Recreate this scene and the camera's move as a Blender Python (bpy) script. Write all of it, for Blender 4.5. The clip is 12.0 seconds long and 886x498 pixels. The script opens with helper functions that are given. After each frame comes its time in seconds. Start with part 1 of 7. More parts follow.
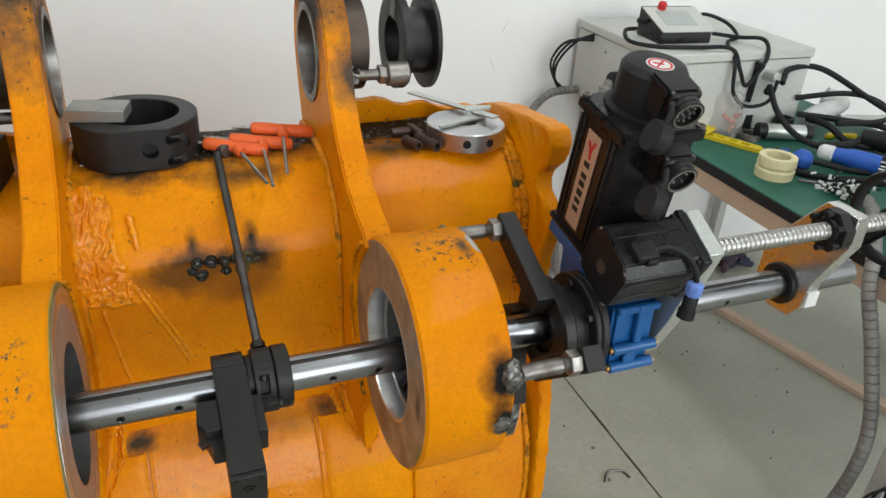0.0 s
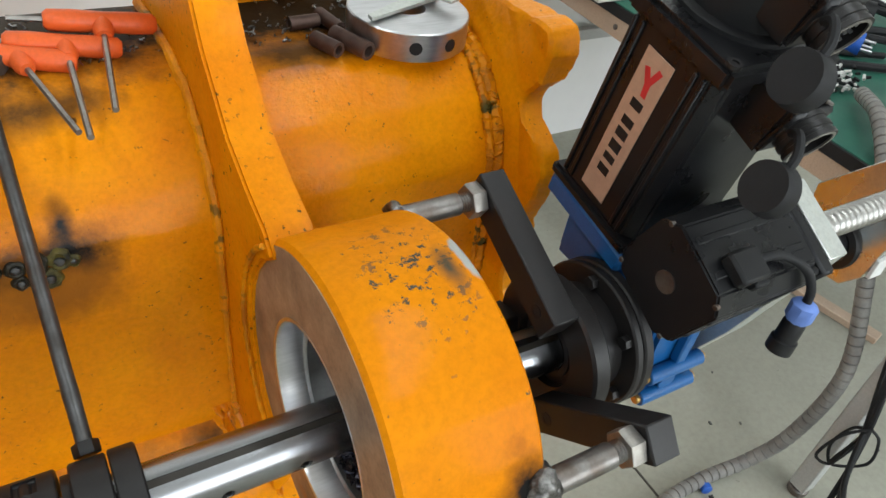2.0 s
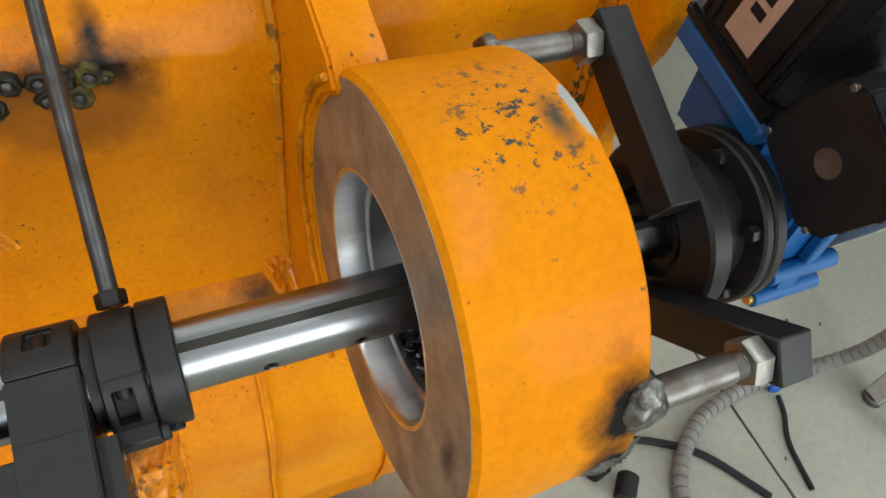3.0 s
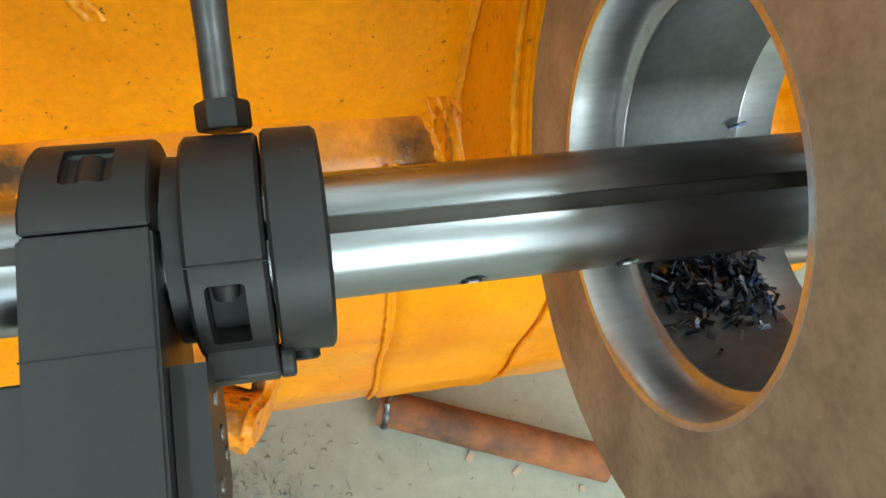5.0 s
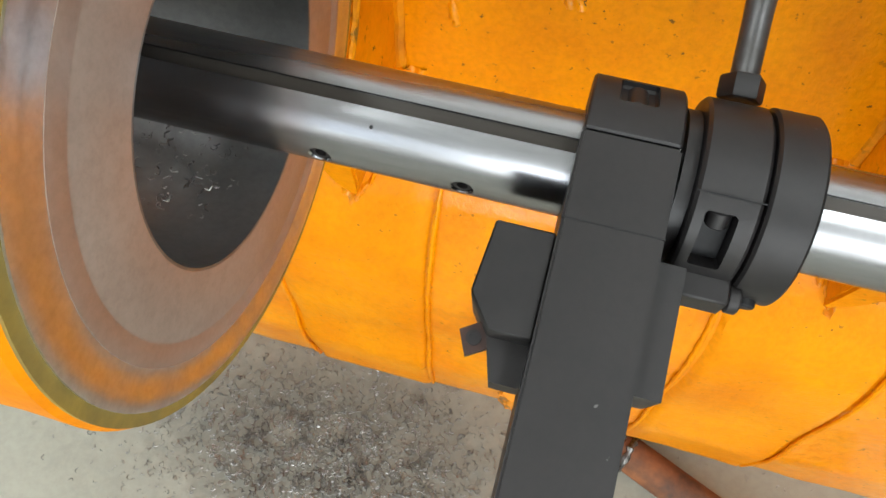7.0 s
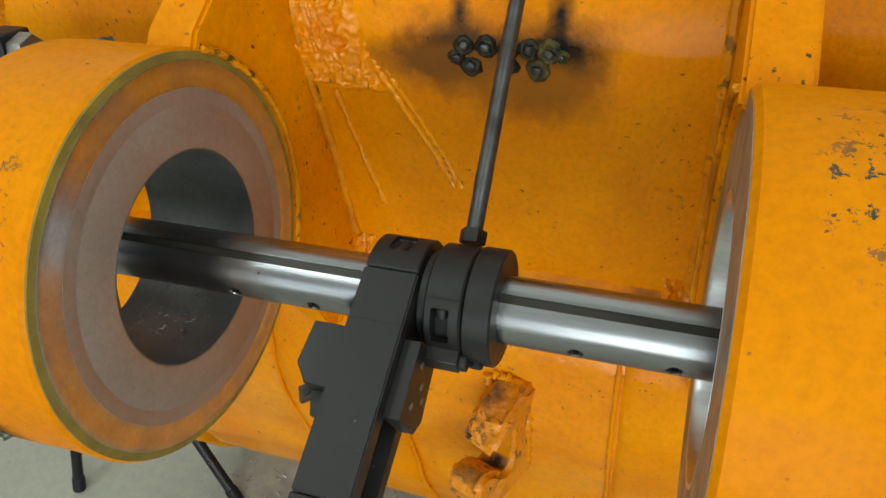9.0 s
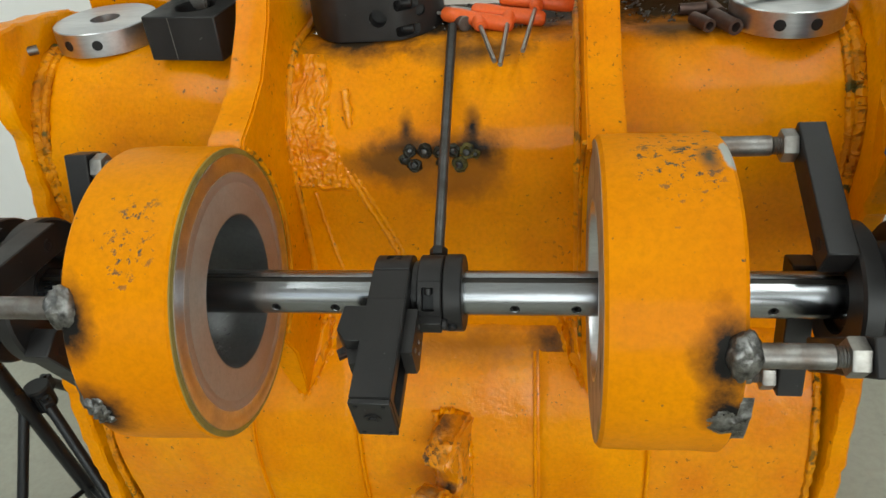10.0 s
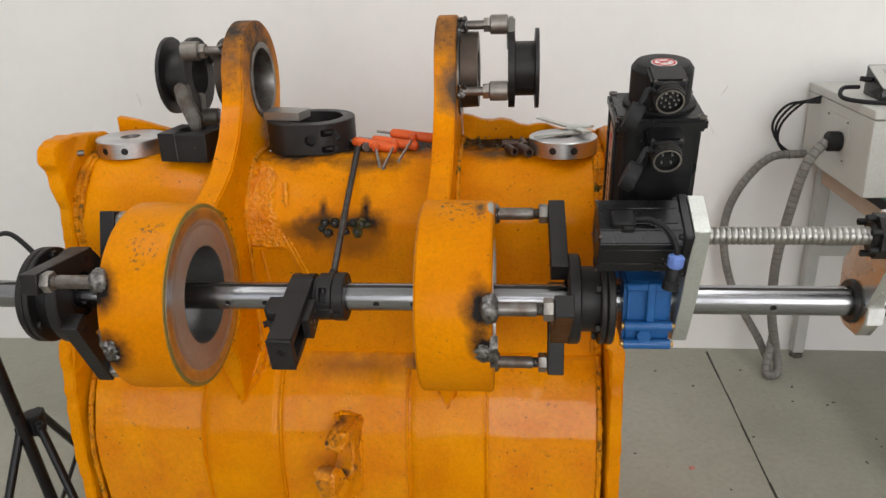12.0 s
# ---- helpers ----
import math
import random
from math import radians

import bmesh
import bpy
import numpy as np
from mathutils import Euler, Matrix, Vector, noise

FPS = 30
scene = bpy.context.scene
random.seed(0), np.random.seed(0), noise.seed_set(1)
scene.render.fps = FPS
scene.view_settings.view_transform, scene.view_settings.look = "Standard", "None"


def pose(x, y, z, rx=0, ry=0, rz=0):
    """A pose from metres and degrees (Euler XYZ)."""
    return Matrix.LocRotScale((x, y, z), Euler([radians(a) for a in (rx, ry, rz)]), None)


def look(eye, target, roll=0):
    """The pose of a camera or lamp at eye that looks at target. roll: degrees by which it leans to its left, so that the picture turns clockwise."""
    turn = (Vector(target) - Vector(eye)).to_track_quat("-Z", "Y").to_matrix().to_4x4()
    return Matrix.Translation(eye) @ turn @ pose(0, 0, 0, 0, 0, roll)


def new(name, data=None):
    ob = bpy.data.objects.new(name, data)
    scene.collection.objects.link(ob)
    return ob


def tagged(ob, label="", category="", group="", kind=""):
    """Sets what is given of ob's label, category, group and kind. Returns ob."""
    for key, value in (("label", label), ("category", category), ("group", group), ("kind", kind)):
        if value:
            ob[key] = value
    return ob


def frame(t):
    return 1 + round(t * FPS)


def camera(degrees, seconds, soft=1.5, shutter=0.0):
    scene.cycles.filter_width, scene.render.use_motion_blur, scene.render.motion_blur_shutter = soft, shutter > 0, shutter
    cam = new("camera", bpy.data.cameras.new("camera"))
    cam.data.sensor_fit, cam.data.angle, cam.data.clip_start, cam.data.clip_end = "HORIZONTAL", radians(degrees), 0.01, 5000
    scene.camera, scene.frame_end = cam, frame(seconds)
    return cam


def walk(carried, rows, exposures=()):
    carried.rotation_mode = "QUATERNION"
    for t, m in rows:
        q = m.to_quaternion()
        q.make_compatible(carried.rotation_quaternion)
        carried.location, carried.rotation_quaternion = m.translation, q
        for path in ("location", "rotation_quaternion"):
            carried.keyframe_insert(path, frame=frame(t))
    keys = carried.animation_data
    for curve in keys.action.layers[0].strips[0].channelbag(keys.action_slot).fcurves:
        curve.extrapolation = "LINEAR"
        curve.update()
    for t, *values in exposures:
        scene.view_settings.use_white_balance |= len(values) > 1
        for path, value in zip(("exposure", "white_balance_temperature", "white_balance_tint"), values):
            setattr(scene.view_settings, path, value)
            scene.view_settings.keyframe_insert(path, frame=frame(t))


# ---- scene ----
cam = camera(61.4, 12.0)
PATH = [
    (0, (-0.142, -0.827, 1.601), (0.536, 0.785, 0.631), 3.6),
    (0.5, (-0.015, -0.727, 1.576), (0.741, 0.817, 0.554), 4.5),
    (1, (0.027, -0.611, 1.555), (0.855, 0.842, 0.459), 5.9),
    (1.5, (-0.003, -0.441, 1.517), (0.877, 0.910, 0.334), 7.6),
    (2, (-0.035, -0.358, 1.494), (0.873, 0.877, 0.210), 10.0),
    (2.5, (-0.048, -0.336, 1.465), (0.800, 0.805, 0.058), 12.3),
    (3, (-0.006, -0.280, 1.405), (0.676, 0.774, -0.152), 12.6),
    (3.2, (0.017, -0.256, 1.384), (0.621, 0.755, -0.232), 12.1),
    (4.8, (-0.014, -0.126, 1.202), (0.442, 0.696, -0.563), 17.6),
    (5, (-0.027, -0.132, 1.203), (0.373, 0.698, -0.572), 17.0),
    (5.5, (-0.070, -0.167, 1.204), (0.163, 0.688, -0.588), 15.1),
    (6, (-0.105, -0.197, 1.198), (-0.037, 0.672, -0.602), 11.7),
    (6.5, (-0.124, -0.199, 1.203), (-0.229, 0.709, -0.576), 6.2),
    (6.7, (-0.128, -0.201, 1.207), (-0.291, 0.718, -0.562), 4.4),
    (8.5, (0.054, -0.273, 1.356), (-0.506, 0.803, -0.234), -10.3),
    (9, (0.097, -0.305, 1.380), (-0.482, 0.893, -0.114), -11.4),
    (9.5, (0.072, -0.466, 1.418), (-0.356, 0.958, 0.079), -7.8),
    (10, (0.080, -0.660, 1.456), (-0.198, 0.967, 0.327), -5.6),
    (10.5, (0.151, -0.793, 1.489), (-0.065, 0.948, 0.530), -3.8),
    (11, (0.298, -0.930, 1.496), (0.067, 0.859, 0.632), -2.9),
    (11.5, (0.349, -1.032, 1.502), (0.134, 0.792, 0.711), -2.5),
    (12, (0.290, -1.208, 1.505), (0.099, 0.644, 0.776), -2.0),
]
EXPOSURES = [
    (0, -0.44, 6400, 7), (1.5, -0.22, 6300, 6), (2.5, -0.22, 6300, 6), (3.2, -0.18, 6300, 5), (4.8, 0.27, 5850, -12), (5.5, 0.33, 6300, 2), (6.7, 0.30, 6400, 7),
    (8.5, -0.2, 6500, 4), (9.5, -0.5, 6450, -6), (10.5, -0.45, 6600, 9), (12, -0.63, 6750, 13),
]
walk(cam, [(t, look(eye, target, roll)) for t, eye, target, roll in PATH], EXPOSURES)

# ---- light ----
world = bpy.data.worlds.new("world")
scene.world = world
world.use_nodes = True
wn = world.node_tree.nodes
sky = wn.new("ShaderNodeTexSky")
sky.sky_type, sky.sun_disc, sky.sun_elevation, sky.sun_rotation = "NISHITA", False, radians(40), radians(160)
wn["Background"].inputs["Strength"].default_value = 0.12
world.node_tree.links.new(sky.outputs[0], wn["Background"].inputs["Color"])


def room_light(x, y, z, rx, rz, w, h, power):
    """An area lamp for an unseen source: daylight at an assumed window, or an added ceiling strip."""
    lamp = bpy.data.lights.new("unseen_room_light", "AREA")
    lamp.shape, lamp.size, lamp.size_y, lamp.energy, lamp.color = "RECTANGLE", w, h, power, (0.95, 0.98, 1.0)
    new("unseen_room_light", lamp).matrix_world = pose(x, y, z, rx, 0, rz)


for wx, power in ((-2.2, 30), (0.4, 90), (3.0, 138)):
    room_light(wx, -4.42, 2.2, 90, 0, 1.9, 2.8, power)
room_light(-3.92, -1.6, 2.7, 90, -90, 2.6, 2.2, 8)
# made-up ceiling strips, added overhead; the ceiling has no opening there
for lx in (-1.6, 1.2):
    room_light(lx, -0.6, 3.78, 0, 0, 0.3, 2.6, 40)
scene.view_settings.exposure = 0.0

# ---- materials ----


def mix(nt, kind, fac, a, b):
    m = nt.nodes.new("ShaderNodeMix")
    m.data_type, m.blend_type = "RGBA", kind
    for sock, v in ((m.inputs[0], fac), (m.inputs[6], a), (m.inputs[7], b)):
        if hasattr(v, "links"):
            nt.links.new(v, sock)
        elif isinstance(v, (int, float)):
            sock.default_value = v
        else:
            sock.default_value = (*v, 1) if len(v) == 3 else v
    return m.outputs[2]


def noise_tex(nt, scale, detail=5, rough=0.6, stretch=None):
    co = nt.nodes.new("ShaderNodeTexCoord")
    n = nt.nodes.new("ShaderNodeTexNoise")
    n.inputs["Scale"].default_value, n.inputs["Detail"].default_value, n.inputs["Roughness"].default_value = scale, detail, rough
    src = co.outputs["Object"]
    if stretch:
        mp = nt.nodes.new("ShaderNodeMapping")
        mp.inputs["Scale"].default_value = stretch
        nt.links.new(src, mp.inputs[0])
        src = mp.outputs[0]
    nt.links.new(src, n.inputs["Vector"])
    return n.outputs["Fac"]


def ramp(nt, fac, lo, hi):
    r = nt.nodes.new("ShaderNodeMapRange")
    r.inputs[1].default_value, r.inputs[2].default_value = lo, hi
    nt.links.new(fac, r.inputs[0])
    return r.outputs[0]


def surface(name, base, other, rough=0.5, metal=0.0, scale=6, fine=90, bump=0.15, depth=0.001, rough2=None, chip=None, chip_at=(0.66, 0.7), chip_scale=70, coat=0.0, stretch=None, patches=(), grain=0.4, zones=(), sharp=0.35, spec=0.35, lump=0.0):
    """A painted, rusty or metal surface: two colours in large clouds, fine grain, optional chips of bare ground and
    patches of burning, grease, grime and painted shade.
    """
    m = bpy.data.materials.new(name)
    m.use_nodes = True
    nt = m.node_tree
    b = nt.nodes["Principled BSDF"]
    large = ramp(nt, noise_tex(nt, scale, 4, 0.6, stretch), 0.35, 0.68)
    small = noise_tex(nt, fine, 4, 0.65, stretch)
    col = mix(nt, "MIX", large, base, other)
    col = mix(nt, "MULTIPLY", grain, col, mix(nt, "MIX", ramp(nt, small, 0.3, 0.6), (0.62, 0.62, 0.62), (1, 1, 1)))
    ro = nt.nodes.new("ShaderNodeMapRange")
    ro.inputs[3].default_value, ro.inputs[4].default_value = rough, rough2 if rough2 is not None else min(1, rough + 0.15)
    nt.links.new(large, ro.inputs[0])
    ro = ro.outputs[0]
    height = small
    if lump:
        hill = nt.nodes.new("ShaderNodeMath")
        hill.operation = "MULTIPLY_ADD"
        hill.inputs[1].default_value = lump
        nt.links.new(noise_tex(nt, 24, 3, 0.55), hill.inputs[0]), nt.links.new(small, hill.inputs[2])
        height = hill.outputs[0]
    if chip:
        mask = ramp(nt, noise_tex(nt, chip_scale, 3, 0.55), *chip_at)
        where = ramp(nt, noise_tex(nt, chip_scale / 7, 2, 0.5), 0.42, 0.6)
        for (cx, cy, cz), (sx, sy, sz) in zones:
            co = nt.nodes.new("ShaderNodeTexCoord")
            mp = nt.nodes.new("ShaderNodeMapping")
            mp.vector_type = "TEXTURE"
            mp.inputs["Location"].default_value, mp.inputs["Scale"].default_value = (cx, cy, cz), (sx, sy, sz)
            ln = nt.nodes.new("ShaderNodeVectorMath")
            ln.operation = "LENGTH"
            nt.links.new(co.outputs["Object"], mp.inputs[0]), nt.links.new(mp.outputs[0], ln.inputs[0])
            near = ramp(nt, ln.outputs["Value"], 1.1, 0.4)
            mask2 = ramp(nt, noise_tex(nt, chip_scale * 0.8, 8, 0.72), 0.565, 0.585)
            pr = nt.nodes.new("ShaderNodeMath")
            pr.operation = "MULTIPLY"
            nt.links.new(near, pr.inputs[0]), nt.links.new(mask2, pr.inputs[1])
            cut = ramp(nt, pr.outputs[0], 0.25, 0.45)
            mx = nt.nodes.new("ShaderNodeMath")
            mx.operation = "MAXIMUM"
            nt.links.new(mask, mx.inputs[0]), nt.links.new(cut, mx.inputs[1])
            mask = mx.outputs[0]
            wm = nt.nodes.new("ShaderNodeMath")
            wm.operation = "MAXIMUM"
            nt.links.new(where, wm.inputs[0]), nt.links.new(near, wm.inputs[1])
            where = wm.outputs[0]
        mm = nt.nodes.new("ShaderNodeMath")
        mm.operation = "MULTIPLY"
        nt.links.new(mask, mm.inputs[0]), nt.links.new(where, mm.inputs[1])
        col = mix(nt, "MIX", mm.outputs[0], col, chip)
        sub = nt.nodes.new("ShaderNodeMath")
        sub.operation = "SUBTRACT"
        nt.links.new(height, sub.inputs[0]), nt.links.new(mm.outputs[0], sub.inputs[1])
        height = sub.outputs[0]
    for (cx, cy, cz), (sx, sy, sz), colour, *edge in patches:
        co = nt.nodes.new("ShaderNodeTexCoord")
        mp = nt.nodes.new("ShaderNodeMapping")
        mp.vector_type = "TEXTURE"
        mp.inputs["Location"].default_value, mp.inputs["Scale"].default_value = (cx, cy, cz), (sx, sy, sz)
        ln = nt.nodes.new("ShaderNodeVectorMath")
        ln.operation = "LENGTH"
        nt.links.new(co.outputs["Object"], mp.inputs[0]), nt.links.new(mp.outputs[0], ln.inputs[0])
        ad = nt.nodes.new("ShaderNodeMath")
        ad.operation = "ADD"
        nt.links.new(ln.outputs["Value"], ad.inputs[0])
        wob = nt.nodes.new("ShaderNodeMath")
        wob.operation = "MULTIPLY_ADD"
        wob.inputs[1].default_value, wob.inputs[2].default_value = 0.9, -0.45
        nt.links.new(noise_tex(nt, 30, 5, 0.7), wob.inputs[0]), nt.links.new(wob.outputs[0], ad.inputs[1])
        r = ramp(nt, ad.outputs[0], 1.0, edge[0] if edge else sharp)
        col = mix(nt, "MIX", r, col, colour)
        am = nt.nodes.new("ShaderNodeMath")
        am.operation = "MULTIPLY_ADD"
        am.inputs[1].default_value = 0.4
        nt.links.new(r, am.inputs[0]), nt.links.new(ro, am.inputs[2])
        ro = am.outputs[0]
    nt.links.new(col, b.inputs["Base Color"])
    nt.links.new(ro, b.inputs["Roughness"])
    b.inputs["Metallic"].default_value = metal
    b.inputs["Specular IOR Level"].default_value = spec
    b.inputs["Coat Weight"].default_value = coat
    b.inputs["Coat Roughness"].default_value = 0.08
    bp = nt.nodes.new("ShaderNodeBump")
    bp.inputs["Strength"].default_value, bp.inputs["Distance"].default_value = bump, depth
    nt.links.new(height, bp.inputs["Height"])
    nt.links.new(bp.outputs[0], b.inputs["Normal"])
    skin = nt.nodes.new("ShaderNodeBump")
    skin.inputs["Strength"].default_value, skin.inputs["Distance"].default_value = bump * 0.3, depth
    nt.links.new(height, skin.inputs["Height"])
    nt.links.new(skin.outputs[0], b.inputs["Coat Normal"])
    return m


BUCKET_AT = Vector((-0.09, 0.35, 0))


def at_bucket(x, y, z):
    return (x + 0.09, y - 0.35, z)


SOOT = (0.012, 0.011, 0.01)
GREASE = (0.034, 0.023, 0.013)
ORANGE, ORANGE2, CHIP = (0.80, 0.286, 0.0003), (0.66, 0.192, 0.0003), (0.085, 0.045, 0.014)
paint_beam = surface("orange_paint_burnt", ORANGE, ORANGE2, 0.3, scale=5, fine=160, bump=0.5, depth=0.0024, chip=CHIP, chip_at=(0.665, 0.69), chip_scale=150, spec=0.05, lump=2.5, coat=0.14,
                     patches=((at_bucket(-0.115, 0.24, 0.985), (0.068, 0.09, 0.042), SOOT, 0.35), (at_bucket(-0.024, 0.24, 0.985), (0.068, 0.09, 0.042), SOOT, 0.35), (at_bucket(-0.067, 0.24, 0.980), (0.080, 0.09, 0.024), SOOT, 0.5), (at_bucket(-0.112, 0.24, 1.02), (0.014, 0.09, 0.03), SOOT, 0.2), (at_bucket(-0.020, 0.24, 1.02), (0.016, 0.09, 0.035), SOOT, 0.2),
                           (at_bucket(-0.125, 0.24, 0.97), (0.10, 0.09, 0.04), (0.16, 0.06, 0.01)), (at_bucket(-0.05, 0.24, 0.95), (0.09, 0.09, 0.05), (0.3, 0.10, 0.008)),
                           (at_bucket(-0.05, 0.48, 1.13), (0.34, 0.155, 0.3), GREASE, 0.5), (at_bucket(0.31, 0.49, 1.13), (0.24, 0.150, 0.3), GREASE, 0.5), (at_bucket(-0.19, 0.36, 1.10), (0.09, 0.05, 0.04), GREASE, 0.3), (at_bucket(0.25, 0.36, 1.11), (0.09, 0.045, 0.03), (0.10, 0.045, 0.012), 0.2), (at_bucket(-0.02, 0.33, 1.10), (0.10, 0.035, 0.03), (0.12, 0.05, 0.012), 0.2),
                           ))
paint = surface("orange_paint", ORANGE, ORANGE2, 0.3, scale=5, fine=150, bump=0.5, depth=0.0024, chip=CHIP, chip_at=(0.67, 0.70), chip_scale=150, spec=0.05, lump=2.5, coat=0.14)
paint_dirty = surface("orange_paint_dirty", ORANGE, (0.70, 0.20, 0.001), 0.3, scale=9, fine=120, bump=0.45, depth=0.003, chip=CHIP, chip_at=(0.665, 0.69), chip_scale=110, spec=0.04, lump=3.0, coat=0.5,
                      patches=((at_bucket(-0.05, 0.205, 0.672), (0.24, 0.06, 0.04), (0.34, 0.115, 0.010), 0.1), (at_bucket(0.085, 0.205, 0.678), (0.045, 0.06, 0.03), (0.035, 0.026, 0.016), 0.05), (at_bucket(-0.235, 0.21, 0.68), (0.04, 0.06, 0.022), (0.05, 0.035, 0.02))))
paint_ear = surface("orange_paint_heated", ORANGE, ORANGE2, 0.32, scale=5, fine=150, bump=0.3, chip=CHIP, chip_at=(0.648, 0.665), chip_scale=130, spec=0.05, lump=2.5, coat=0.08,
                    patches=((at_bucket(0.15, 0.46, 1.34), (0.4, 0.17, 0.085), (0.05, 0.042, 0.036)), (at_bucket(0.17, 0.33, 1.25), (0.05, 0.05, 0.07), (0.08, 0.055, 0.04)), (at_bucket(-0.31, 0.46, 1.33), (0.08, 0.20, 0.15), (0.05, 0.042, 0.036))))
paint_grimy = surface("orange_paint_grimy_seam", ORANGE, (0.45, 0.14, 0.004), 0.4, scale=18, fine=160, bump=0.5, depth=0.002, chip=(0.07, 0.06, 0.012), chip_at=(0.52, 0.60), chip_scale=85, coat=0.05, spec=0.15)
BOSS_CHIP = (0.055, 0.055, 0.045)
paint_boss = surface("orange_paint_chipped", (0.70, 0.238, 0.0003), (0.60, 0.176, 0.0003), 0.42, scale=4, fine=140, bump=0.3, chip=BOSS_CHIP, chip_at=(0.70, 0.72), chip_scale=120, coat=0.04, spec=0.05, lump=1.5, zones=((at_bucket(0.205, 0.0, 1.10), (0.055, 0.085, 0.06)), (at_bucket(-0.325, -0.09, 1.075), (0.035, 0.075, 0.06))),
                     patches=((at_bucket(0.235, -0.146, 0.985), (0.035, 0.06, 0.06), SOOT), (at_bucket(0.24, -0.15, 0.93), (0.03, 0.05, 0.035), SOOT), (at_bucket(0.25, -0.05, 0.79), (0.03, 0.06, 0.012), SOOT), (at_bucket(0.232, -0.005, 1.105), (0.013, 0.030, 0.02), (0.07, 0.06, 0.04), 0.2), (at_bucket(0.252, 0.0, 1.105), (0.010, 0.026, 0.02), (0.36, 0.36, 0.33), 0.8),
                           (at_bucket(-0.385, -0.14, 1.01), (0.035, 0.05, 0.055), SOOT), (at_bucket(-0.378, -0.16, 0.91), (0.045, 0.05, 0.055), SOOT)))
rust_face = surface("rust_turned_steel", (0.38, 0.265, 0.17), (0.22, 0.145, 0.095), 0.42, 0.3, scale=22, fine=200, bump=0.12, grain=0.6, patches=((at_bucket(0.128, -0.145, 0.87), (0.02, 0.018, 0.03), (0.30, 0.22, 0.02), 0.1), (at_bucket(0.128, -0.13, 0.95), (0.02, 0.012, 0.03), (0.10, 0.05, 0.03), 0.1), (at_bucket(0.128, 0.02, 0.80), (0.02, 0.03, 0.012), (0.42, 0.20, 0.07), 0.1)))
brown_face = surface("brown_oxidised_steel", (0.29, 0.215, 0.175), (0.36, 0.285, 0.24), 0.38, 0.45, scale=9, fine=220, bump=0.08)
bright_steel = surface("bright_turned_steel", (0.66, 0.66, 0.67), (0.50, 0.50, 0.52), 0.28, 1.0, scale=20, fine=260, bump=0.06, stretch=(0.15, 1, 1))
olive_rim = surface("olive_yellow_rim", (0.27, 0.19, 0.03), (0.16, 0.12, 0.035), 0.5, scale=20, fine=150)
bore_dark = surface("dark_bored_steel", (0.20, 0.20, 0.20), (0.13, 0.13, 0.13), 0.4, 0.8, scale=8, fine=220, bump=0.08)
bar_steel = surface("ground_chrome_steel", (0.36, 0.365, 0.38), (0.30, 0.305, 0.32), 0.29, 1.0, scale=10, fine=320, bump=0.03, rough2=0.22, stretch=(0.08, 1, 1))
black_steel = surface("black_oxide_steel", (0.0125, 0.0115, 0.0115), (0.020, 0.0175, 0.017), 0.40, 0.2, scale=20, fine=260, bump=0.1, depth=0.0004, spec=0.42, chip=(0.16, 0.155, 0.15), chip_at=(0.735, 0.75), chip_scale=110)
black_paint = surface("black_motor_paint", (0.007, 0.007, 0.008), (0.011, 0.011, 0.012), 0.25, 0.0, scale=15, fine=300, bump=0.05, depth=0.0003, spec=0.3)
black_plastic = surface("black_plastic", (0.009, 0.009, 0.01), (0.015, 0.015, 0.015), 0.45, 0.0, scale=20, fine=260, bump=0.1, depth=0.0004, spec=0.25)
blue_paint = surface("blue_gearbox_paint", (0.010, 0.10, 0.30), (0.008, 0.085, 0.26), 0.32, 0.0, scale=18, fine=200, bump=0.1, coat=0.2)
aluminium = surface("pale_aluminium", (0.62, 0.64, 0.60), (0.56, 0.58, 0.55), 0.34, 0.75, scale=12, fine=240, bump=0.05)
rod_steel = surface("dark_oily_rod", (0.10, 0.10, 0.10), (0.055, 0.05, 0.045), 0.36, 0.7, scale=30, fine=220, bump=0.2)
stud_steel = surface("worn_stud_steel", (0.24, 0.23, 0.22), (0.13, 0.10, 0.08), 0.36, 0.9, scale=30, fine=220, bump=0.2)
nut_steel = surface("plated_nut_steel", (0.36, 0.34, 0.31), (0.26, 0.24, 0.22), 0.36, 0.9, scale=40, fine=220, bump=0.1)
weld_metal = surface("weld_metal", (0.30, 0.29, 0.28), (0.06, 0.055, 0.05), 0.3, 1.0, scale=90, fine=300, bump=0.6, depth=0.002)
brass = surface("brass", (0.55, 0.36, 0.12), (0.5, 0.3, 0.1), 0.35, 0.9)
chip_metal = surface("steel_shavings", (0.30, 0.29, 0.28), (0.12, 0.115, 0.11), 0.25, 1.0, scale=60, fine=300)
floor_chips = surface("dull_steel_shavings", (0.42, 0.41, 0.40), (0.10, 0.095, 0.09), 0.28, 1.0, scale=30, fine=300)
screw_steel = surface("dull_rolled_steel", (0.40, 0.39, 0.37), (0.33, 0.32, 0.30), 0.33, 1.0, scale=20, fine=300, bump=0.03)
soot_lump = surface("burnt_lump", (0.010, 0.009, 0.008), (0.028, 0.024, 0.012), 0.3, 0.2, scale=55, fine=260, bump=0.7, depth=0.002)
orange_plastic = surface("orange_red_plastic", (0.72, 0.115, 0.02), (0.66, 0.10, 0.018), 0.35, scale=20, fine=200, bump=0.08)
cream = surface("cream_enamel", (0.56, 0.56, 0.52), (0.53, 0.53, 0.49), 0.4, scale=5, fine=200, bump=0.05)
leg_paint = surface("pale_grey_frame", (0.50, 0.50, 0.47), (0.45, 0.45, 0.43), 0.45, scale=8, fine=200)
beige = surface("beige_case", (0.52, 0.44, 0.33), (0.5, 0.42, 0.31), 0.5, scale=8, fine=200)
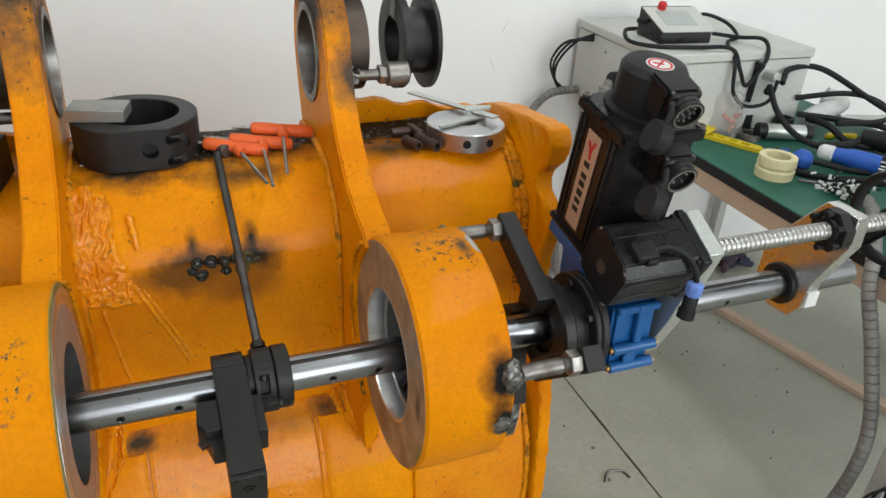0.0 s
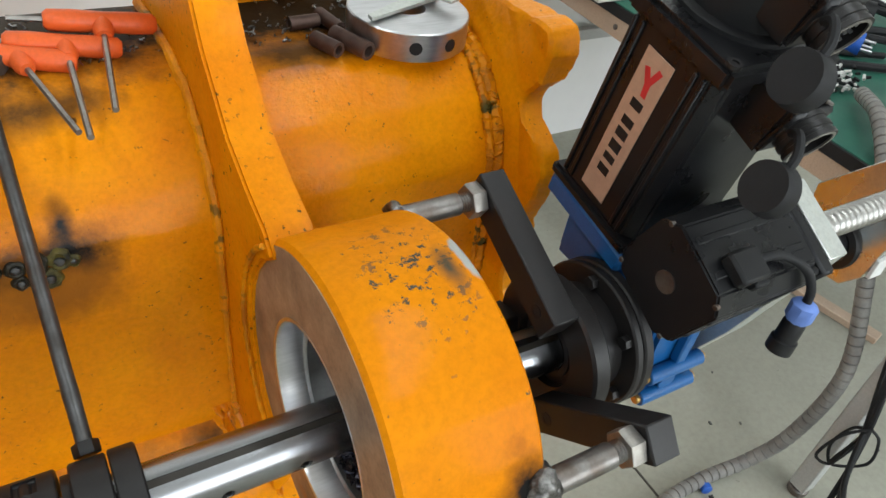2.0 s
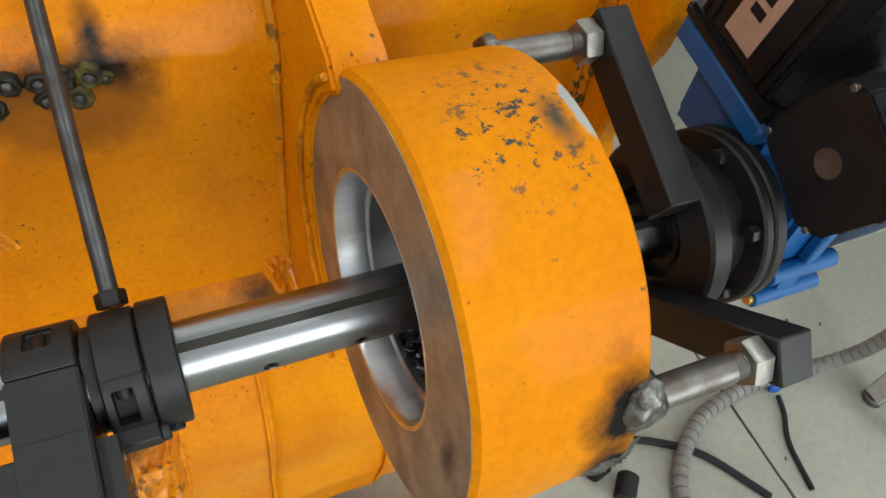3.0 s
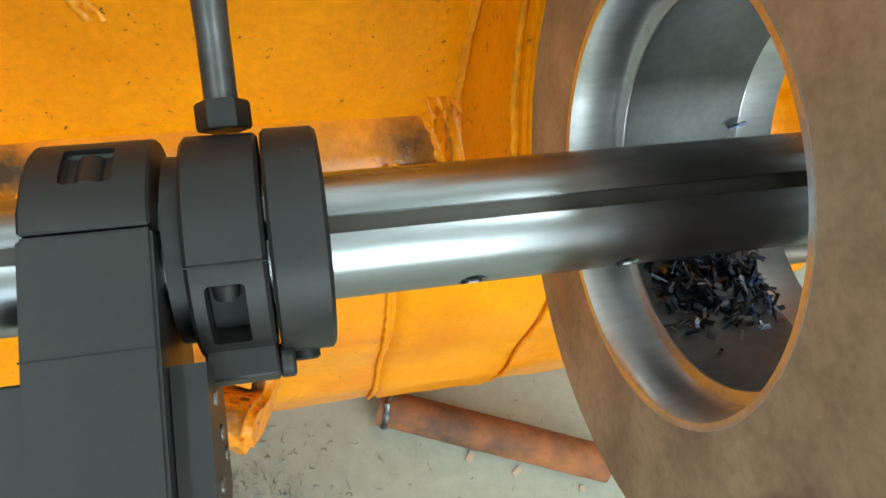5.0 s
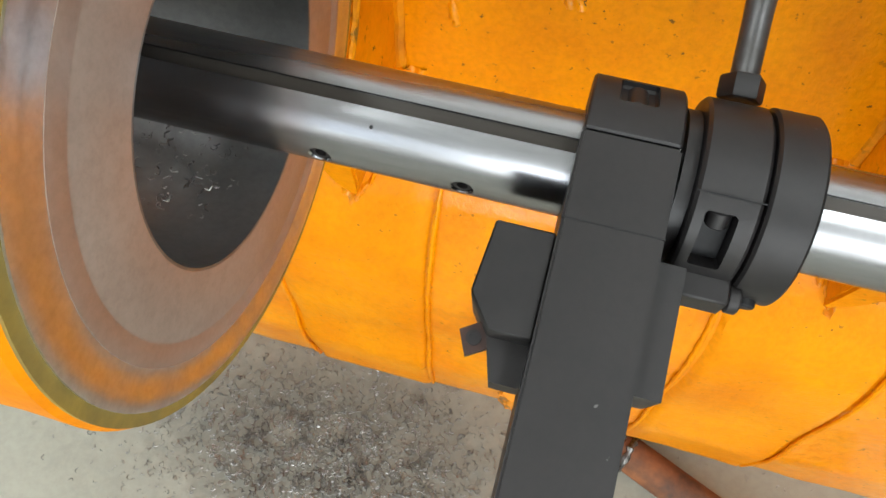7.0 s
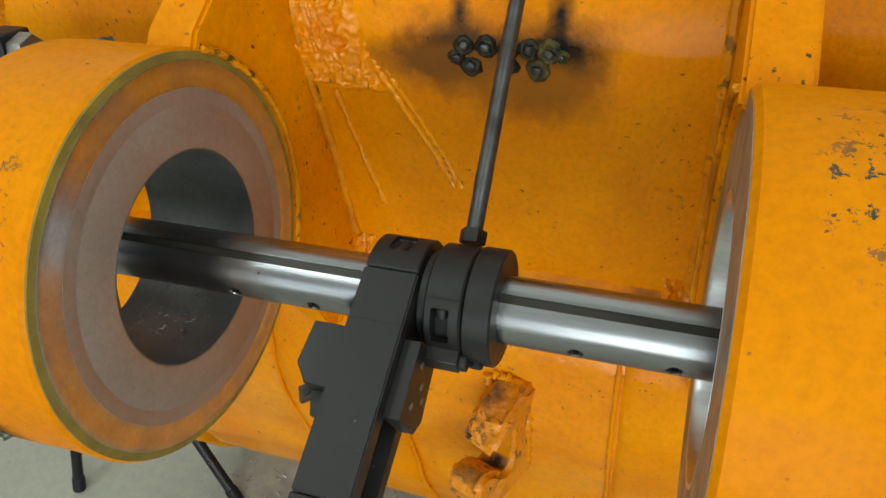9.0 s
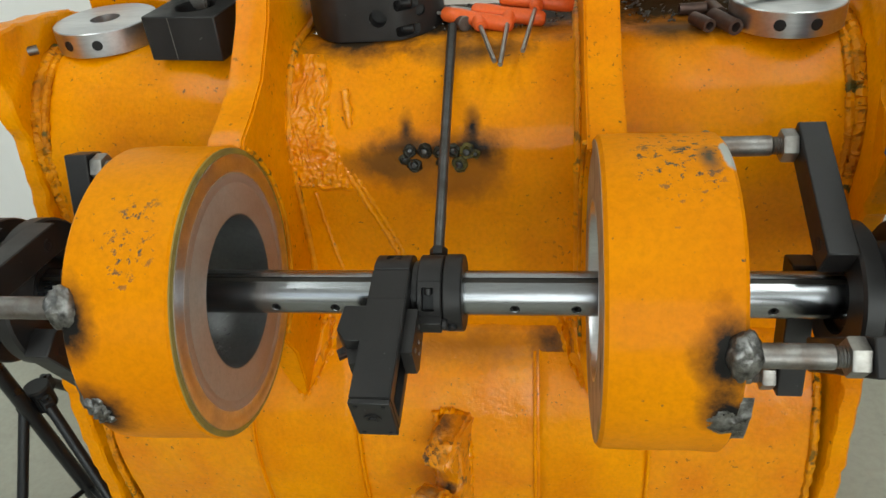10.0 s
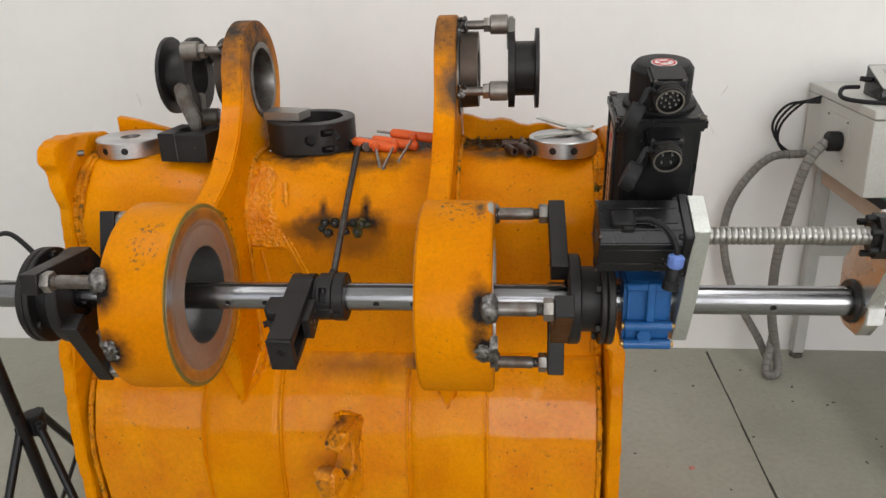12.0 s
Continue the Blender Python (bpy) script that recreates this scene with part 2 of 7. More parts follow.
beige_rail = surface("pink_beige_rail", (0.50, 0.37, 0.27), (0.46, 0.34, 0.25), 0.5, scale=8, fine=200)
green_mat = surface("green_rubber_mat", (0.022, 0.13, 0.085), (0.018, 0.10, 0.07), 0.45, scale=7, fine=220, bump=0.1)
rubber = surface("black_rubber", (0.010, 0.010, 0.011), (0.018, 0.018, 0.019), 0.55, scale=30, fine=200, spec=0.25)
hose_grey = surface("grey_spiral_wrap", (0.17, 0.16, 0.15), (0.24, 0.23, 0.21), 0.5, scale=20, fine=200)
blue_plastic = surface("blue_plastic", (0.03, 0.12, 0.50), (0.02, 0.09, 0.42), 0.4)
lilac_plastic = surface("pale_blue_plastic", (0.16, 0.26, 0.62), (0.13, 0.22, 0.55), 0.4)
white_plastic = surface("white_plastic", (0.72, 0.72, 0.70), (0.64, 0.64, 0.62), 0.45)
yellow_plastic = surface("yellow_plastic", (0.75, 0.56, 0.02), (0.7, 0.5, 0.02), 0.45)
nylon = surface("cream_nylon", (0.74, 0.66, 0.40), (0.68, 0.6, 0.35), 0.4)
red_sticker = surface("red_print", (0.55, 0.03, 0.03), (0.5, 0.02, 0.03), 0.5)
label_skin = surface("dusky_pink_label", (0.46, 0.28, 0.19), (0.42, 0.26, 0.18), 0.35)
rusty = surface("rusty_pipe", (0.09, 0.05, 0.035), (0.36, 0.135, 0.05), 0.7, 0.1, scale=13, fine=120, bump=0.5, depth=0.0015)
wall_paint = surface("white_wall_paint", (0.84, 0.83, 0.81), (0.80, 0.795, 0.78), 0.75, scale=0.9, fine=14, bump=0.05, grain=0.06)
ceiling_paint = surface("ceiling_paint", (0.78, 0.78, 0.77), (0.74, 0.74, 0.73), 0.8, scale=1, fine=30)
floor_mat = surface("sealed_concrete", (0.385, 0.38, 0.315), (0.31, 0.305, 0.25), 0.45, scale=1.6, fine=55, grain=0.3, bump=0.08, rough2=0.6, spec=0.22, chip=(0.16, 0.15, 0.125), chip_at=(0.70, 0.76), chip_scale=28, patches=(((-0.38, 0.03, 0), (0.30, 0.17, 0.3), (0.035, 0.033, 0.03), 0.35), ((-0.30, 0.02, 0), (0.55, 0.30, 0.3), (0.22, 0.22, 0.19), 0.2)))
joint_mat = surface("floor_joint", (0.05, 0.045, 0.04), (0.08, 0.07, 0.06), 0.8)
stained = surface("grease_stain", (0.10, 0.098, 0.09), (0.17, 0.165, 0.15), 0.4, scale=20)

# ---- shape helpers ----


def rbox(bm, c, s, bev=0.002, rot=(0, 0, 0), seg=1):
    """A box with its edges broken."""
    before = set(bm.verts)
    bmesh.ops.create_cube(bm, size=1)
    fresh = [v for v in bm.verts if v not in before]
    bmesh.ops.transform(bm, matrix=Matrix.Diagonal((*s, 1)), verts=fresh)
    if bev:
        es = {e for v in fresh for e in v.link_edges}
        bmesh.ops.bevel(bm, geom=list(es), offset=min(bev, min(s) * 0.45), segments=seg, affect="EDGES")
        fresh = [v for v in bm.verts if v not in before]
    bmesh.ops.transform(bm, matrix=pose(*c, *rot), verts=fresh)


TURN = {"x": Matrix(((0, 0, 1, 0), (1, 0, 0, 0), (0, 1, 0, 0), (0, 0, 0, 1))), "y": Matrix(((0, 1, 0, 0), (0, 0, 1, 0), (1, 0, 0, 0), (0, 0, 0, 1))), "z": Matrix.Identity(4)}


def revolve(bm, prof, c, axis="x", seg=40, closed=False, rot=None, rough=0.0):
    """A turned shape: prof holds (place along the axis, radius). closed: the profile is a ring's cross section."""
    m = Matrix.Translation(c) @ (rot or TURN[axis])
    rings = []
    for a, r in prof:
        rings.append([bm.verts.new(m @ Vector((r * math.cos(2 * math.pi * k / seg), r * math.sin(2 * math.pi * k / seg), a))) for k in range(seg)])
    pairs = list(zip(rings, rings[1:])) + ([(rings[-1], rings[0])] if closed else [])
    for p, q in pairs:
        for k in range(seg):
            bm.faces.new((p[k], p[(k + 1) % seg], q[(k + 1) % seg], q[k]))
    if not closed:
        bm.faces.new(rings[0][::-1])
        bm.faces.new(rings[-1])


def toward(d):
    return Vector(d).to_track_quat("Z", "Y").to_matrix().to_4x4()


def rod(bm, a, b, r, seg=16, bev=0.0):
    a, b = Vector(a), Vector(b)
    n = (b - a).length
    prof = [(0, r), (n, r)] if not bev else [(0, r - bev), (bev, r), (n - bev, r), (n, r - bev)]
    revolve(bm, prof, a, rot=toward(b - a), seg=seg)


def hexnut(bm, a, d, r, h):
    a = Vector(a)
    revolve(bm, [(0, r * 0.93), (h * 0.1, r), (h * 0.9, r), (h, r * 0.93)], a, rot=toward(d), seg=6)


def thread(bm, a, b, r, pitch=0.003, seg=14):
    a, b = Vector(a), Vector(b)
    n = max(2, int((b - a).length / pitch))
    prof = []
    for k in range(n):
        prof += [(k * pitch, r * 0.86), ((k + 0.5) * pitch, r)]
    revolve(bm, prof, a, rot=toward(b - a), seg=seg)


def smooth_line(pts, n=8):
    pts = [Vector(p) for p in pts]
    q = [pts[0] * 2 - pts[1], *pts, pts[-1] * 2 - pts[-2]]
    out = []
    for i in range(1, len(q) - 2):
        p0, p1, p2, p3 = q[i - 1 : i + 3]
        for k in range(n):
            t = k / n
            out.append(0.5 * (2 * p1 + (p2 - p0) * t + (2 * p0 - 5 * p1 + 4 * p2 - p3) * t * t + (3 * p1 - p0 - 3 * p2 + p3) * t**3))
    return out + [pts[-1]]


def tube(bm, line, r, seg=8, radii=None):
    """A cable or bead along a line of points."""
    rings, up = [], Vector((0.13, 0.31, 0.94))
    for i, p in enumerate(line):
        d = (line[min(i + 1, len(line) - 1)] - line[max(i - 1, 0)]).normalized()
        s = d.cross(up)
        s = s.normalized() if s.length > 1e-4 else Vector((1, 0, 0))
        up = s.cross(d).normalized()
        rr = radii[i] if radii else r
        rings.append([bm.verts.new(p + rr * (math.cos(2 * math.pi * k / seg) * s + math.sin(2 * math.pi * k / seg) * up)) for k in range(seg)])
    for p, q in zip(rings, rings[1:]):
        for k in range(seg):
            bm.faces.new((p[k], p[(k + 1) % seg], q[(k + 1) % seg], q[k]))
    bm.faces.new(rings[0][::-1])
    bm.faces.new(rings[-1])


def bead(bm, pts, r, rng, wob=0.35, n=10):
    """A weld bead: a lumpy string."""
    line = smooth_line(pts, n)
    line = [p + Vector((rng.uniform(-1, 1), rng.uniform(-1, 1), rng.uniform(-1, 1))) * r * 0.18 for p in line]
    tube(bm, line, r, 8, [r * (1 + rng.uniform(-wob, wob)) for _ in line])


def hose(bm, pts, r, pitch=0.012, seg=12):
    """A spiral-wrapped hose: bands with narrow gaps."""
    line = smooth_line(pts, 24)
    out, rad, run = [], [], 0.0
    step = [0.0]
    for a, b in zip(line, line[1:]):
        step.append(step[-1] + (b - a).length)
    total = step[-1]
    s, i = 0.0, 0

    def spot(d):
        j = 0
        lo, hi = 0, len(step) - 1
        while hi - lo > 1:
            mid = (lo + hi) // 2
            lo, hi = (mid, hi) if step[mid] <= d else (lo, mid)
        t = (d - step[lo]) / max(1e-9, step[lo + 1] - step[lo])
        return line[lo].lerp(line[lo + 1], t)

    while s < total:
        for f, k in ((0.0, 0.8), (0.08, 1.0), (0.9, 1.03), (0.97, 0.8)):
            if s + f * pitch < total:
                out.append(spot(s + f * pitch)), rad.append(r * k)
        s += pitch
    tube(bm, out, r, seg, rad)


def plate(bm, outline, axis, a, b, holes=()):
    """A flat plate cut to an outline in the two other axes, from a to b along the axis, with holes (lists of points)."""
    def spot(u, v, w):
        return {"x": (w, u, v), "y": (u, w, v), "z": (u, v, w)}[axis]
    edges, loops = [], []
    for loop in (outline, *holes):
        vs = [bm.verts.new(spot(u, v, a)) for u, v in loop]
        edges += [bm.edges.new((vs[k], vs[(k + 1) % len(vs)])) for k in range(len(vs))]
    faces = [f for f in bmesh.ops.triangle_fill(bm, use_beauty=True, use_dissolve=False, edges=edges)["geom"] if isinstance(f, bmesh.types.BMFace)]
    ret = bmesh.ops.extrude_face_region(bm, geom=faces)
    move = {"x": (b - a, 0, 0), "y": (0, b - a, 0), "z": (0, 0, b - a)}[axis]
    bmesh.ops.translate(bm, vec=move, verts=[v for v in ret["geom"] if isinstance(v, bmesh.types.BMVert)])


def circle(u, v, r, n=32, a0=0.0, a1=360.0):
    full = abs(a1 - a0) >= 360
    return [(u + r * math.cos(radians(a0 + (a1 - a0) * k / (n if full else n - 1))), v + r * math.sin(radians(a0 + (a1 - a0) * k / (n if full else n - 1)))) for k in range(n)]


def roughen(bm, amount, scale=8.0):
    for v in bm.verts:
        v.co += noise.noise_vector(v.co * scale) * amount


def thing(name, at, label, category, group="", kind=""):
    ob = new(name)
    ob.location = at
    ob.empty_display_size = 0.05
    return tagged(ob, label, category, group, kind)


def root_at(ob):
    v = Vector((0, 0, 0))
    while ob:
        v += ob.location
        ob = ob.parent
    return v


def part(name, bm, material, parent=None, label="", smooth=40, kind=""):
    """Links a bmesh, drawn in the room's own metres, as one mesh object under a thing or a part."""
    if parent:
        bmesh.ops.translate(bm, vec=-root_at(parent), verts=bm.verts[:])
    bmesh.ops.recalc_face_normals(bm, faces=bm.faces[:])
    me = bpy.data.meshes.new(name)
    bm.to_mesh(me)
    bm.free()
    me.materials.append(material)
    if smooth:
        me.set_sharp_from_angle(angle=radians(smooth))
        for p in me.polygons:
            p.use_smooth = True
    ob = new(name, me)
    ob.parent = parent
    return tagged(ob, label, kind=kind)


def solo(name, bm, material, at, label, category, group="", kind="", smooth=40):
    """A thing that is one mesh, with its origin at its base."""
    bmesh.ops.translate(bm, vec=-Vector(at), verts=bm.verts[:])
    ob = part(name, bm, material, None, "", smooth)
    ob.location = at
    return tagged(ob, label, category, group, kind)


def carve(ob, bm, smooth=40):
    """Cuts a shape, drawn in the room's own metres, out of a part."""
    bmesh.ops.recalc_face_normals(bm, faces=bm.faces[:])
    bmesh.ops.translate(bm, vec=-root_at(ob), verts=bm.verts[:])
    me = bpy.data.meshes.new("cut")
    bm.to_mesh(me)
    bm.free()
    tool = new("cut", me)
    tool.location = root_at(ob)
    mod = ob.modifiers.new("cut", "BOOLEAN")
    mod.operation, mod.object, mod.solver = "DIFFERENCE", tool, "EXACT"
    bpy.context.view_layer.update()
    old = ob.data
    me2 = bpy.data.meshes.new_from_object(ob.evaluated_get(bpy.context.evaluated_depsgraph_get()))
    ob.modifiers.clear()
    ob.data = me2
    me2.name = old.name
    bpy.data.objects.remove(tool)
    bpy.data.meshes.remove(me)
    me2.set_sharp_from_angle(angle=radians(smooth))
    for p in me2.polygons:
        p.use_smooth = True


def fresh():
    return bmesh.new()


rng = random.Random(4)

# ---- room ----
X0, X1, Y0, Y1, TOP = -4.0, 5.0, -4.5, 1.53, 3.9
bm = fresh()
rbox(bm, ((X0 + X1) / 2, (Y0 + Y1) / 2, -0.1), (X1 - X0 + 0.6, Y1 - Y0 + 0.6, 0.2), 0)
floor = tagged(part("floor", bm, floor_mat), "grey-green sealed concrete floor with stains and saw-cut joints", "floor", kind="structure")
for k, (cx, cy, sx, sy) in enumerate(((1.055, -1.5, 0.006, 6.0), (-2.2, -1.5, 0.006, 6.0), (0.5, -1.9, 8.9, 0.006))):
    bm = fresh()
    n = 60
    for j in range(n):
        w = rng.uniform(0.6, 1.25)
        if sx < sy:
            rbox(bm, (cx + rng.uniform(-0.001, 0.001), cy - sy / 2 + (j + 0.5) * sy / n, 0.001), (sx * w, sy / n, 0.002), 0)
        else:
            rbox(bm, (cx - sx / 2 + (j + 0.5) * sx / n, cy, 0.001), (sx / n, sy * w, 0.002), 0)
    part("floor_joint", bm, joint_mat, floor, "dark worn saw-cut joint", 0)


def wall(name, c, s, openings=()):
    """A wall with thickness; openings are (centre along it, centre height, width, height)."""
    bm = fresh()
    along_x = s[0] > s[1]
    L = max(s[0], s[1])
    outline = [(-L / 2, 0), (L / 2, 0), (L / 2, TOP), (-L / 2, TOP)]
    holes = [[(u - w / 2, v - h / 2), (u - w / 2, v + h / 2), (u + w / 2, v + h / 2), (u + w / 2, v - h / 2)] for u, v, w, h in openings]
    t = min(s[0], s[1])
    plate(bm, outline, "y" if along_x else "x", -t / 2, t / 2, holes)
    bmesh.ops.translate(bm, vec=(c[0], c[1], 0), verts=bm.verts[:])
    return tagged(part(name, bm, wall_paint, smooth=0), "white painted plaster wall with scuffs", "wall", kind="structure")


wall("wall_north", (0.5, Y1 + 0.1, 0), (9.0, 0.2, TOP))
# unseen walls and ceiling close the room; the window openings are assumed
wall("wall_south", (0.5, Y0 - 0.1, 0), (9.0, 0.2, TOP), [(wx - 0.5, 2.2, 1.9, 2.8) for wx in (-2.2, 0.4, 3.0)])
wall("wall_west", (X0 - 0.1, (Y0 + Y1) / 2, 0), (0.2, Y1 - Y0 + 0.4, TOP), [(-1.6 - (Y0 + Y1) / 2, 2.7, 2.6, 2.1)])
wall("wall_east", (X1 + 0.1, (Y0 + Y1) / 2, 0), (0.2, Y1 - Y0 + 0.4, TOP))
bm = fresh()
rbox(bm, (0.5, (Y0 + Y1) / 2, TOP + 0.1), (9.6, Y1 - Y0 + 0.6, 0.2), 0)
tagged(part("ceiling", bm, ceiling_paint, smooth=0), "plain white ceiling", "ceiling", kind="structure")
bm = fresh()
for k in range(30):
    cx, cz = rng.uniform(-1.5, 2.5), rng.uniform(0.7, 2.0)
    a = rng.uniform(60, 130)
    n = rng.uniform(0.01, 0.05)
    rbox(bm, (cx, Y1 - 0.0008, cz), (0.0015, 0.0016, n), 0, (0, a - 90, 0))
part("wall_scuffs", bm, surface("grey_scuff", (0.60, 0.59, 0.57), (0.52, 0.51, 0.49), 0.7), bpy.data.objects["wall_north"], "grey scuff marks", 0, "stuff")

# ---- excavator bucket ----
BY, BZ = 0.005, 0.934  # the boring bar's axis
bucket = thing("excavator_bucket", BUCKET_AT, "orange-painted excavator bucket with scorched spots and welded pin bosses", "bucket")
BX0, BX1 = -0.665, 0.475


def sheet(prof, x0, x1, nx, amount, scale):
    """A bent plate: a profile of (y, z) drawn along x, slightly uneven."""
    bm = fresh()
    grid = []
    for i in range(nx + 1):
        x = x0 + (x1 - x0) * i / nx
        row = []
        for y, z in prof:
            p = Vector((x, y, z))
            row.append(bm.verts.new(p + noise.noise_vector(p * scale) * amount + noise.noise_vector(p * scale * 5) * amount * 0.25))
        grid.append(row)
    for p, q in zip(grid, grid[1:]):
        for k in range(len(prof) - 1):
            bm.faces.new((p[k], p[k + 1], q[k + 1], q[k]))
    return bm


def dense(pts, n=5):
    out = []
    for (a, b), (c, d) in zip(pts, pts[1:]):
        out += [(a + (c - a) * k / n, b + (d - b) * k / n) for k in range(n)]
    return out + [pts[-1]]


beam_prof = dense([(0.53, 0.70), (0.53, 1.085), (0.525, 1.104), (0.51, 1.108), (0.365, 1.108), (0.345, 1.104), (0.325, 1.094), (0.285, 1.062), (0.258, 1.022), (0.246, 0.996), (0.243, 0.94), (0.243, 0.885), (0.241, 0.82), (0.238, 0.76), (0.234, 0.70), (0.236, 0.66)], 4)
bm = sheet(beam_prof, BX0, BX1, 90, 0.0035, 7)
part("box_beam", bm, paint_beam, bucket, "dented box beam, greasy on top and burnt in front", 50)
shell_prof = dense([(0.30, 0.700), (0.245, 0.697), (0.226, 0.688), (0.205, 0.668), (0.185, 0.644), (0.165, 0.617), (0.147, 0.58), (0.133, 0.545), (0.125, 0.51), (0.121, 0.47), (0.121, 0.42), (0.126, 0.35), (0.122, 0.27), (0.140, 0.16), (0.175, 0.06), (0.20, 0.004), (0.35, 0.002), (0.9, 0.002)], 4)
bm = sheet(shell_prof, BX0 + 0.015, BX1 - 0.005, 90, 0.004, 6)
part("shell", bm, paint_dirty, bucket, "glossy curved rear shell plate with grime", 50)
bm = fresh()
rbox(bm, (-0.095, 0.79, 0.5), (1.11, 0.014, 0.95), 0.003)
part("inner_plate", bm, paint, bucket)


EDGE_LOW = [(0.19, 0.02), (0.135, 0.15), (0.118, 0.3), (0.112, 0.45), (0.122, 0.58), (0.135, 0.66), (0.142, 0.72), (0.165, 0.78), (0.195, 0.84)]
EDGE_TOP = [(0.46, 1.142), (0.51, 1.128), (0.545, 1.10), (0.57, 1.03), (0.64, 0.88), (0.76, 0.70), (0.86, 0.40), (0.9, 0.02)]
EDGE_EAST = [(0.190, 0.9), (0.182, 0.94), (0.172, 0.985), (0.167, 1.022), (0.190, 1.05), (0.226, 1.068), (0.240, 1.088), (0.222, 1.105), (0.214, 1.14), (0.222, 1.168), (0.245, 1.174), (0.305, 1.168), (0.387, 1.156)]
EDGE_WEST = [(0.215, 0.9), (0.232, 0.96), (0.242, 1.02), (0.236, 1.06), (0.246, 1.10), (0.238, 1.13), (0.252, 1.156), (0.30, 1.168), (0.36, 1.162), (0.42, 1.152)]


def side_plate(x, out, front):
    """A flame-cut end plate with a ragged edge that stands out past the shell, hammered outwards at its top."""
    bm = fresh()
    side = 1 if out > 0 else -1
    line = smooth_line([(0, a, b) for a, b in EDGE_LOW + front + EDGE_TOP], 7)
    pts = [(p.y + noise.noise(p * 40 + Vector((x, 0, 0))) * 0.006 + noise.noise(p * 130 + Vector((x, 0, 0))) * 0.003, p.z + noise.noise(p * 37) * 0.005 + noise.noise(p * 140) * 0.002) for p in line]
    plate(bm, pts, "x", x, x + out)
    es = [e for e in bm.edges if len(e.link_faces) == 2 and e.calc_face_angle(0) > 0.9]
    bmesh.ops.bevel(bm, geom=es, offset=0.004, segments=1, affect="EDGES")
    for v in bm.verts:
        if v.co.z > 1.05 and v.co.y < 0.5:
            lift = min(1, (v.co.z - 1.05) / 0.08)
            outer = (v.co.x - x) / out > 0.5
            v.co.x += side * lift * (0.024 if outer else 0.008)
        if v.co.z < 0.75:
            v.co.x += side * 0.012
        v.co += noise.noise_vector(v.co * 30) * 0.0025
    ob = part("side_plate", bm, paint, bucket, "thick flame-cut side plate with a ragged edge")
    bm = fresh()
    dx = x - side * 0.004
    for k, r in ((0.0, 0.009), (0.012, 0.006)):
        ex = dx - side * k
        bead(bm, [(ex, 0.52, 1.109), (ex, 0.45, 1.112), (ex, 0.37, 1.110 - k * 0.2), (ex, 0.325, 1.097 - k * 0.2), (ex, 0.285, 1.064), (ex, 0.257, 1.02), (ex, 0.248, 0.98), (ex, 0.247, 0.9), (ex, 0.243, 0.80), (ex, 0.237, 0.70)], r, rng, 0.13, 20)
    bead(bm, [(dx, 0.228, 0.69), (dx, 0.19, 0.65), (dx, 0.163, 0.614), (dx, 0.133, 0.545), (dx, 0.121, 0.46), (dx, 0.124, 0.3)], 0.006, rng, 0.13, 20)
    part("weld_bead", bm, paint_grimy, ob, "painted weld bead with grime in its toes")


side_plate(BX1 - 0.002, 0.028, EDGE_EAST)
side_plate(BX0 + 0.002, -0.028, EDGE_WEST)
# the back lip behind the beam
for x0, x1, flip in ((0.17, 0.475, 1), (-0.665, -0.325, -1)):
    bm = fresh()
    pts = [(x0, 1.05), (x1, 1.05)]
    n = 14
    for k in range(n + 1):
        u = k / n
        x = x1 + (x0 - x1) * u
        h = 1.118 + 0.044 * u + 0.005 * math.sin(u * 21) if flip == 1 else 1.118 + 0.045 * u + 0.006 * math.sin(u * 8)
        pts.append((x, h))
    plate(bm, pts, "y", 0.504, 0.522)
    roughen(bm, 0.004, 14)
    part("back_lip", bm, paint, bucket, "torn back edge of the beam")

EAR_C = (0.462, 1.258)


def polar_at(x, r, deg):
    return (x, BY + r * math.cos(radians(deg)), BZ + r * math.sin(radians(deg)))


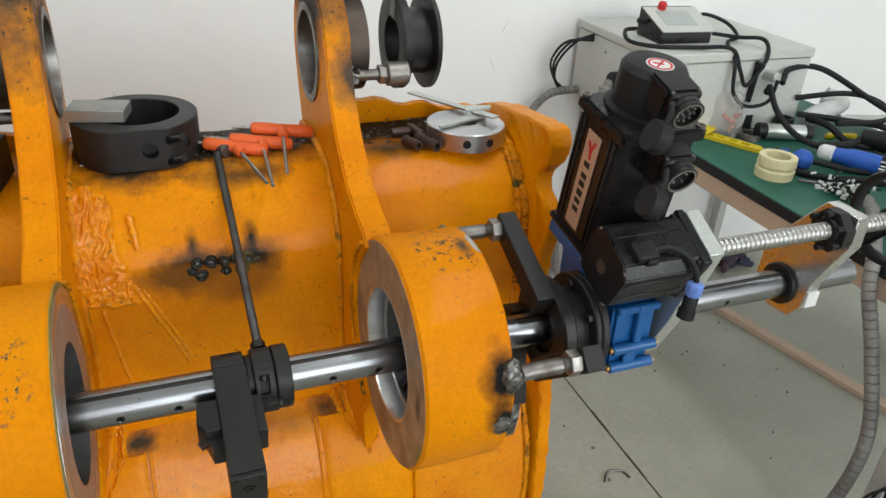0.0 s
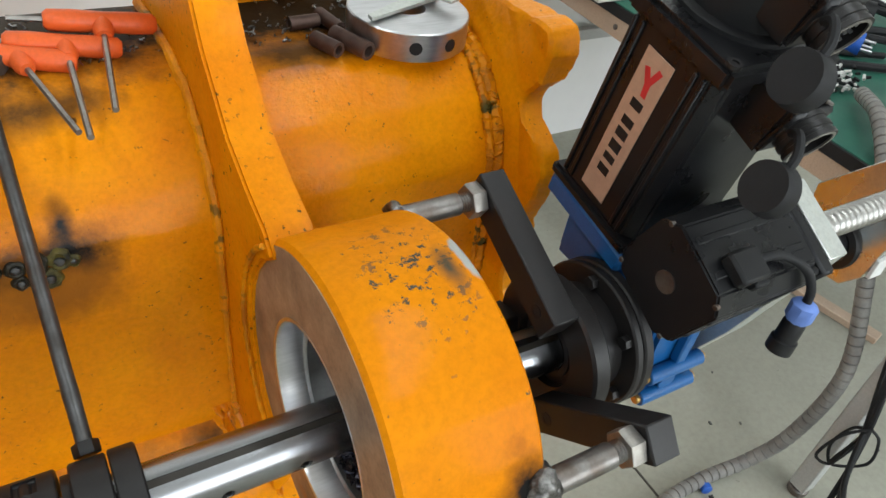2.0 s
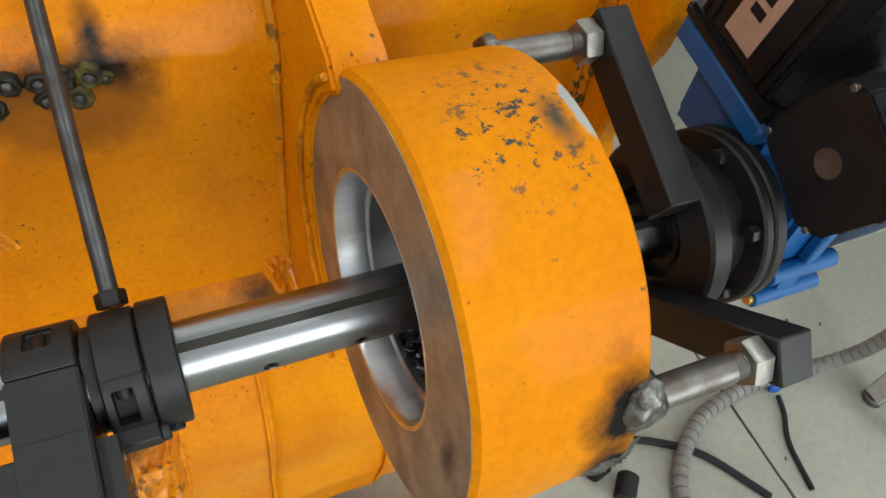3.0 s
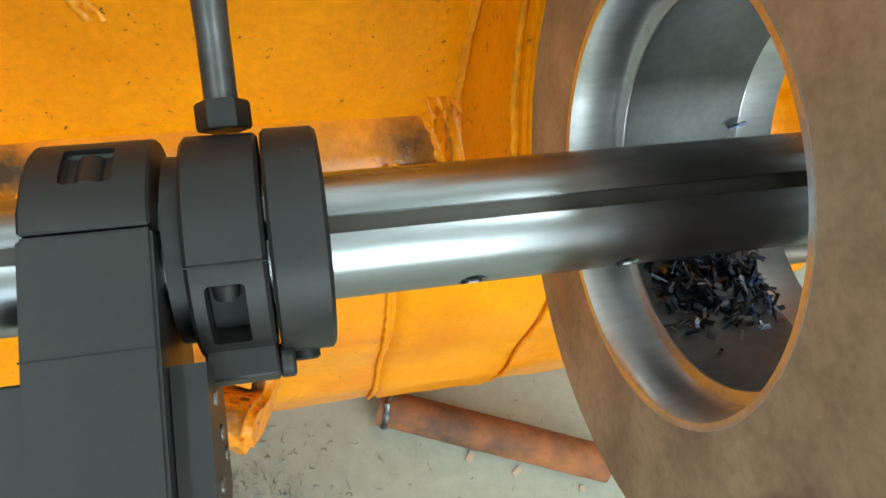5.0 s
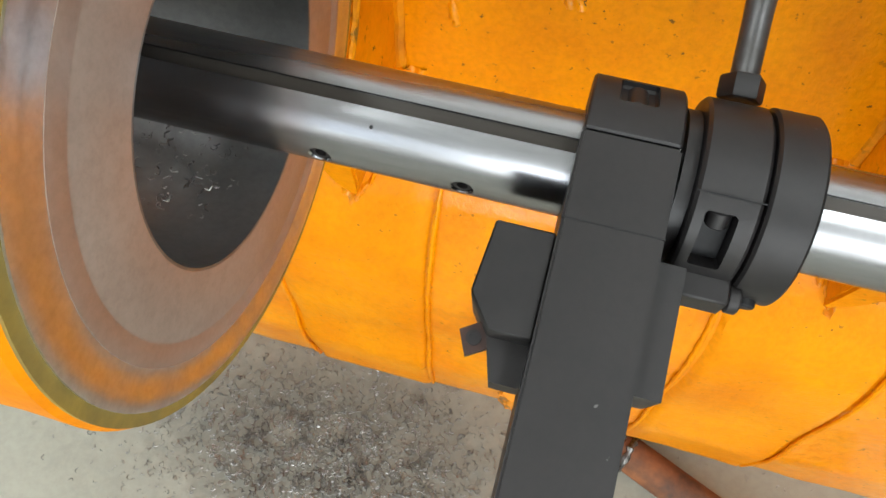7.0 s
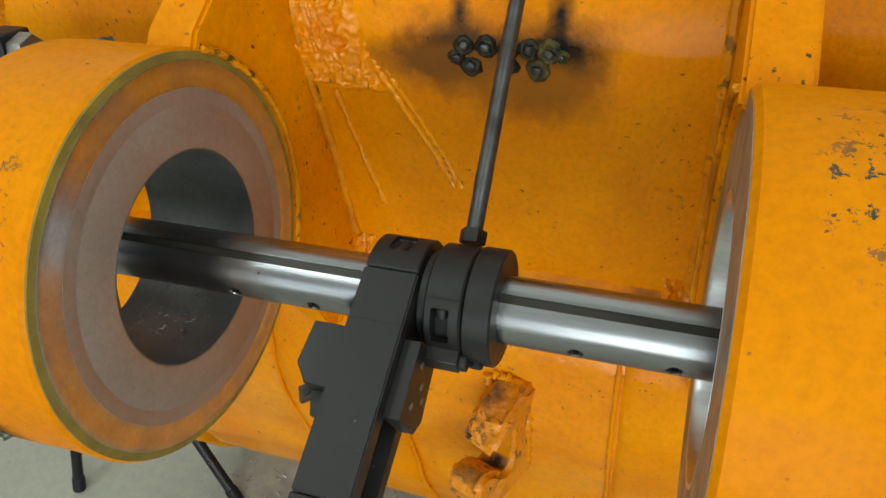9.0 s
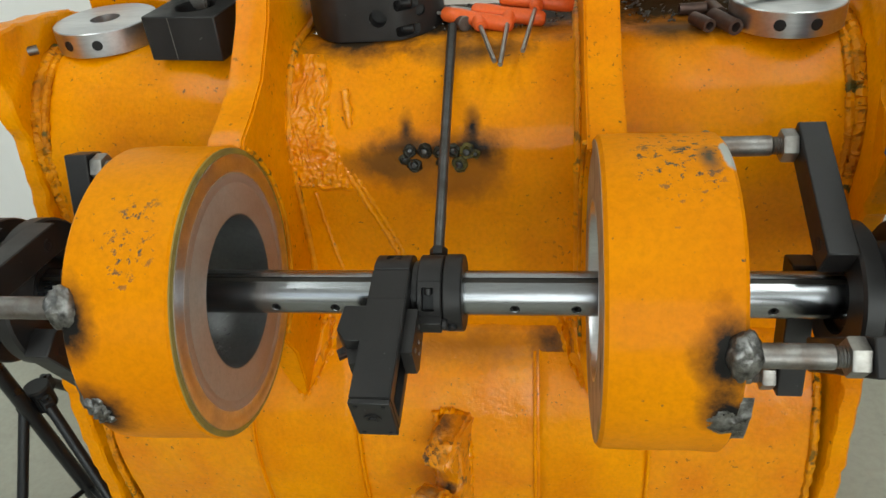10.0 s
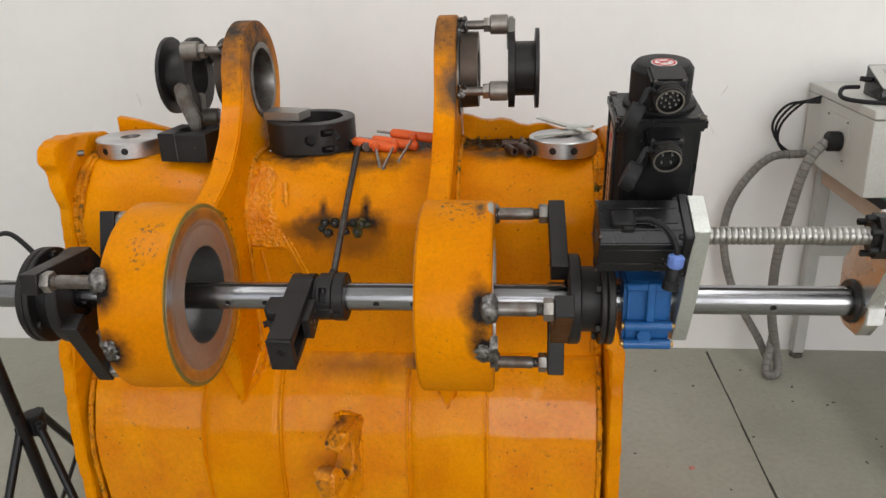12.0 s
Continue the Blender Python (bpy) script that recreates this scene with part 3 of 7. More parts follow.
def ear(x, w):
    bm = fresh()
    cy, cz = EAR_C
    outline = circle(BY, BZ, 0.158, 10, 55, -62) + [(0.112, 0.735), (0.138, 0.65), (0.156, 0.604), (0.26, 0.66), (0.30, 0.76), (0.50, 0.9), (0.525, 1.05), (0.540, 1.10), (0.566, 1.16)]
    outline += circle(cy, cz, 0.130, 20, -25, 165)
    outline += [(0.331, 1.262), (0.315, 1.225), (0.275, 1.17), (0.21, 1.115), (0.155, 1.092), (0.115, 1.080)]
    plate(bm, outline, "x", x, x + w, [circle(cy, cz, 0.072, 36)])
    es = [e for e in bm.edges if len(e.link_faces) == 2 and e.calc_face_angle(0) > 1.0]
    bmesh.ops.bevel(bm, geom=es, offset=0.003, segments=2, affect="EDGES")
    for v in bm.verts:
        if v.co.z < 0.70 and v.co.y < 0.22:
            v.co.x = x + w / 2 + (v.co.x - x - w / 2) * max(0.12, (v.co.z - 0.595) / 0.105)
    ob = part("ear", bm, paint_ear, bucket, "upright ear plate, grey from heat round its bore", 35)
    bm = fresh()
    revolve(bm, [(x - 0.004, 0.071), (x - 0.004, 0.084), (x + w + 0.004, 0.084), (x + w + 0.004, 0.071), (x + w * 0.6, 0.066), (x + w * 0.4, 0.066)], (0, cy, cz), "x", 44, True)
    part("bore_ring", bm, stud_steel, ob, "grey bored ring")
    for sx in (x - 0.003, x + w + 0.003):
        bm = fresh()
        bead(bm, [(sx, 0.52, 1.109), (sx, 0.45, 1.112), (sx, 0.37, 1.111), (sx, 0.32, 1.095), (sx, 0.28, 1.06), (sx, 0.25, 1.01), (sx, 0.243, 0.95), (sx, 0.243, 0.86), (sx, 0.240, 0.76), (sx, 0.232, 0.695), (sx, 0.20, 0.66), (sx, 0.168, 0.616)], 0.0065, rng, 0.14, 5)
        part("weld_bead", bm, paint_grimy, ob, "painted weld bead with grime in its toes")
    bm = fresh()
    for sx in (x - 0.002, x + w + 0.002):
        bead(bm, [polar_at(sx, 0.170, a) for a in (51, 40, 20, 0, -20, -40, -58)], 0.003, rng, 0.2)
    part("boss_weld", bm, paint_grimy, ob, "painted weld round the boss")
    return ob


ear(0.124, 0.044)
ear(-0.326, 0.046)


def boss(x0, x1, cy, cz, bore, r=0.170):
    bm = fresh()
    revolve(bm, [(x0, bore), (x0, r - 0.004), (x0 + 0.004, r), (x0 + 0.03, r + 0.0008), (x1 - 0.03, r - 0.0006), (x1 - 0.004, r), (x1, r - 0.004), (x1, bore)], (0, cy, cz), "x", 96, True)
    for v in bm.verts:
        v.co += noise.noise_vector(v.co * 9) * 0.0007
    return part("pin_boss", bm, paint_boss, bucket, "heavy round pin boss with chipped orange paint")


# the boss centres stand slightly off the bar's axis to fit the camera's view
RB = (0.130, 0.254)
LB = (-0.394, -0.280)
RC, LC = (0, 0.0065, 0.9385), (0, 0.0015, 0.9375)
right = boss(*RB, RC[1], RC[2], 0.0995)
left = boss(*LB, LC[1], LC[2], 0.0955)
# the facing of the right boss: rusty on the side towards the tool
bm = fresh()
revolve(bm, [(RB[0] - 0.0006, 0.0980), (RB[0] - 0.0006, 0.1652), (RB[0] + 0.001, 0.1656), (RB[0] + 0.001, 0.0980)], RC, "x", 96, True)
part("face", bm, rust_face, right, "rust-brown turned face")
bm = fresh()
x = RB[0]
revolve(bm, [(x - 0.0009, 0.0986), (x - 0.0006, 0.0975), (x + 0.004, 0.0953), (x + 0.026, 0.0945), (x + 0.027, 0.0888), (RB[1] - 0.027, 0.0888), (RB[1] - 0.026, 0.0945), (RB[1] + 0.001, 0.097), (RB[1] + 0.001, 0.101), (x - 0.001, 0.101)], RC, "x", 80, True)
part("bore_step", bm, bright_steel, right, "bright stepped bore")
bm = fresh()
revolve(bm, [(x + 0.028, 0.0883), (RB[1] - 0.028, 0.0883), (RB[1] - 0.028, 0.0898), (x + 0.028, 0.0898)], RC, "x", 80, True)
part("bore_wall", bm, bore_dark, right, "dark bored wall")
# the facing of the left boss: olive rim, bright ring, brown disc with a groove
x = LB[1]
for nm, r0, r1, up, mt, lab in (("rim", 0.160, 0.1675, 0.0006, olive_rim, "olive rim of the turned face"), ("bright_ring", 0.139, 0.1605, 0.0012, bright_steel, "bright turned outer ring"), ("face", 0.0915, 0.1395, 0.0014, brown_face, "brown turned face with a tool groove")):
    bm = fresh()
    prof = [(x - 0.002, r0), (x + up, r0), (x + up, r1), (x - 0.002, r1)]
    if nm == "face":
        prof = [(x - 0.002, r0), (x + up, r0), (x + up, 0.126), (x + up - 0.0005, 0.127), (x + up - 0.0005, 0.1285), (x + up, 0.1295), (x + up, r1), (x - 0.002, r1)]
    if nm == "bright_ring":
        prof = [(x - 0.002, r0), (x + up, r0), (x + up, 0.150), (x + up + 0.0006, 0.1508), (x + up + 0.0006, r1), (x - 0.002, r1)]
    revolve(bm, prof, LC, "x", 96, True)
    part(nm, bm, mt, left, lab)
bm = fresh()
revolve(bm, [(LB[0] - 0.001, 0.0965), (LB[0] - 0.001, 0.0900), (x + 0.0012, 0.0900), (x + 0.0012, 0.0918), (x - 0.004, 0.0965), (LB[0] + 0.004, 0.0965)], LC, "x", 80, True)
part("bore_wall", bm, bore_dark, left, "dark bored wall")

# straps under the bosses, over the shell
for x0, x1 in ((-0.398, -0.220), (0.060, 0.233)):
    prof = [(y - 0.006, z) for y, z in shell_prof if 0.05 < z < 0.672]
    bm = sheet(prof, x0, x1, 16, 0.004, 6)
    for v in bm.verts:
        if v.co.x < x0 + 0.006 or v.co.x > x1 - 0.006:
            v.co.y += 0.012
    ob = part("strap", bm, paint, bucket, "raised strap plate down the shell", 50)
    bm = fresh()
    for sx in (x0, x1):
        bead(bm, [(sx, 0.200, 0.669), (sx, 0.162, 0.617), (sx, 0.130, 0.545), (sx, 0.118, 0.47), (sx, 0.122, 0.36), (sx, 0.119, 0.27), (sx, 0.14, 0.15)], 0.003, rng, 0.2)
    part("weld_bead", bm, paint, ob)
# rough patch of old weld beside the ear, painted over
def front_y(z):
    return float(np.interp(z, [0.86, 0.94, 0.996, 1.022, 1.062, 1.094, 1.104], [0.25, 0.243, 0.246, 0.258, 0.285, 0.325, 0.345]))


bm = fresh()
grid = []
for i in range(131):
    z = 0.918 + 0.182 * i / 130
    row = []
    for k in range(91):
        x = -0.287 + 0.112 * k / 90
        p = Vector((x, 0, z))
        right_edge = float(np.interp(z, [0.92, 0.95, 0.99, 1.04, 1.1], [-0.192, -0.197, -0.204, -0.212, -0.228]))
        wob = 0.007 * noise.noise(p * 45) + 0.012 * noise.noise(p * 22)
        inside = max(0.0, min(1.0, (x + 0.281 + wob) / 0.006, (right_edge - x + wob) / 0.009, (z - 0.932 - 0.5 * max(0.0, -0.262 - x) + wob) / 0.007))
        flow = Vector((x * 105 + 1.6 * noise.noise(p * 40), 0, z * 42))
        runs = 1 - abs(noise.noise(flow)) * 2.2
        folds = 1 - abs(noise.noise(Vector((x * 50, 3, z * 120)))) * 2.2
        low = max(0.0, 1 - abs(z - 0.936 - 0.010 * noise.noise(p * 30)) / 0.007)
        h = -0.004 + inside * (0.006 + 0.0048 * max(0, runs) + 0.0030 * max(0, folds) + 0.007 * low + 0.0022 * noise.noise(p * 190))
        row.append(bm.verts.new((x, front_y(z) - h * 0.9, z + h * 0.45)))
    grid.append(row)
for p, q in zip(grid, grid[1:]):
    for k in range(90):
        bm.faces.new((p[k], p[k + 1], q[k + 1], q[k]))
paint_wet = surface("orange_paint_thick", ORANGE, (0.68, 0.20, 0.001), 0.26, scale=14, fine=150, bump=0.4, depth=0.0015, chip=(0.10, 0.055, 0.015), chip_at=(0.66, 0.70), chip_scale=130, spec=0.2, lump=2.0, coat=0.5)
old = part("old_weld", bm, paint_wet, bucket, "wrinkled overpainted old weld", 80)
for off, r in ((0.0, 0.0048), (0.009, 0.0036)):
    bm = fresh()
    bead(bm, [(-0.212 + off, 0.251, 0.99), (-0.196 + off, 0.246, 0.95), (-0.172 + off, 0.2445, 0.896), (-0.150 + off, 0.243, 0.845), (-0.138 + off, 0.241, 0.812)], r, rng, 0.35, 14)
    part("weld_ridge", bm, paint_wet, old, "painted diagonal weld ridge", 80)
bm = fresh()
bead(bm, [(-0.252, 0.2445, 0.93), (-0.246, 0.2445, 0.88), (-0.236, 0.242, 0.82), (-0.226, 0.240, 0.77)], 0.0042, rng, 0.35, 14)
part("weld_ridge", bm, paint_wet, old, "painted weld ridge with dark pits", 80)
bm = fresh()
bead(bm, [(-0.196, 0.283, 1.067), (-0.192, 0.268, 1.045), (-0.190, 0.258, 1.024)], 0.0055, rng, 0.25, 10)
part("weld_drip", bm, paint_wet, bucket, "painted drip of weld", 80)
# burnt-off stud stubs on the beam: cut ends in sooty rings with a yellow crust
stub_steel = surface("cut_stub_steel", (0.14, 0.14, 0.14), (0.04, 0.04, 0.04), 0.42, 0.8, scale=120, fine=300, bump=0.5, depth=0.001)
crust = surface("olive_burnt_crust", (0.11, 0.085, 0.012), (0.012, 0.013, 0.008), 0.5, 0.0, scale=70, fine=260, bump=0.8, depth=0.002)
for sx, sz, r in ((-0.107, 0.992, 0.0095), (-0.087, 0.991, 0.0105), (-0.103, 0.970, 0.0105), (-0.116, 0.979, 0.008), (-0.066, 0.989, 0.009), (-0.047, 0.991, 0.0095), (-0.029, 0.989, 0.011), (-0.040, 0.970, 0.0115), (-0.064, 0.972, 0.008), (-0.018, 0.986, 0.007)):
    r *= 0.82
    bm = fresh()
    d = (rng.uniform(-0.15, 0.15), -1, rng.uniform(0.0, 0.25))
    p = Vector((sx, 0.2445, sz))
    revolve(bm, [(-0.004, r * 1.35), (0.0006, r * 1.2), (0.0024, r), (0.0026, r * 0.8), (0.0012, r * 0.66)], p, rot=toward(d), seg=18)
    bmesh.ops.subdivide_edges(bm, edges=bm.edges[:], cuts=1)
    roughen(bm, 0.0022, 150)
    ring = part("burnt_stub", bm, crust if sx > -0.05 and sz < 0.98 or sx > -0.03 else soot_lump, bucket, "burnt-off stud stub in a sooty ring", 60)
    bm = fresh()
    revolve(bm, [(0.0, r * 0.6), (0.0034, r * 0.5), (0.0042, r * 0.3), (0.0044, 0.0005)], p, rot=toward(d), seg=12)
    roughen(bm, 0.0014, 200)
    part("cut_end", bm, stub_steel, ring, "grey cut end", 60)
SHELL_Z = [0.545, 0.58, 0.617, 0.644, 0.668, 0.688, 0.70, 0.72]
SHELL_Y = [0.133, 0.147, 0.165, 0.185, 0.205, 0.226, 0.235, 0.237]


def edge_distance(outline, x, z):
    """Distance to the outline's edge, positive inside it."""
    inside, best = False, 9.0
    for (ax, az), (bx, bz) in zip(outline, outline[1:] + outline[:1]):
        if (az > z) != (bz > z) and x < (bx - ax) * (z - az) / (bz - az) + ax:
            inside = not inside
        t = max(0.0, min(1.0, ((x - ax) * (bx - ax) + (z - az) * (bz - az)) / ((bx - ax) ** 2 + (bz - az) ** 2)))
        best = min(best, math.hypot(x - ax - t * (bx - ax), z - az - t * (bz - az)))
    return best if inside else -best


def ear_foot(outline, label):
    """The coarse weld that runs round the ear's tapering foot on the shell."""
    bm = fresh()
    xs, zs = [p[0] for p in outline], [p[1] for p in outline]
    x0, x1, z0, z1 = min(xs) - 0.012, max(xs) + 0.012, min(zs) - 0.012, max(zs)
    nx, nz = int((x1 - x0) / 0.0016), int((z1 - z0) / 0.0016)
    grid = []
    for i in range(nz + 1):
        z = z0 + (z1 - z0) * i / nz
        row = []
        for k in range(nx + 1):
            x = x0 + (x1 - x0) * k / nx
            p = Vector((x, 0, z))
            d = edge_distance(outline, x, z) + 0.004 * noise.noise(p * 60)
            plain = max(0.0, min(1.0, (d - 0.014) / 0.008))
            rim = max(0.0, 1 - abs(d - 0.006) / 0.010)
            lumps = abs(noise.noise(p * 120)) + 0.5 * abs(noise.noise(p * 260))
            h = -0.006 + 0.020 * plain + rim * (0.011 + 0.020 * lumps)
            row.append(bm.verts.new((x, float(np.interp(z, SHELL_Z, SHELL_Y)) - h, z)))
        grid.append(row)
    for p, q in zip(grid, grid[1:]):
        for k in range(nx):
            bm.faces.new((p[k], p[k + 1], q[k + 1], q[k]))
    part("ear_foot", bm, paint_wet, bucket, label, 70)


ear_foot([(-0.350, 0.715), (-0.250, 0.715), (-0.258, 0.66), (-0.283, 0.622), (-0.304, 0.594), (-0.325, 0.622), (-0.345, 0.66)], "coarse painted weld round the ear's tapering foot")
ear_foot([(0.092, 0.715), (0.198, 0.715), (0.190, 0.66), (0.170, 0.625), (0.150, 0.596), (0.130, 0.625), (0.104, 0.66)], "coarse painted weld round the ear's foot, scorched at one corner")

# hook on the shell
hook = fresh()
hk = [(0.17, 0.578), (0.145, 0.585), (0.120, 0.582), (0.095, 0.576), (0.075, 0.566), (0.064, 0.554), (0.066, 0.545), (0.078, 0.542), (0.092, 0.548), (0.102, 0.552), (0.106, 0.540), (0.104, 0.505), (0.096, 0.478), (0.084, 0.472), (0.074, 0.482), (0.066, 0.502), (0.052, 0.518), (0.034, 0.522), (0.022, 0.512), (0.018, 0.490), (0.024, 0.462), (0.042, 0.435), (0.07, 0.415), (0.11, 0.402), (0.17, 0.398)]
hk = [(p.x, p.y) for p in smooth_line([(a, b, 0) for a, b in hk], 3)]
plate(hook, hk, "x", -0.094, -0.046)
es = [e for e in hook.edges if len(e.link_faces) == 2 and e.calc_face_angle(0) > 0.9]
bmesh.ops.bevel(hook, geom=es, offset=0.007, segments=3, affect="EDGES")
bmesh.ops.triangulate(hook, faces=[f for f in hook.faces if len(f.verts) > 4])
for _ in range(3):
    bmesh.ops.subdivide_edges(hook, edges=[e for e in hook.edges if e.calc_length() > 0.007], cuts=1)
bmesh.ops.triangulate(hook, faces=[f for f in hook.faces if len(f.verts) > 4])
for v in hook.verts:
    worn = 1.0 if v.co.x < -0.052 and v.co.y < 0.13 and (v.co.z > 0.552 or v.co.y < 0.05) else 0.2
    v.co += noise.noise_vector(v.co * 28) * 0.003 + (noise.noise_vector(v.co * 90) * 0.004 + noise.noise_vector(v.co * 180) * 0.002) * worn
bmesh.ops.transform(hook, matrix=Matrix.Translation((-0.07, 0.12, 0)) @ Matrix.Rotation(radians(-20), 4, "Z") @ Matrix.Translation((0.07, -0.12, 0)), verts=hook.verts[:])
# the last dark patch puts the shade in the hook's throat into the paint
paint_hook = surface("orange_paint_worn_off", ORANGE, ORANGE2, 0.35, scale=6, fine=120, bump=0.8, depth=0.003, chip=(0.05, 0.032, 0.016), chip_at=(0.54, 0.60), chip_scale=95, coat=0.3, lump=3.0, zones=((at_bucket(-0.100, 0.075, 0.575), (0.026, 0.03, 0.04)),),
                     patches=((at_bucket(-0.085, 0.112, 0.592), (0.036, 0.045, 0.018), (0.018, 0.015, 0.012), 0.4), (at_bucket(-0.098, 0.035, 0.525), (0.03, 0.03, 0.010), (0.05, 0.032, 0.016), 0.2), (at_bucket(-0.08, 0.085, 0.475), (0.03, 0.02, 0.010), (0.03, 0.022, 0.015), 0.3)))
part("lifting_hook", hook, paint_hook, bucket, "cut-open lifting hook, worn black on top", 45)
bm = fresh()
bead(bm, [(-0.088, 0.149, 0.586), (-0.060, 0.147, 0.582), (-0.047, 0.140, 0.56), (-0.044, 0.124, 0.5), (-0.050, 0.121, 0.40)], 0.0055, rng, 0.45, 22)
bead(bm, [(-0.094, 0.148, 0.585), (-0.098, 0.126, 0.51), (-0.098, 0.121, 0.40)], 0.005, rng, 0.45, 22)
part("hook_weld", bm, paint_dirty, bucket, "rough weld round the hook", 60)

# ---- line boring machine ----
machine = thing("boring_machine", (0.0, BY, BZ), "portable line boring machine with a chromed bar and black servo motors", "machine tool")
AX = (0, BY, BZ)
R = 0.0255
bm = fresh()
revolve(bm, [(-0.95, R - 0.002), (-0.948, R), (1.02, R), (1.022, R - 0.002)], AX, "x", 64)
bar = part("boring_bar", bm, bar_steel, machine, "polished chromed boring bar")
# keyway along the back of the bar, and threaded cross holes
key_dark = surface("keyway_dark_steel", (0.035, 0.03, 0.027), (0.06, 0.055, 0.045), 0.35, 0.5, scale=20, fine=200, stretch=(0.1, 1, 1))
bm = fresh()
ka = radians(108)
rbox(bm, (0.03, BY + math.cos(ka) * R, BZ + math.sin(ka) * R), (1.9, 0.0068, 0.0050), 0, (108 - 90, 0, 0))
carve(bar, bm, 30)
# strip of darker steel along the keyway's floor
bm = fresh()
rbox(bm, (0.03, BY + math.cos(ka) * (R - 0.0022), BZ + math.sin(ka) * (R - 0.0022)), (1.88, 0.0062, 0.0010), 0, (108 - 90, 0, 0))
part("keyway", bm, key_dark, bar, "narrow keyway with a dark floor")
HA = radians(187)
cuts = fresh()
HOLES = (-0.23, -0.16, 0.044, 0.111, 0.315, 0.385, 0.59, 0.728, -0.435, -0.505, -0.71)
d = Vector((0, math.cos(HA), math.sin(HA)))
for hx in HOLES:
    revolve(cuts, [(-0.007, 0.0050), (-0.0012, 0.0050), (0.0014, 0.0066)], Vector((hx, BY, BZ)) + d * R, rot=toward(d), seg=24)
carve(bar, cuts, 30)
for hx in HOLES:
    p = Vector((hx, BY, BZ)) + d * R
    bm = fresh()
    revolve(bm, [(-0.0075, 0.0047), (-0.0015, 0.0047), (-0.0015, 0.0030), (-0.0075, 0.0030)], p, rot=toward(d), seg=20, closed=True)
    h = part("set_screw", bm, black_steel, bar, "black grub screw sunk in the bar")
bm = fresh()
for sx in (-0.205,):
    d = Vector((0, math.cos(radians(135)), math.sin(radians(135))))
    revolve(bm, [(-0.001, 0.0009), (0.0002, 0.0009)], Vector((sx, BY, BZ)) + d * R, rot=toward(d), seg=10)
part("oil_speck", bm, black_plastic, bar)

# --- tool head: split clamp, tool slide, insert ---
SL = -14.0  # droop of the slide towards the viewer, degrees


TX0, TX1 = -0.113, -0.071


def head_part(name, build, material, parent, label="", smooth=40):
    bm = fresh()
    build(bm)
    bmesh.ops.transform(bm, matrix=Matrix.Translation((0, BY, BZ)) @ Matrix.Rotation(radians(-SL), 4, "X"), verts=bm.verts[:])
    return part(name, bm, material, parent, label, smooth)


def slide_body(bm):
    # main block: from the split plane out towards the free end; section 42 x 66 mm with a slot below
    plate(bm, [(0.0, 0.041), (-0.162, 0.041), (-0.162, -0.022), (-0.045, -0.026), (-0.045, -0.036), (0.0, -0.036)] , "x", TX0, TX1, [])
    bmesh.ops.bevel(bm, geom=[e for e in bm.edges if len(e.link_faces) == 2 and e.calc_face_angle(0) > 1.0], offset=0.0012, segments=2, affect="EDGES")


slide = head_part("tool_slide", slide_body, black_steel, machine, "black tool slide clamped on the bar")
bm = fresh()
rbox(bm, (TX1 - 0.006, -0.112, 0.008), (0.060, 0.086, 0.034), 0.001)
bmesh.ops.transform(bm, matrix=Matrix.Translation((0, BY, BZ)) @ Matrix.Rotation(radians(-SL), 4, "X"), verts=bm.verts[:])
carve(slide, bm, 35)


def cap(bm):
    pts = [(0.0008, -0.036), (0.0008, 0.041), (0.008, 0.041)] + [(y, z) for y, z in circle(0.004, 0.001, 0.039, 16, 70, -70)]
    plate(bm, pts, "x", TX0 + 0.0005, TX1 - 0.0005)
    bmesh.ops.bevel(bm, geom=[e for e in bm.edges if len(e.link_faces) == 2 and e.calc_face_angle(0) > 1.0], offset=0.001, segments=1, affect="EDGES")


cap_ob = head_part("clamp_cap", cap, black_steel, slide, "rounded clamp cap behind the bar")
bm = fresh()
rbox(bm, (-0.092, 0.0285, 0.0345), (0.017, 0.020, 0.014), 0.0012, (-38, 0, 0))
bmesh.ops.transform(bm, matrix=Matrix.Translation((0, BY, BZ)) @ Matrix.Rotation(radians(-SL), 4, "X"), verts=bm.verts[:])
carve(cap_ob, bm, 35)
head_part("cap_screw", lambda bm: rod(bm, (-0.092, 0.0150, 0.0325), (-0.092, 0.0290, 0.0215), 0.0056, 18, 0.0008), black_steel, slide, "socket head screw")
head_part("joint_line", lambda bm: rbox(bm, (-0.092, -0.040, 0.0407), (0.0424, 0.0006, 0.001), 0), black_plastic, slide)


def end_cap(bm):
    rbox(bm, (-0.092, -0.1655, 0.0095), (0.042, 0.006, 0.063), 0.001)


ec = head_part("end_plate", end_cap, black_steel, slide, "end plate with an adjusting screw")
head_part("adjuster", lambda bm: revolve(bm, [(0, 0.009), (0.0012, 0.009), (0.0012, 0.0055), (0.0006, 0.0055), (0.0006, 0.0045), (0.003, 0.0042), (0.003, 0.002)], (-0.092, -0.1685, 0.012), rot=toward((0, -1, 0)), seg=24), black_steel, ec, "hexagon adjusting screw")
for dx in (-0.014, 0.014):
    for dz in (0.035, -0.016):
        head_part("screw", lambda bm: rod(bm, (-0.092 + dx, -0.168, dz), (-0.092 + dx, -0.1695, dz), 0.0024, 10), black_plastic, ec)
head_part("side_plate", lambda bm: plate(bm, [(-0.046, 0.030), (-0.046, -0.016), (-0.090, -0.022), (-0.102, -0.010), (-0.102, 0.030)], "x", TX1 + 0.0005, TX1 + 0.0125), black_steel, slide, "side plate with stamped marks")
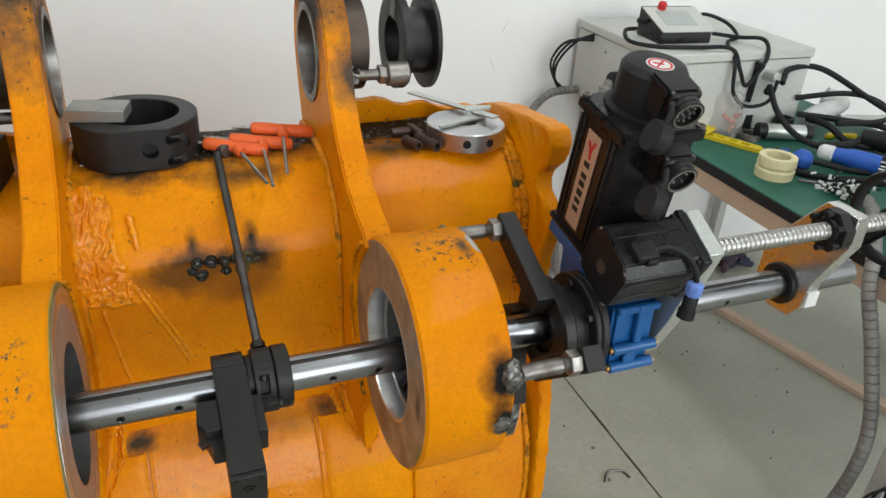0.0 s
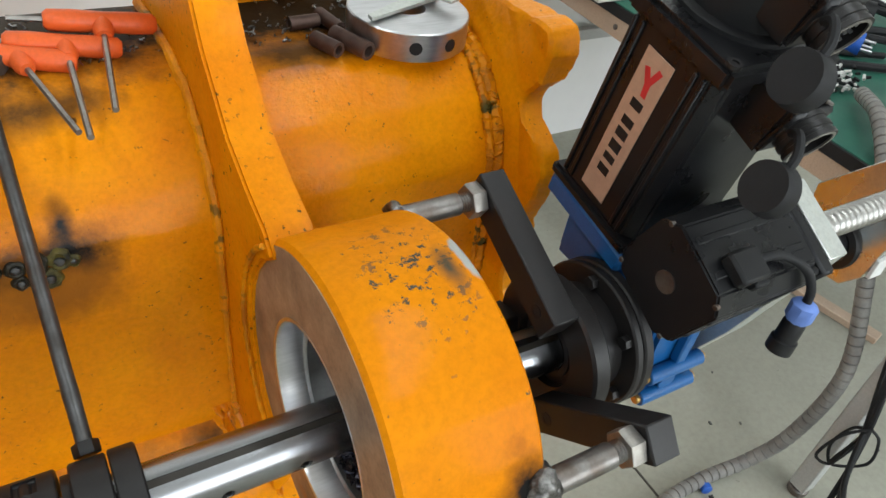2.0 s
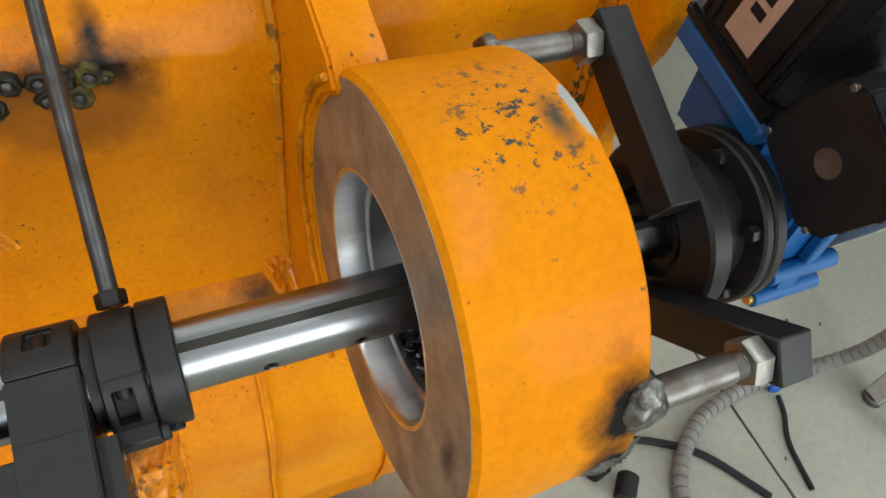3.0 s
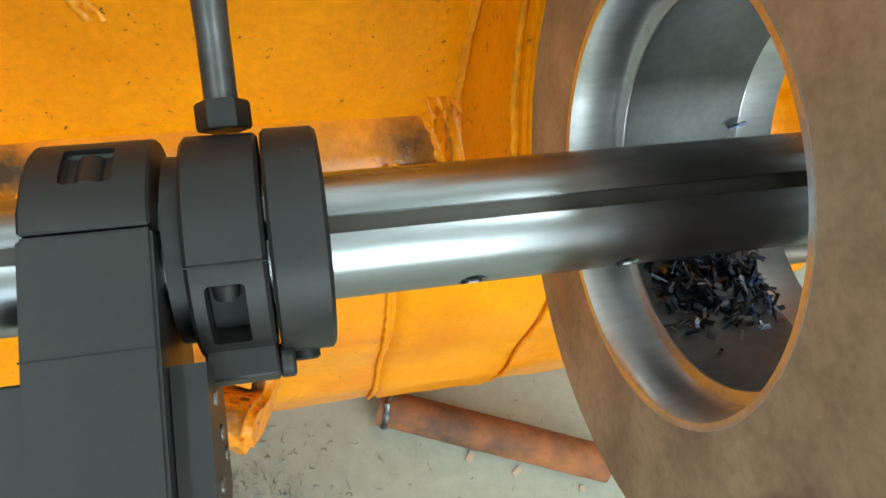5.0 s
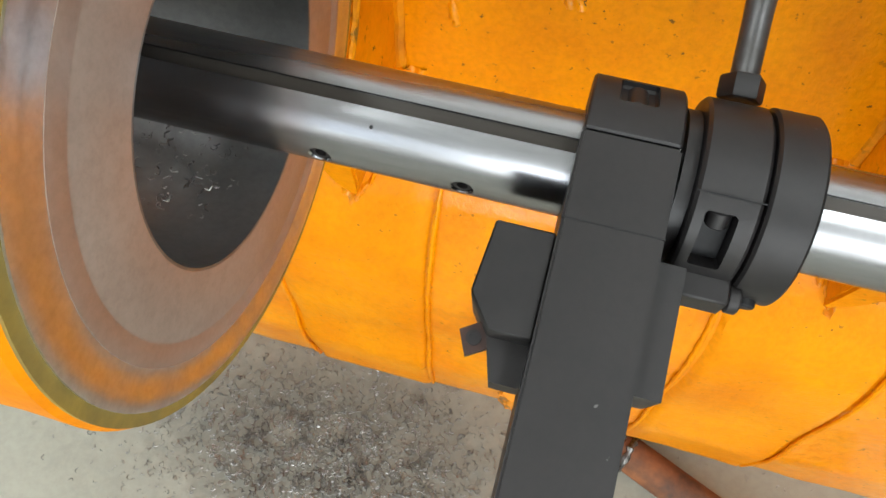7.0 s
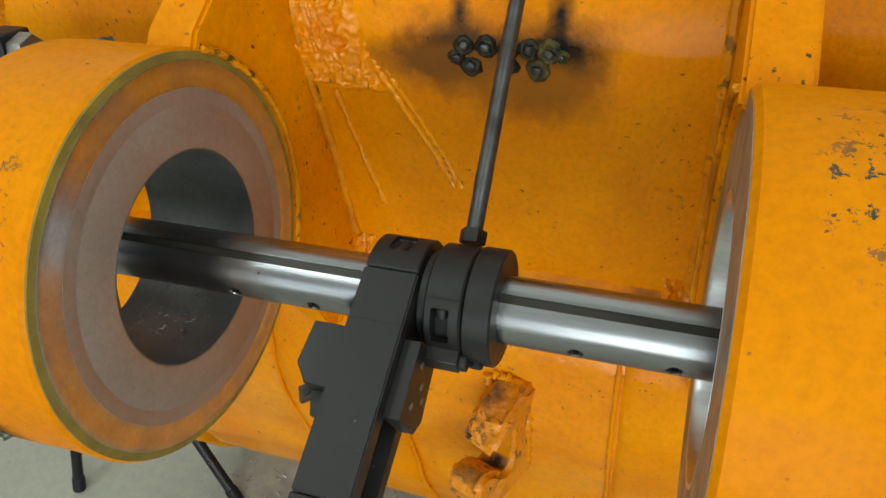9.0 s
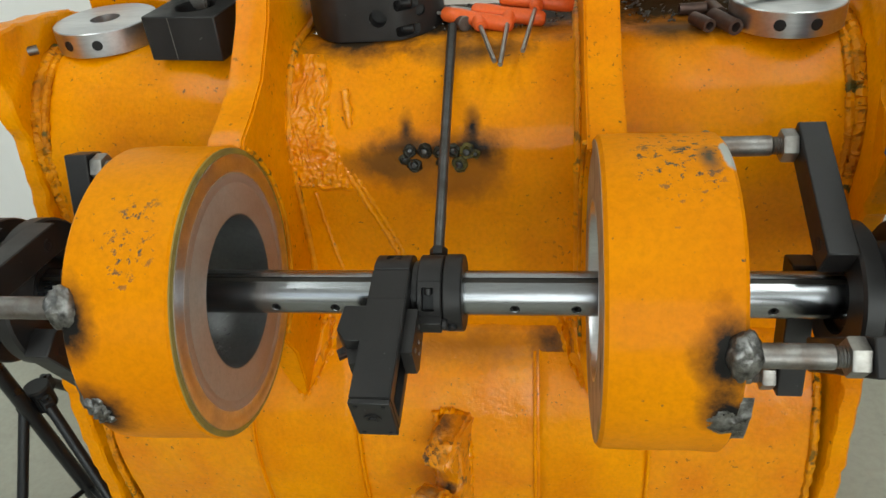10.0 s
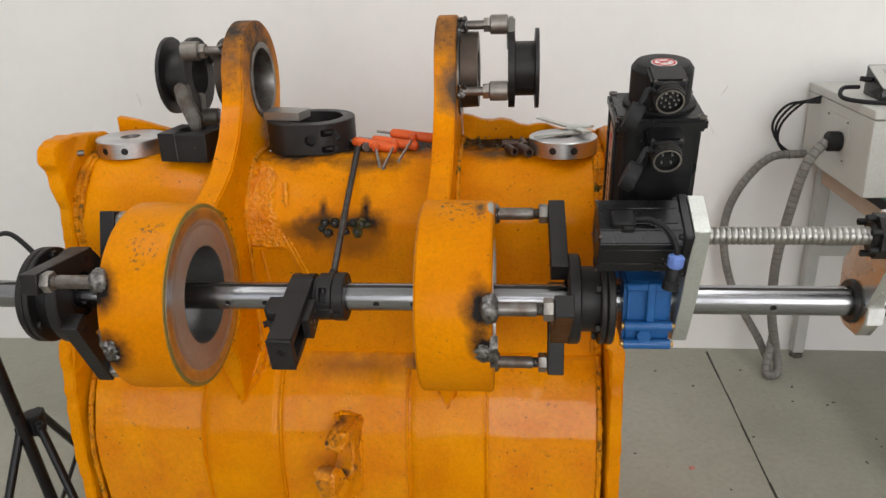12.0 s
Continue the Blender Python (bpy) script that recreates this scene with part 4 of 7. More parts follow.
for u, w in ((-0.058, 0.014), (-0.07, 0.002), (-0.088, 0.014), (-0.078, -0.008)):
    head_part("side_screw", lambda bm: revolve(bm, [(0, 0.003), (0.0008, 0.003), (0.0008, 0.0015), (0.0003, 0.0015)], (TX1 + 0.0125, u, w), "x", 12), stud_steel, slide)


def tool_block(bm):
    plate(bm, [(TX0, -0.046), (TX0 - 0.0255, -0.046), (TX0 - 0.0285, -0.078), (TX0 - 0.018, -0.092), (TX0, -0.092)], "z", -0.008, 0.036)
    bmesh.ops.bevel(bm, geom=[e for e in bm.edges if len(e.link_faces) == 2 and e.calc_face_angle(0) > 0.5], offset=0.0009, segments=1, affect="EDGES")


tb = head_part("tool_block", tool_block, black_steel, slide, "chamfered tool cartridge")
head_part("nose", lambda bm: plate(bm, [(TX0, -0.090), (TX0 - 0.019, -0.090), (TX0 - 0.013, -0.110), (TX0, -0.110)], "z", -0.010, 0.020), black_steel, tb)


def insert(bm):
    plate(bm, [(-0.0062, -0.006), (0.0058, -0.0062), (0.0062, 0.0055), (-0.0045, 0.0055)], "z", -0.0025, 0.0025)
    bmesh.ops.transform(bm, matrix=pose(TX0 - 0.0235, -0.0935, 0.014, 0, 0, 33), verts=bm.verts[:])


carbide = surface("brown_carbide", (0.07, 0.032, 0.022), (0.03, 0.016, 0.012), 0.4, 0.1, scale=40)
head_part("insert", insert, carbide, tb, "brown carbide cutting insert")
head_part("insert_screw", lambda bm: revolve(bm, [(0, 0.0034), (0.001, 0.0034), (0.001, 0.0018), (0.0004, 0.0018)], (TX0 - 0.0235, -0.0935, 0.0165), "z", 14), black_steel, tb)

# --- split collars beside the tool head, carrying the stop rod ---
bm = fresh()
revolve(bm, [(-0.069, 0.0255), (-0.069, 0.036), (-0.063, 0.036), (-0.063, 0.0255)], AX, "x", 48, True)
part("spacer_ring", bm, black_steel, machine, "narrow black spacer ring")
bm = fresh()
revolve(bm, [(-0.0625, 0.0255), (-0.0625, 0.0415), (-0.061, 0.043), (-0.0365, 0.043), (-0.035, 0.0415), (-0.035, 0.0255)], AX, "x", 64, True)
collar = part("split_collar", bm, black_steel, machine, "black split collar with clamp screws")
bm = fresh()
revolve(bm, [(-0.0338, 0.0255), (-0.0338, 0.0425), (-0.0325, 0.044), (-0.0145, 0.044), (-0.013, 0.0425), (-0.013, 0.0255)], AX, "x", 64, True)
part("stop_collar", bm, black_steel, machine, "plain black stop collar")


def polar(x, r, deg):
    return Vector((x, BY + r * math.cos(radians(deg)), BZ + r * math.sin(radians(deg))))


bm = fresh()
for deg in (125,):
    rbox(bm, polar(-0.0485, 0.0431, deg), (0.028, 0.0006, 0.0012), 0, (deg - 90, 0, 0))
part("split_line", bm, black_plastic, collar)
bm = fresh()
rbox(bm, polar(-0.050, 0.0402, 153), (0.0135, 0.027, 0.0190), 0.0012, (153 - 90, 0, 0))
carve(collar, bm, 35)
# black liner: the deep pocket's shade is put into its floor colour
bm = fresh()
rbox(bm, polar(-0.050, 0.0318, 153), (0.0130, 0.0265, 0.0012), 0.0004, (153 - 90, 0, 0))
part("pocket_shade", bm, black_plastic, collar, "black liner for the shade deep in the pocket")
bm = fresh()
rod(bm, polar(-0.050, 0.0375, 133), polar(-0.050, 0.0352, 146), 0.0048, 20, 0.0008)
part("pocket_screw", bm, black_steel, collar, "socket head screw")
bm = fresh()
rbox(bm, polar(-0.050, 0.046, 190) + Vector((0.002, 0, 0)), (0.026, 0.014, 0.016), 0.001, (10, 0, 0))
part("feed_lug", bm, black_steel, collar, "square feed lug")
bm = fresh()
rod(bm, polar(-0.035, 0.047, 190), polar(-0.029, 0.047, 190), 0.0066, 18, 0.001)
part("lug_screw", bm, black_steel, collar)
bm = fresh()
rod(bm, polar(-0.025, 0.042, 200), polar(-0.025, 0.0475, 200), 0.0055, 14, 0.001)
part("grub_screw", bm, black_plastic, collar)
# rod that leans on the bucket's beam
ra, rb = Vector((-0.0465, 0.043, 0.957)), Vector((-0.052, 0.372, 1.121))
bm = fresh()
hexnut(bm, ra, rb - ra, 0.0105, 0.011)
part("rod_nut", bm, black_steel, collar, "black hexagon nut")
bm = fresh()
line = [ra.lerp(rb, k / 30) + Vector((0, 0, 0.004 * math.sin(k / 30 * math.pi))) for k in range(31)]
tube(bm, line, 0.0065, 12, [0.0065 + 0.0004 * (k % 9 == 4) for k in range(31)])
part("stop_rod", bm, rod_steel, collar, "dull steel stop rod leaning on the beam")

# --- spiders: flange, three arms, welded studs ---


def spider(x_face, x_arm, sgn, angles, weld_at, big=1.0, miss=0.063):
    """sgn +1: the boss lies towards -x of the arms. The arms run past the bar at the distance miss, each ending at its stud."""
    bm = fresh()
    a0 = x_arm + sgn * 0.014
    r1 = 0.080 * big
    revolve(bm, [(a0, 0.042), (a0, r1 - 0.003), (a0 + sgn * 0.003, r1), (a0 + sgn * 0.019, r1), (a0 + sgn * 0.022, r1 - 0.003), (a0 + sgn * 0.022, 0.042)], AX, "x", 64, True)
    revolve(bm, [(a0 + sgn * 0.02, 0.042), (a0 + sgn * 0.02, 0.058 * big), (a0 + sgn * 0.062, 0.058 * big), (a0 + sgn * 0.062, 0.042)], AX, "x", 56, True)
    sp = part("spider_flange", bm, black_steel, machine, "black flanged bearing hub")
    # bearing ring in a dark colour, set back in the hub's bore
    bm = fresh()
    revolve(bm, [(a0 + sgn * 0.006, 0.0262), (a0 + sgn * 0.006, 0.033), (a0 + sgn * 0.010, 0.033), (a0 + sgn * 0.010, 0.0425), (a0 + sgn * 0.075, 0.0425), (a0 + sgn * 0.075, 0.0262)], AX, "x", 48, True)
    part("bearing", bm, black_plastic, sp, "dark bearing set back in the hub")
    for x0, x1 in ((0.054, 0.064), (0.0655, 0.078)):
        bm = fresh()
        revolve(bm, [(a0 + sgn * x0, 0.043), (a0 + sgn * x0, r1 - 0.002), (a0 + sgn * (x0 + 0.002), r1), (a0 + sgn * (x1 - 0.002), r1), (a0 + sgn * x1, r1 - 0.002), (a0 + sgn * x1, 0.043)], AX, "x", 64, True)
        part("rear_flange", bm, black_steel, sp, "bolted rear flange")
    for k in range(6):
        bm = fresh()
        hexnut(bm, polar(a0 + sgn * 0.054, 0.0685 * big, 22 + 60 * k), (sgn * -1, 0, 0), 0.0075, 0.008)
        part("flange_bolt", bm, black_steel, sp)
    for ang, tip in angles:
        back = math.asin(miss / tip) * sgn
        radial = Vector((0, math.cos(radians(ang)), math.sin(radians(ang))))
        d = Vector((0, math.cos(radians(ang) - back), math.sin(radians(ang) - back)))
        bm = fresh()
        centre = Vector((x_arm, BY, BZ)) + radial * tip - d * 0.0665
        rbox(bm, centre, (0.030, 0.036, 0.171), 0.0015, (math.degrees(math.atan2(d.z, d.y)) - 90, 0, 0))
        arm = part("arm", bm, black_steel, sp, "square black spider arm")
        bm = fresh()
        foot = centre - d * 0.062
        revolve(bm, [(0.0, 0.0075), (0.0006, 0.0075), (0.0006, 0.0045), (0.0003, 0.0045)], foot - Vector((sgn * 0.0150, 0, 0)), rot=toward((-sgn, 0, 0)), seg=18)
        part("arm_screw", bm, black_plastic, arm, "sunk socket screw")
        d = radial
        s = Vector((0, d.y, d.z)) * tip
        p_in, p_face = Vector((x_arm, BY, BZ)) + s, Vector((x_face, BY, BZ))
        p_face = Vector((x_face, p_in.y, p_in.z))
        bm = fresh()
        rod(bm, p_face, (x_face + (x_arm - x_face) * 0.62, p_in.y, p_in.z), 0.0115, 20)
        part("stud", bm, stud_steel, arm, "worn steel stud")
        bm = fresh()
        thread(bm, (x_face + (x_arm - x_face) * 0.6, p_in.y, p_in.z), p_in, 0.0105)
        part("thread", bm, stud_steel, arm)
        bm = fresh()
        hexnut(bm, (x_arm - sgn * 0.016, p_in.y, p_in.z), (-sgn, 0, 0), 0.0185, 0.016)
        part("nut", bm, nut_steel, arm, "plated hexagon nut")
        if ang in weld_at:
            bm = fresh()
            bmesh.ops.create_icosphere(bm, subdivisions=4, radius=1)
            at = p_face + Vector((-sgn * 0.004, 0, 0))
            for v in bm.verts:
                u = v.co.copy()
                swell = 1 + 0.22 * noise.noise(u * 1.7 + at * 40) + 0.16 * abs(noise.noise(u * 5 + at * 9)) + 0.07 * noise.noise(u * 11)
                v.co = at + Vector((u.x * 0.017, u.y * 0.016, u.z * 0.025)) * swell
            part("stud_weld", bm, weld_metal, arm, "shiny rough weld", 60)
        else:
            bm = fresh()
            line = [p_face + Vector((sgn * 0.001, 0.013 * math.cos(k * 0.4), 0.013 * math.sin(k * 0.4))) for k in range(16)]
            bead(bm, line, 0.0055, rng, 0.4, 2)
            part("stud_weld", bm, weld_metal, arm, "shiny weld bead", 60)
    return sp


spider(RB[1], 0.367, 1, ((46, 0.166), (161, 0.163), (282, 0.152)), (161,))
spider(LB[0], -0.505, -1, ((42, 0.158), (148, 0.168), (268, 0.155)), (148,), 1.12, 0.075)
# ragged weld remains on the bosses
for wx, ang, tall in ((RB[1] - 0.010, 187, 0.75), (LB[0] + 0.014, 187, 2.2)):
    bm = fresh()
    grid = []
    for i in range(25):
        row = []
        for k in range(17):
            u, v = i / 12 - 1, k / 8 - 1
            p = Vector((wx + v * 0.020, u * 0.034, ang))
            h = max(0, 1 - u * u - v * v * 0.8 + 0.5 * noise.noise(p * 70)) * (0.005 + 0.007 * abs(noise.noise(p * 160))) * tall - 0.003
            row.append(bm.verts.new(polar(wx + v * 0.020, 0.168 + h, ang + u * 11)))
        grid.append(row)
    for p, q in zip(grid, grid[1:]):
        for k in range(16):
            bm.faces.new((p[k], p[k + 1], q[k + 1], q[k]))
    part("torn_weld", bm, weld_metal, bucket, "torn shiny weld remains", 60)

# --- gearbox, feed plate, motors ---
bm = fresh()
rbox(bm, (0.512, BY, BZ - 0.004), (0.078, 0.118, 0.125), 0.006, seg=2)
gear = part("gearbox", bm, blue_paint, machine, "blue cast gearbox with ribs and brass plugs")
bm = fresh()
for zz in (-0.052, -0.018):
    rod(bm, (0.474, -0.062, BZ + zz), (0.552, -0.062, BZ + zz), 0.009, 16, 0.001)
rod(bm, (0.508, -0.058, BZ - 0.036), (0.508, -0.066, BZ - 0.036), 0.012, 24, 0.001)
rbox(bm, (0.516, -0.060, BZ + 0.025), (0.014, 0.012, 0.07), 0.002)
rbox(bm, (0.512, -0.058, BZ + 0.052), (0.076, 0.012, 0.014), 0.003)
rbox(bm, (0.512, -0.02, BZ - 0.066), (0.07, 0.06, 0.008), 0.002)
part("ribs", bm, blue_paint, gear)
for xx in (0.472, 0.554):
    for zz in (-0.052, -0.018):
        bm = fresh()
        rod(bm, (xx - 0.003, -0.062, BZ + zz), (xx + 0.003, -0.062, BZ + zz), 0.0055, 12, 0.001)
        part("plug", bm, brass, gear, "brass plug")
bm = fresh()
rbox(bm, (0.514, 0.070, 1.035), (0.128, 0.128, 0.026), 0.004, (10, 0, 0))
rbox(bm, (0.50, 0.062, 1.0), (0.07, 0.10, 0.09), 0.01, seg=2)
rod(bm, (0.512, 0.075, 0.96), (0.512, 0.072, 1.03), 0.044, 32)
part("motor_flange", bm, blue_paint, gear, "blue adaptor flange under the motor")
LEAN = 27.0  # the feed unit is turned about the bar towards the viewer


def swung(bm):
    """From the feed unit's own axes (out to the front, up along it) into place round the bar."""
    bmesh.ops.transform(bm, matrix=Matrix.Translation((0, BY, BZ)) @ Matrix.Rotation(radians(LEAN), 4, "X"), verts=bm.verts[:])


bm = fresh()
plate(bm, [(0.042, 0.213), (-0.037, 0.213), (-0.058, 0.06), (-0.062, -0.035), (-0.035, -0.066), (0.045, -0.066), (0.062, -0.03), (0.058, 0.06)], "x", 0.560, 0.585)
bmesh.ops.bevel(bm, geom=[e for e in bm.edges if len(e.link_faces) == 2 and e.calc_face_angle(0) > 0.4], offset=0.001, segments=1, affect="EDGES")
swung(bm)
part("feed_plate", bm, aluminium, machine, "pale aluminium feed plate")
SY, SZ = BY - 0.165 * math.sin(radians(LEAN)), BZ + 0.165 * math.cos(radians(LEAN))
bm = fresh()
M = 0.0475
oct_ = [(u, 0.165 + v) for u, v in ((-M, -0.032), (-0.032, -M), (0.032, -M), (M, -0.032), (M, 0.032), (0.032, M), (-0.032, M), (-M, 0.032))]
plate(bm, oct_, "x", 0.420, 0.545)
bmesh.ops.bevel(bm, geom=[e for e in bm.edges if len(e.link_faces) == 2 and e.calc_face_angle(0) > 0.4], offset=0.002, segments=2, affect="EDGES")
swung(bm)
feed = part("feed_motor", bm, black_paint, machine, "small black servo motor with a bevelled body")


def feed_part(name, build, material, label=""):
    bm = fresh()
    build(bm)
    swung(bm)
    return part(name, bm, material, feed, label)


feed_part("end_flange", lambda bm: rbox(bm, (0.552, 0.0, 0.165), (0.016, 0.096, 0.096), 0.003), black_paint)
for v in (-0.016, 0.016):
    feed_part("groove_lip", lambda bm: rbox(bm, (0.482, -M, 0.165 + v), (0.112, 0.003, 0.007), 0.001), black_paint)
    feed_part("groove_lip", lambda bm: rbox(bm, (0.482, v, 0.165 + M), (0.112, 0.007, 0.003), 0.001), black_paint)
feed_part("rear_disc", lambda bm: revolve(bm, [(0.4185, 0.001), (0.4185, 0.011), (0.4215, 0.011), (0.4215, 0.001)], (0, 0, 0.165), "x", 24), stud_steel, "round rear plug")
for dy, dz in ((-0.040, 0.040), (0.040, 0.040), (-0.040, -0.040), (0.040, -0.040)):
    feed_part("screw", lambda bm: rod(bm, (0.4185, dy * 0.97, 0.165 + dz * 0.97), (0.423, dy * 0.97, 0.165 + dz * 0.97), 0.0028, 10, 0.0005), stud_steel)
    feed_part("flange_screw", lambda bm: rod(bm, (0.538, dy, 0.165 + dz), (0.546, dy, 0.165 + dz), 0.0045, 12, 0.0006), black_plastic)
feed_part("cable_gland", lambda bm: (rbox(bm, (0.455, -0.018, 0.165 + M + 0.007), (0.034, 0.030, 0.016), 0.003), rbox(bm, (0.462, -0.034, 0.165 + M + 0.004), (0.018, 0.008, 0.012), 0.002)), black_plastic, "square cable entry")
bm = fresh()
g0 = Vector((0.472, SY - 0.037, SZ + 0.040))
cable = smooth_line([g0, g0 + Vector((0.025, -0.006, 0.002)), g0 + Vector((0.048, -0.020, -0.010)), g0 + Vector((0.060, -0.028, -0.032)), g0 + Vector((0.062, -0.030, -0.052))], 8)
tube(bm, cable, 0.0042, 10)
part("motor_cable", bm, rubber, feed, "short black motor cable")
g1 = g0 + Vector((0.062, -0.030, -0.046))
bm = fresh()
revolve(bm, [(0, 0.008), (0.003, 0.0125), (0.018, 0.0125), (0.022, 0.009)], g1, rot=toward((-0.12, -0.05, -1)), seg=8)
plug = part("plug_collar", bm, lilac_plastic, feed, "pale blue plug collar")
bm = fresh()
revolve(bm, [(0, 0.009), (0.004, 0.0105), (0.022, 0.0105), (0.023, 0.0125), (0.036, 0.0125), (0.037, 0.009)], g1 + Vector((-0.0025, -0.001, -0.020)), rot=toward((-0.14, -0.05, -1)), seg=20)
part("plug_body", bm, black_plastic, plug)

# ball screw and nut plate
bm = fresh()
rod(bm, (0.583, SY, SZ), (0.592, SY, SZ), 0.022, 28, 0.002)
part("screw_bearing", bm, aluminium, machine)
bm = fresh()
prof, xx = [], 0.592
while xx < 0.99:
    prof += [(xx, 0.0130), (xx + 0.0018, 0.0145), (xx + 0.0066, 0.0145), (xx + 0.0082, 0.0122)]
    xx += 0.0092
revolve(bm, prof, (0, SY, SZ), "x", 28)
part("ball_screw", bm, screw_steel, machine, "bright rolled ball screw")
bm = fresh()
nut = [(SY + 0.036 * math.cos(radians(a)), SZ + 0.036 * math.sin(radians(a))) for a in (20, 70, 110, 160, 200, 250, 290, 340)]
plate(bm, nut, "x", 0.842, 0.862)
rod(bm, (0.836, SY, SZ), (0.90, SY, SZ), 0.023, 28, 0.002)
bn = part("ball_nut", bm, black_steel, machine, "black ball nut flange")
for k in range(6):
    bm = fresh()
    a = radians(30 + 60 * k)
    rod(bm, (0.828, SY + 0.029 * math.cos(a), SZ + 0.029 * math.sin(a)), (0.842, SY + 0.029 * math.cos(a), SZ + 0.029 * math.sin(a)), 0.0055, 14, 0.0008)
    part("bolt", bm, black_plastic, bn, "socket head bolt")
bm = fresh()
pts = [(SY - 0.030, SZ + 0.032), (SY + 0.034, SZ + 0.032), (0.062, 0.99)] + [(y, z) for y, z in circle(0.012, BZ - 0.002, 0.050, 9, 20, -90)] + [(-0.03, BZ - 0.048), (-0.050, BZ - 0.02), (-0.056, BZ + 0.03), (SY - 0.032, SZ - 0.02)]
plate(bm, pts, "x", 0.864, 0.889)
bmesh.ops.bevel(bm, geom=[e for e in bm.edges if len(e.link_faces) == 2 and e.calc_face_angle(0) > 0.5], offset=0.0012, segments=1, affect="EDGES")
mirror_al = surface("polished_aluminium", (0.66, 0.66, 0.64), (0.6, 0.6, 0.58), 0.2, 0.95, scale=12, fine=240, bump=0.04)
sp = part("nut_plate", bm, mirror_al, machine, "polished aluminium end plate")
bm = fresh()
revolve(bm, [(0.857, 0.0265), (0.857, 0.036), (0.860, 0.038), (0.866, 0.038), (0.866, 0.0265)], AX, "x", 40, True)
part("bearing_ring", bm, black_steel, sp, "dark bearing ring")
bm = fresh()
rbox(bm, (0.877, -0.056, BZ), (0.026, 0.006, 0.03), 0.001)
part("clamp_pad", bm, white_plastic, sp)
# handwheel
bm = fresh()
WX = 0.985
revolve(bm, [(WX, 0.068), (WX - 0.008, 0.071), (WX - 0.008, 0.080), (WX, 0.084), (WX + 0.010, 0.083), (WX + 0.014, 0.076), (WX + 0.010, 0.069)], (0, SY, SZ), "x", 48, True)
hw = part("handwheel", bm, black_plastic, machine, "black handwheel with a single web")
bm = fresh()
rod(bm, (WX - 0.012, SY, SZ), (WX + 0.02, SY, SZ), 0.021, 24, 0.002)
rbox(bm, (WX + 0.002, SY - 0.0, SZ), (0.018, 0.145, 0.034), 0.006, (-52, 0, 0), 2)
part("web", bm, black_plastic, hw)
bm = fresh()
rod(bm, (WX + 0.012, SY + 0.05, SZ + 0.055), (WX + 0.075, SY + 0.05, SZ + 0.055), 0.008, 16, 0.002)
part("grip", bm, bright_steel, hw, "bright turning grip")

# --- main servo motor, leaning a little towards the viewer ---
MC = Matrix.Translation((0.518, 0.076, 1.050)) @ Matrix.Rotation(radians(10), 4, "X")


def motor_part(name, build, material, parent, label="", smooth=40):
    bm = fresh()
    build(bm)
    bmesh.ops.transform(bm, matrix=MC, verts=bm.verts[:])
    return part(name, bm, material, parent, label, smooth)


def motor_body(bm):
    w = 0.066
    pts = []
    for sx, sy in ((1, 1), (-1, 1), (-1, -1), (1, -1)):
        d = w if sy < 0 else w - 0.012
        pts += [(sx * w, sy * (d - 0.012)), (sx * (w - 0.012), sy * d)] if sx * sy > 0 else [(sx * (w - 0.012), sy * d), (sx * w, sy * (d - 0.012))]
    plate(bm, pts, "z", 0.012, 0.205)
    bmesh.ops.bevel(bm, geom=[e for e in bm.edges if len(e.link_faces) == 2 and e.calc_face_angle(0) > 0.4], offset=0.0025, segments=2, affect="EDGES")


main = motor_part("servo_motor", motor_body, black_paint, machine, "large black servo motor standing upright")
motor_part("end_bell", lambda bm: rbox(bm, (0, -0.006, 0.213), (0.142, 0.130, 0.022), 0.005, seg=2), black_paint, main)
motor_part("foot_flange", lambda bm: rbox(bm, (0, -0.006, 0.006), (0.142, 0.130, 0.014), 0.004, seg=2), black_paint, main)
for k in (-0.050, -0.040, 0.032, 0.042):
    motor_part("fin", lambda bm: rbox(bm, (-0.0665, k, 0.108), (0.005, 0.0045, 0.185), 0.001), black_paint, main)
for sx in (-0.062, 0.062):
    for sy in (-0.062, 0.050):
        motor_part("corner_bolt", lambda bm: revolve(bm, [(0.223, 0.007), (0.2265, 0.007), (0.2265, 0.0035), (0.225, 0.0035)], (sx, sy, 0), "z", 16), stud_steel if sx * sy < 0 else black_steel, main)


def encoder(bm):
    prof_n = 40
    pts = [(0.006 + (0.0475 + 0.0014 * (k % 2)) * math.cos(2 * math.pi * k / prof_n), 0.004 + (0.0475 + 0.0014 * (k % 2)) * math.sin(2 * math.pi * k / prof_n)) for k in range(prof_n)]
    plate(bm, pts, "z", 0.224, 0.284)
    revolve(bm, [(0.284, 0.0485), (0.292, 0.043), (0.2935, 0.038)], (0.006, 0.004, 0), "z", 40)
    revolve(bm, [(0.222, 0.058), (0.228, 0.058), (0.230, 0.055)], (0.006, 0.004, 0), "z", 40)


enc = motor_part("encoder_cap", encoder, black_plastic, main, "ribbed black encoder cap")
motor_part("sticker", lambda bm: revolve(bm, [(0.2936, 0.020), (0.2942, 0.020)], (0.006, -0.004, 0), "z", 30), white_plastic, enc, "round white warning sticker")
motor_part("sticker_ring", lambda bm: revolve(bm, [(0.2943, 0.0145), (0.2946, 0.0145), (0.2946, 0.018), (0.2943, 0.018)], (0.006, -0.004, 0), "z", 30, True), red_sticker, enc, "red ring on the sticker")
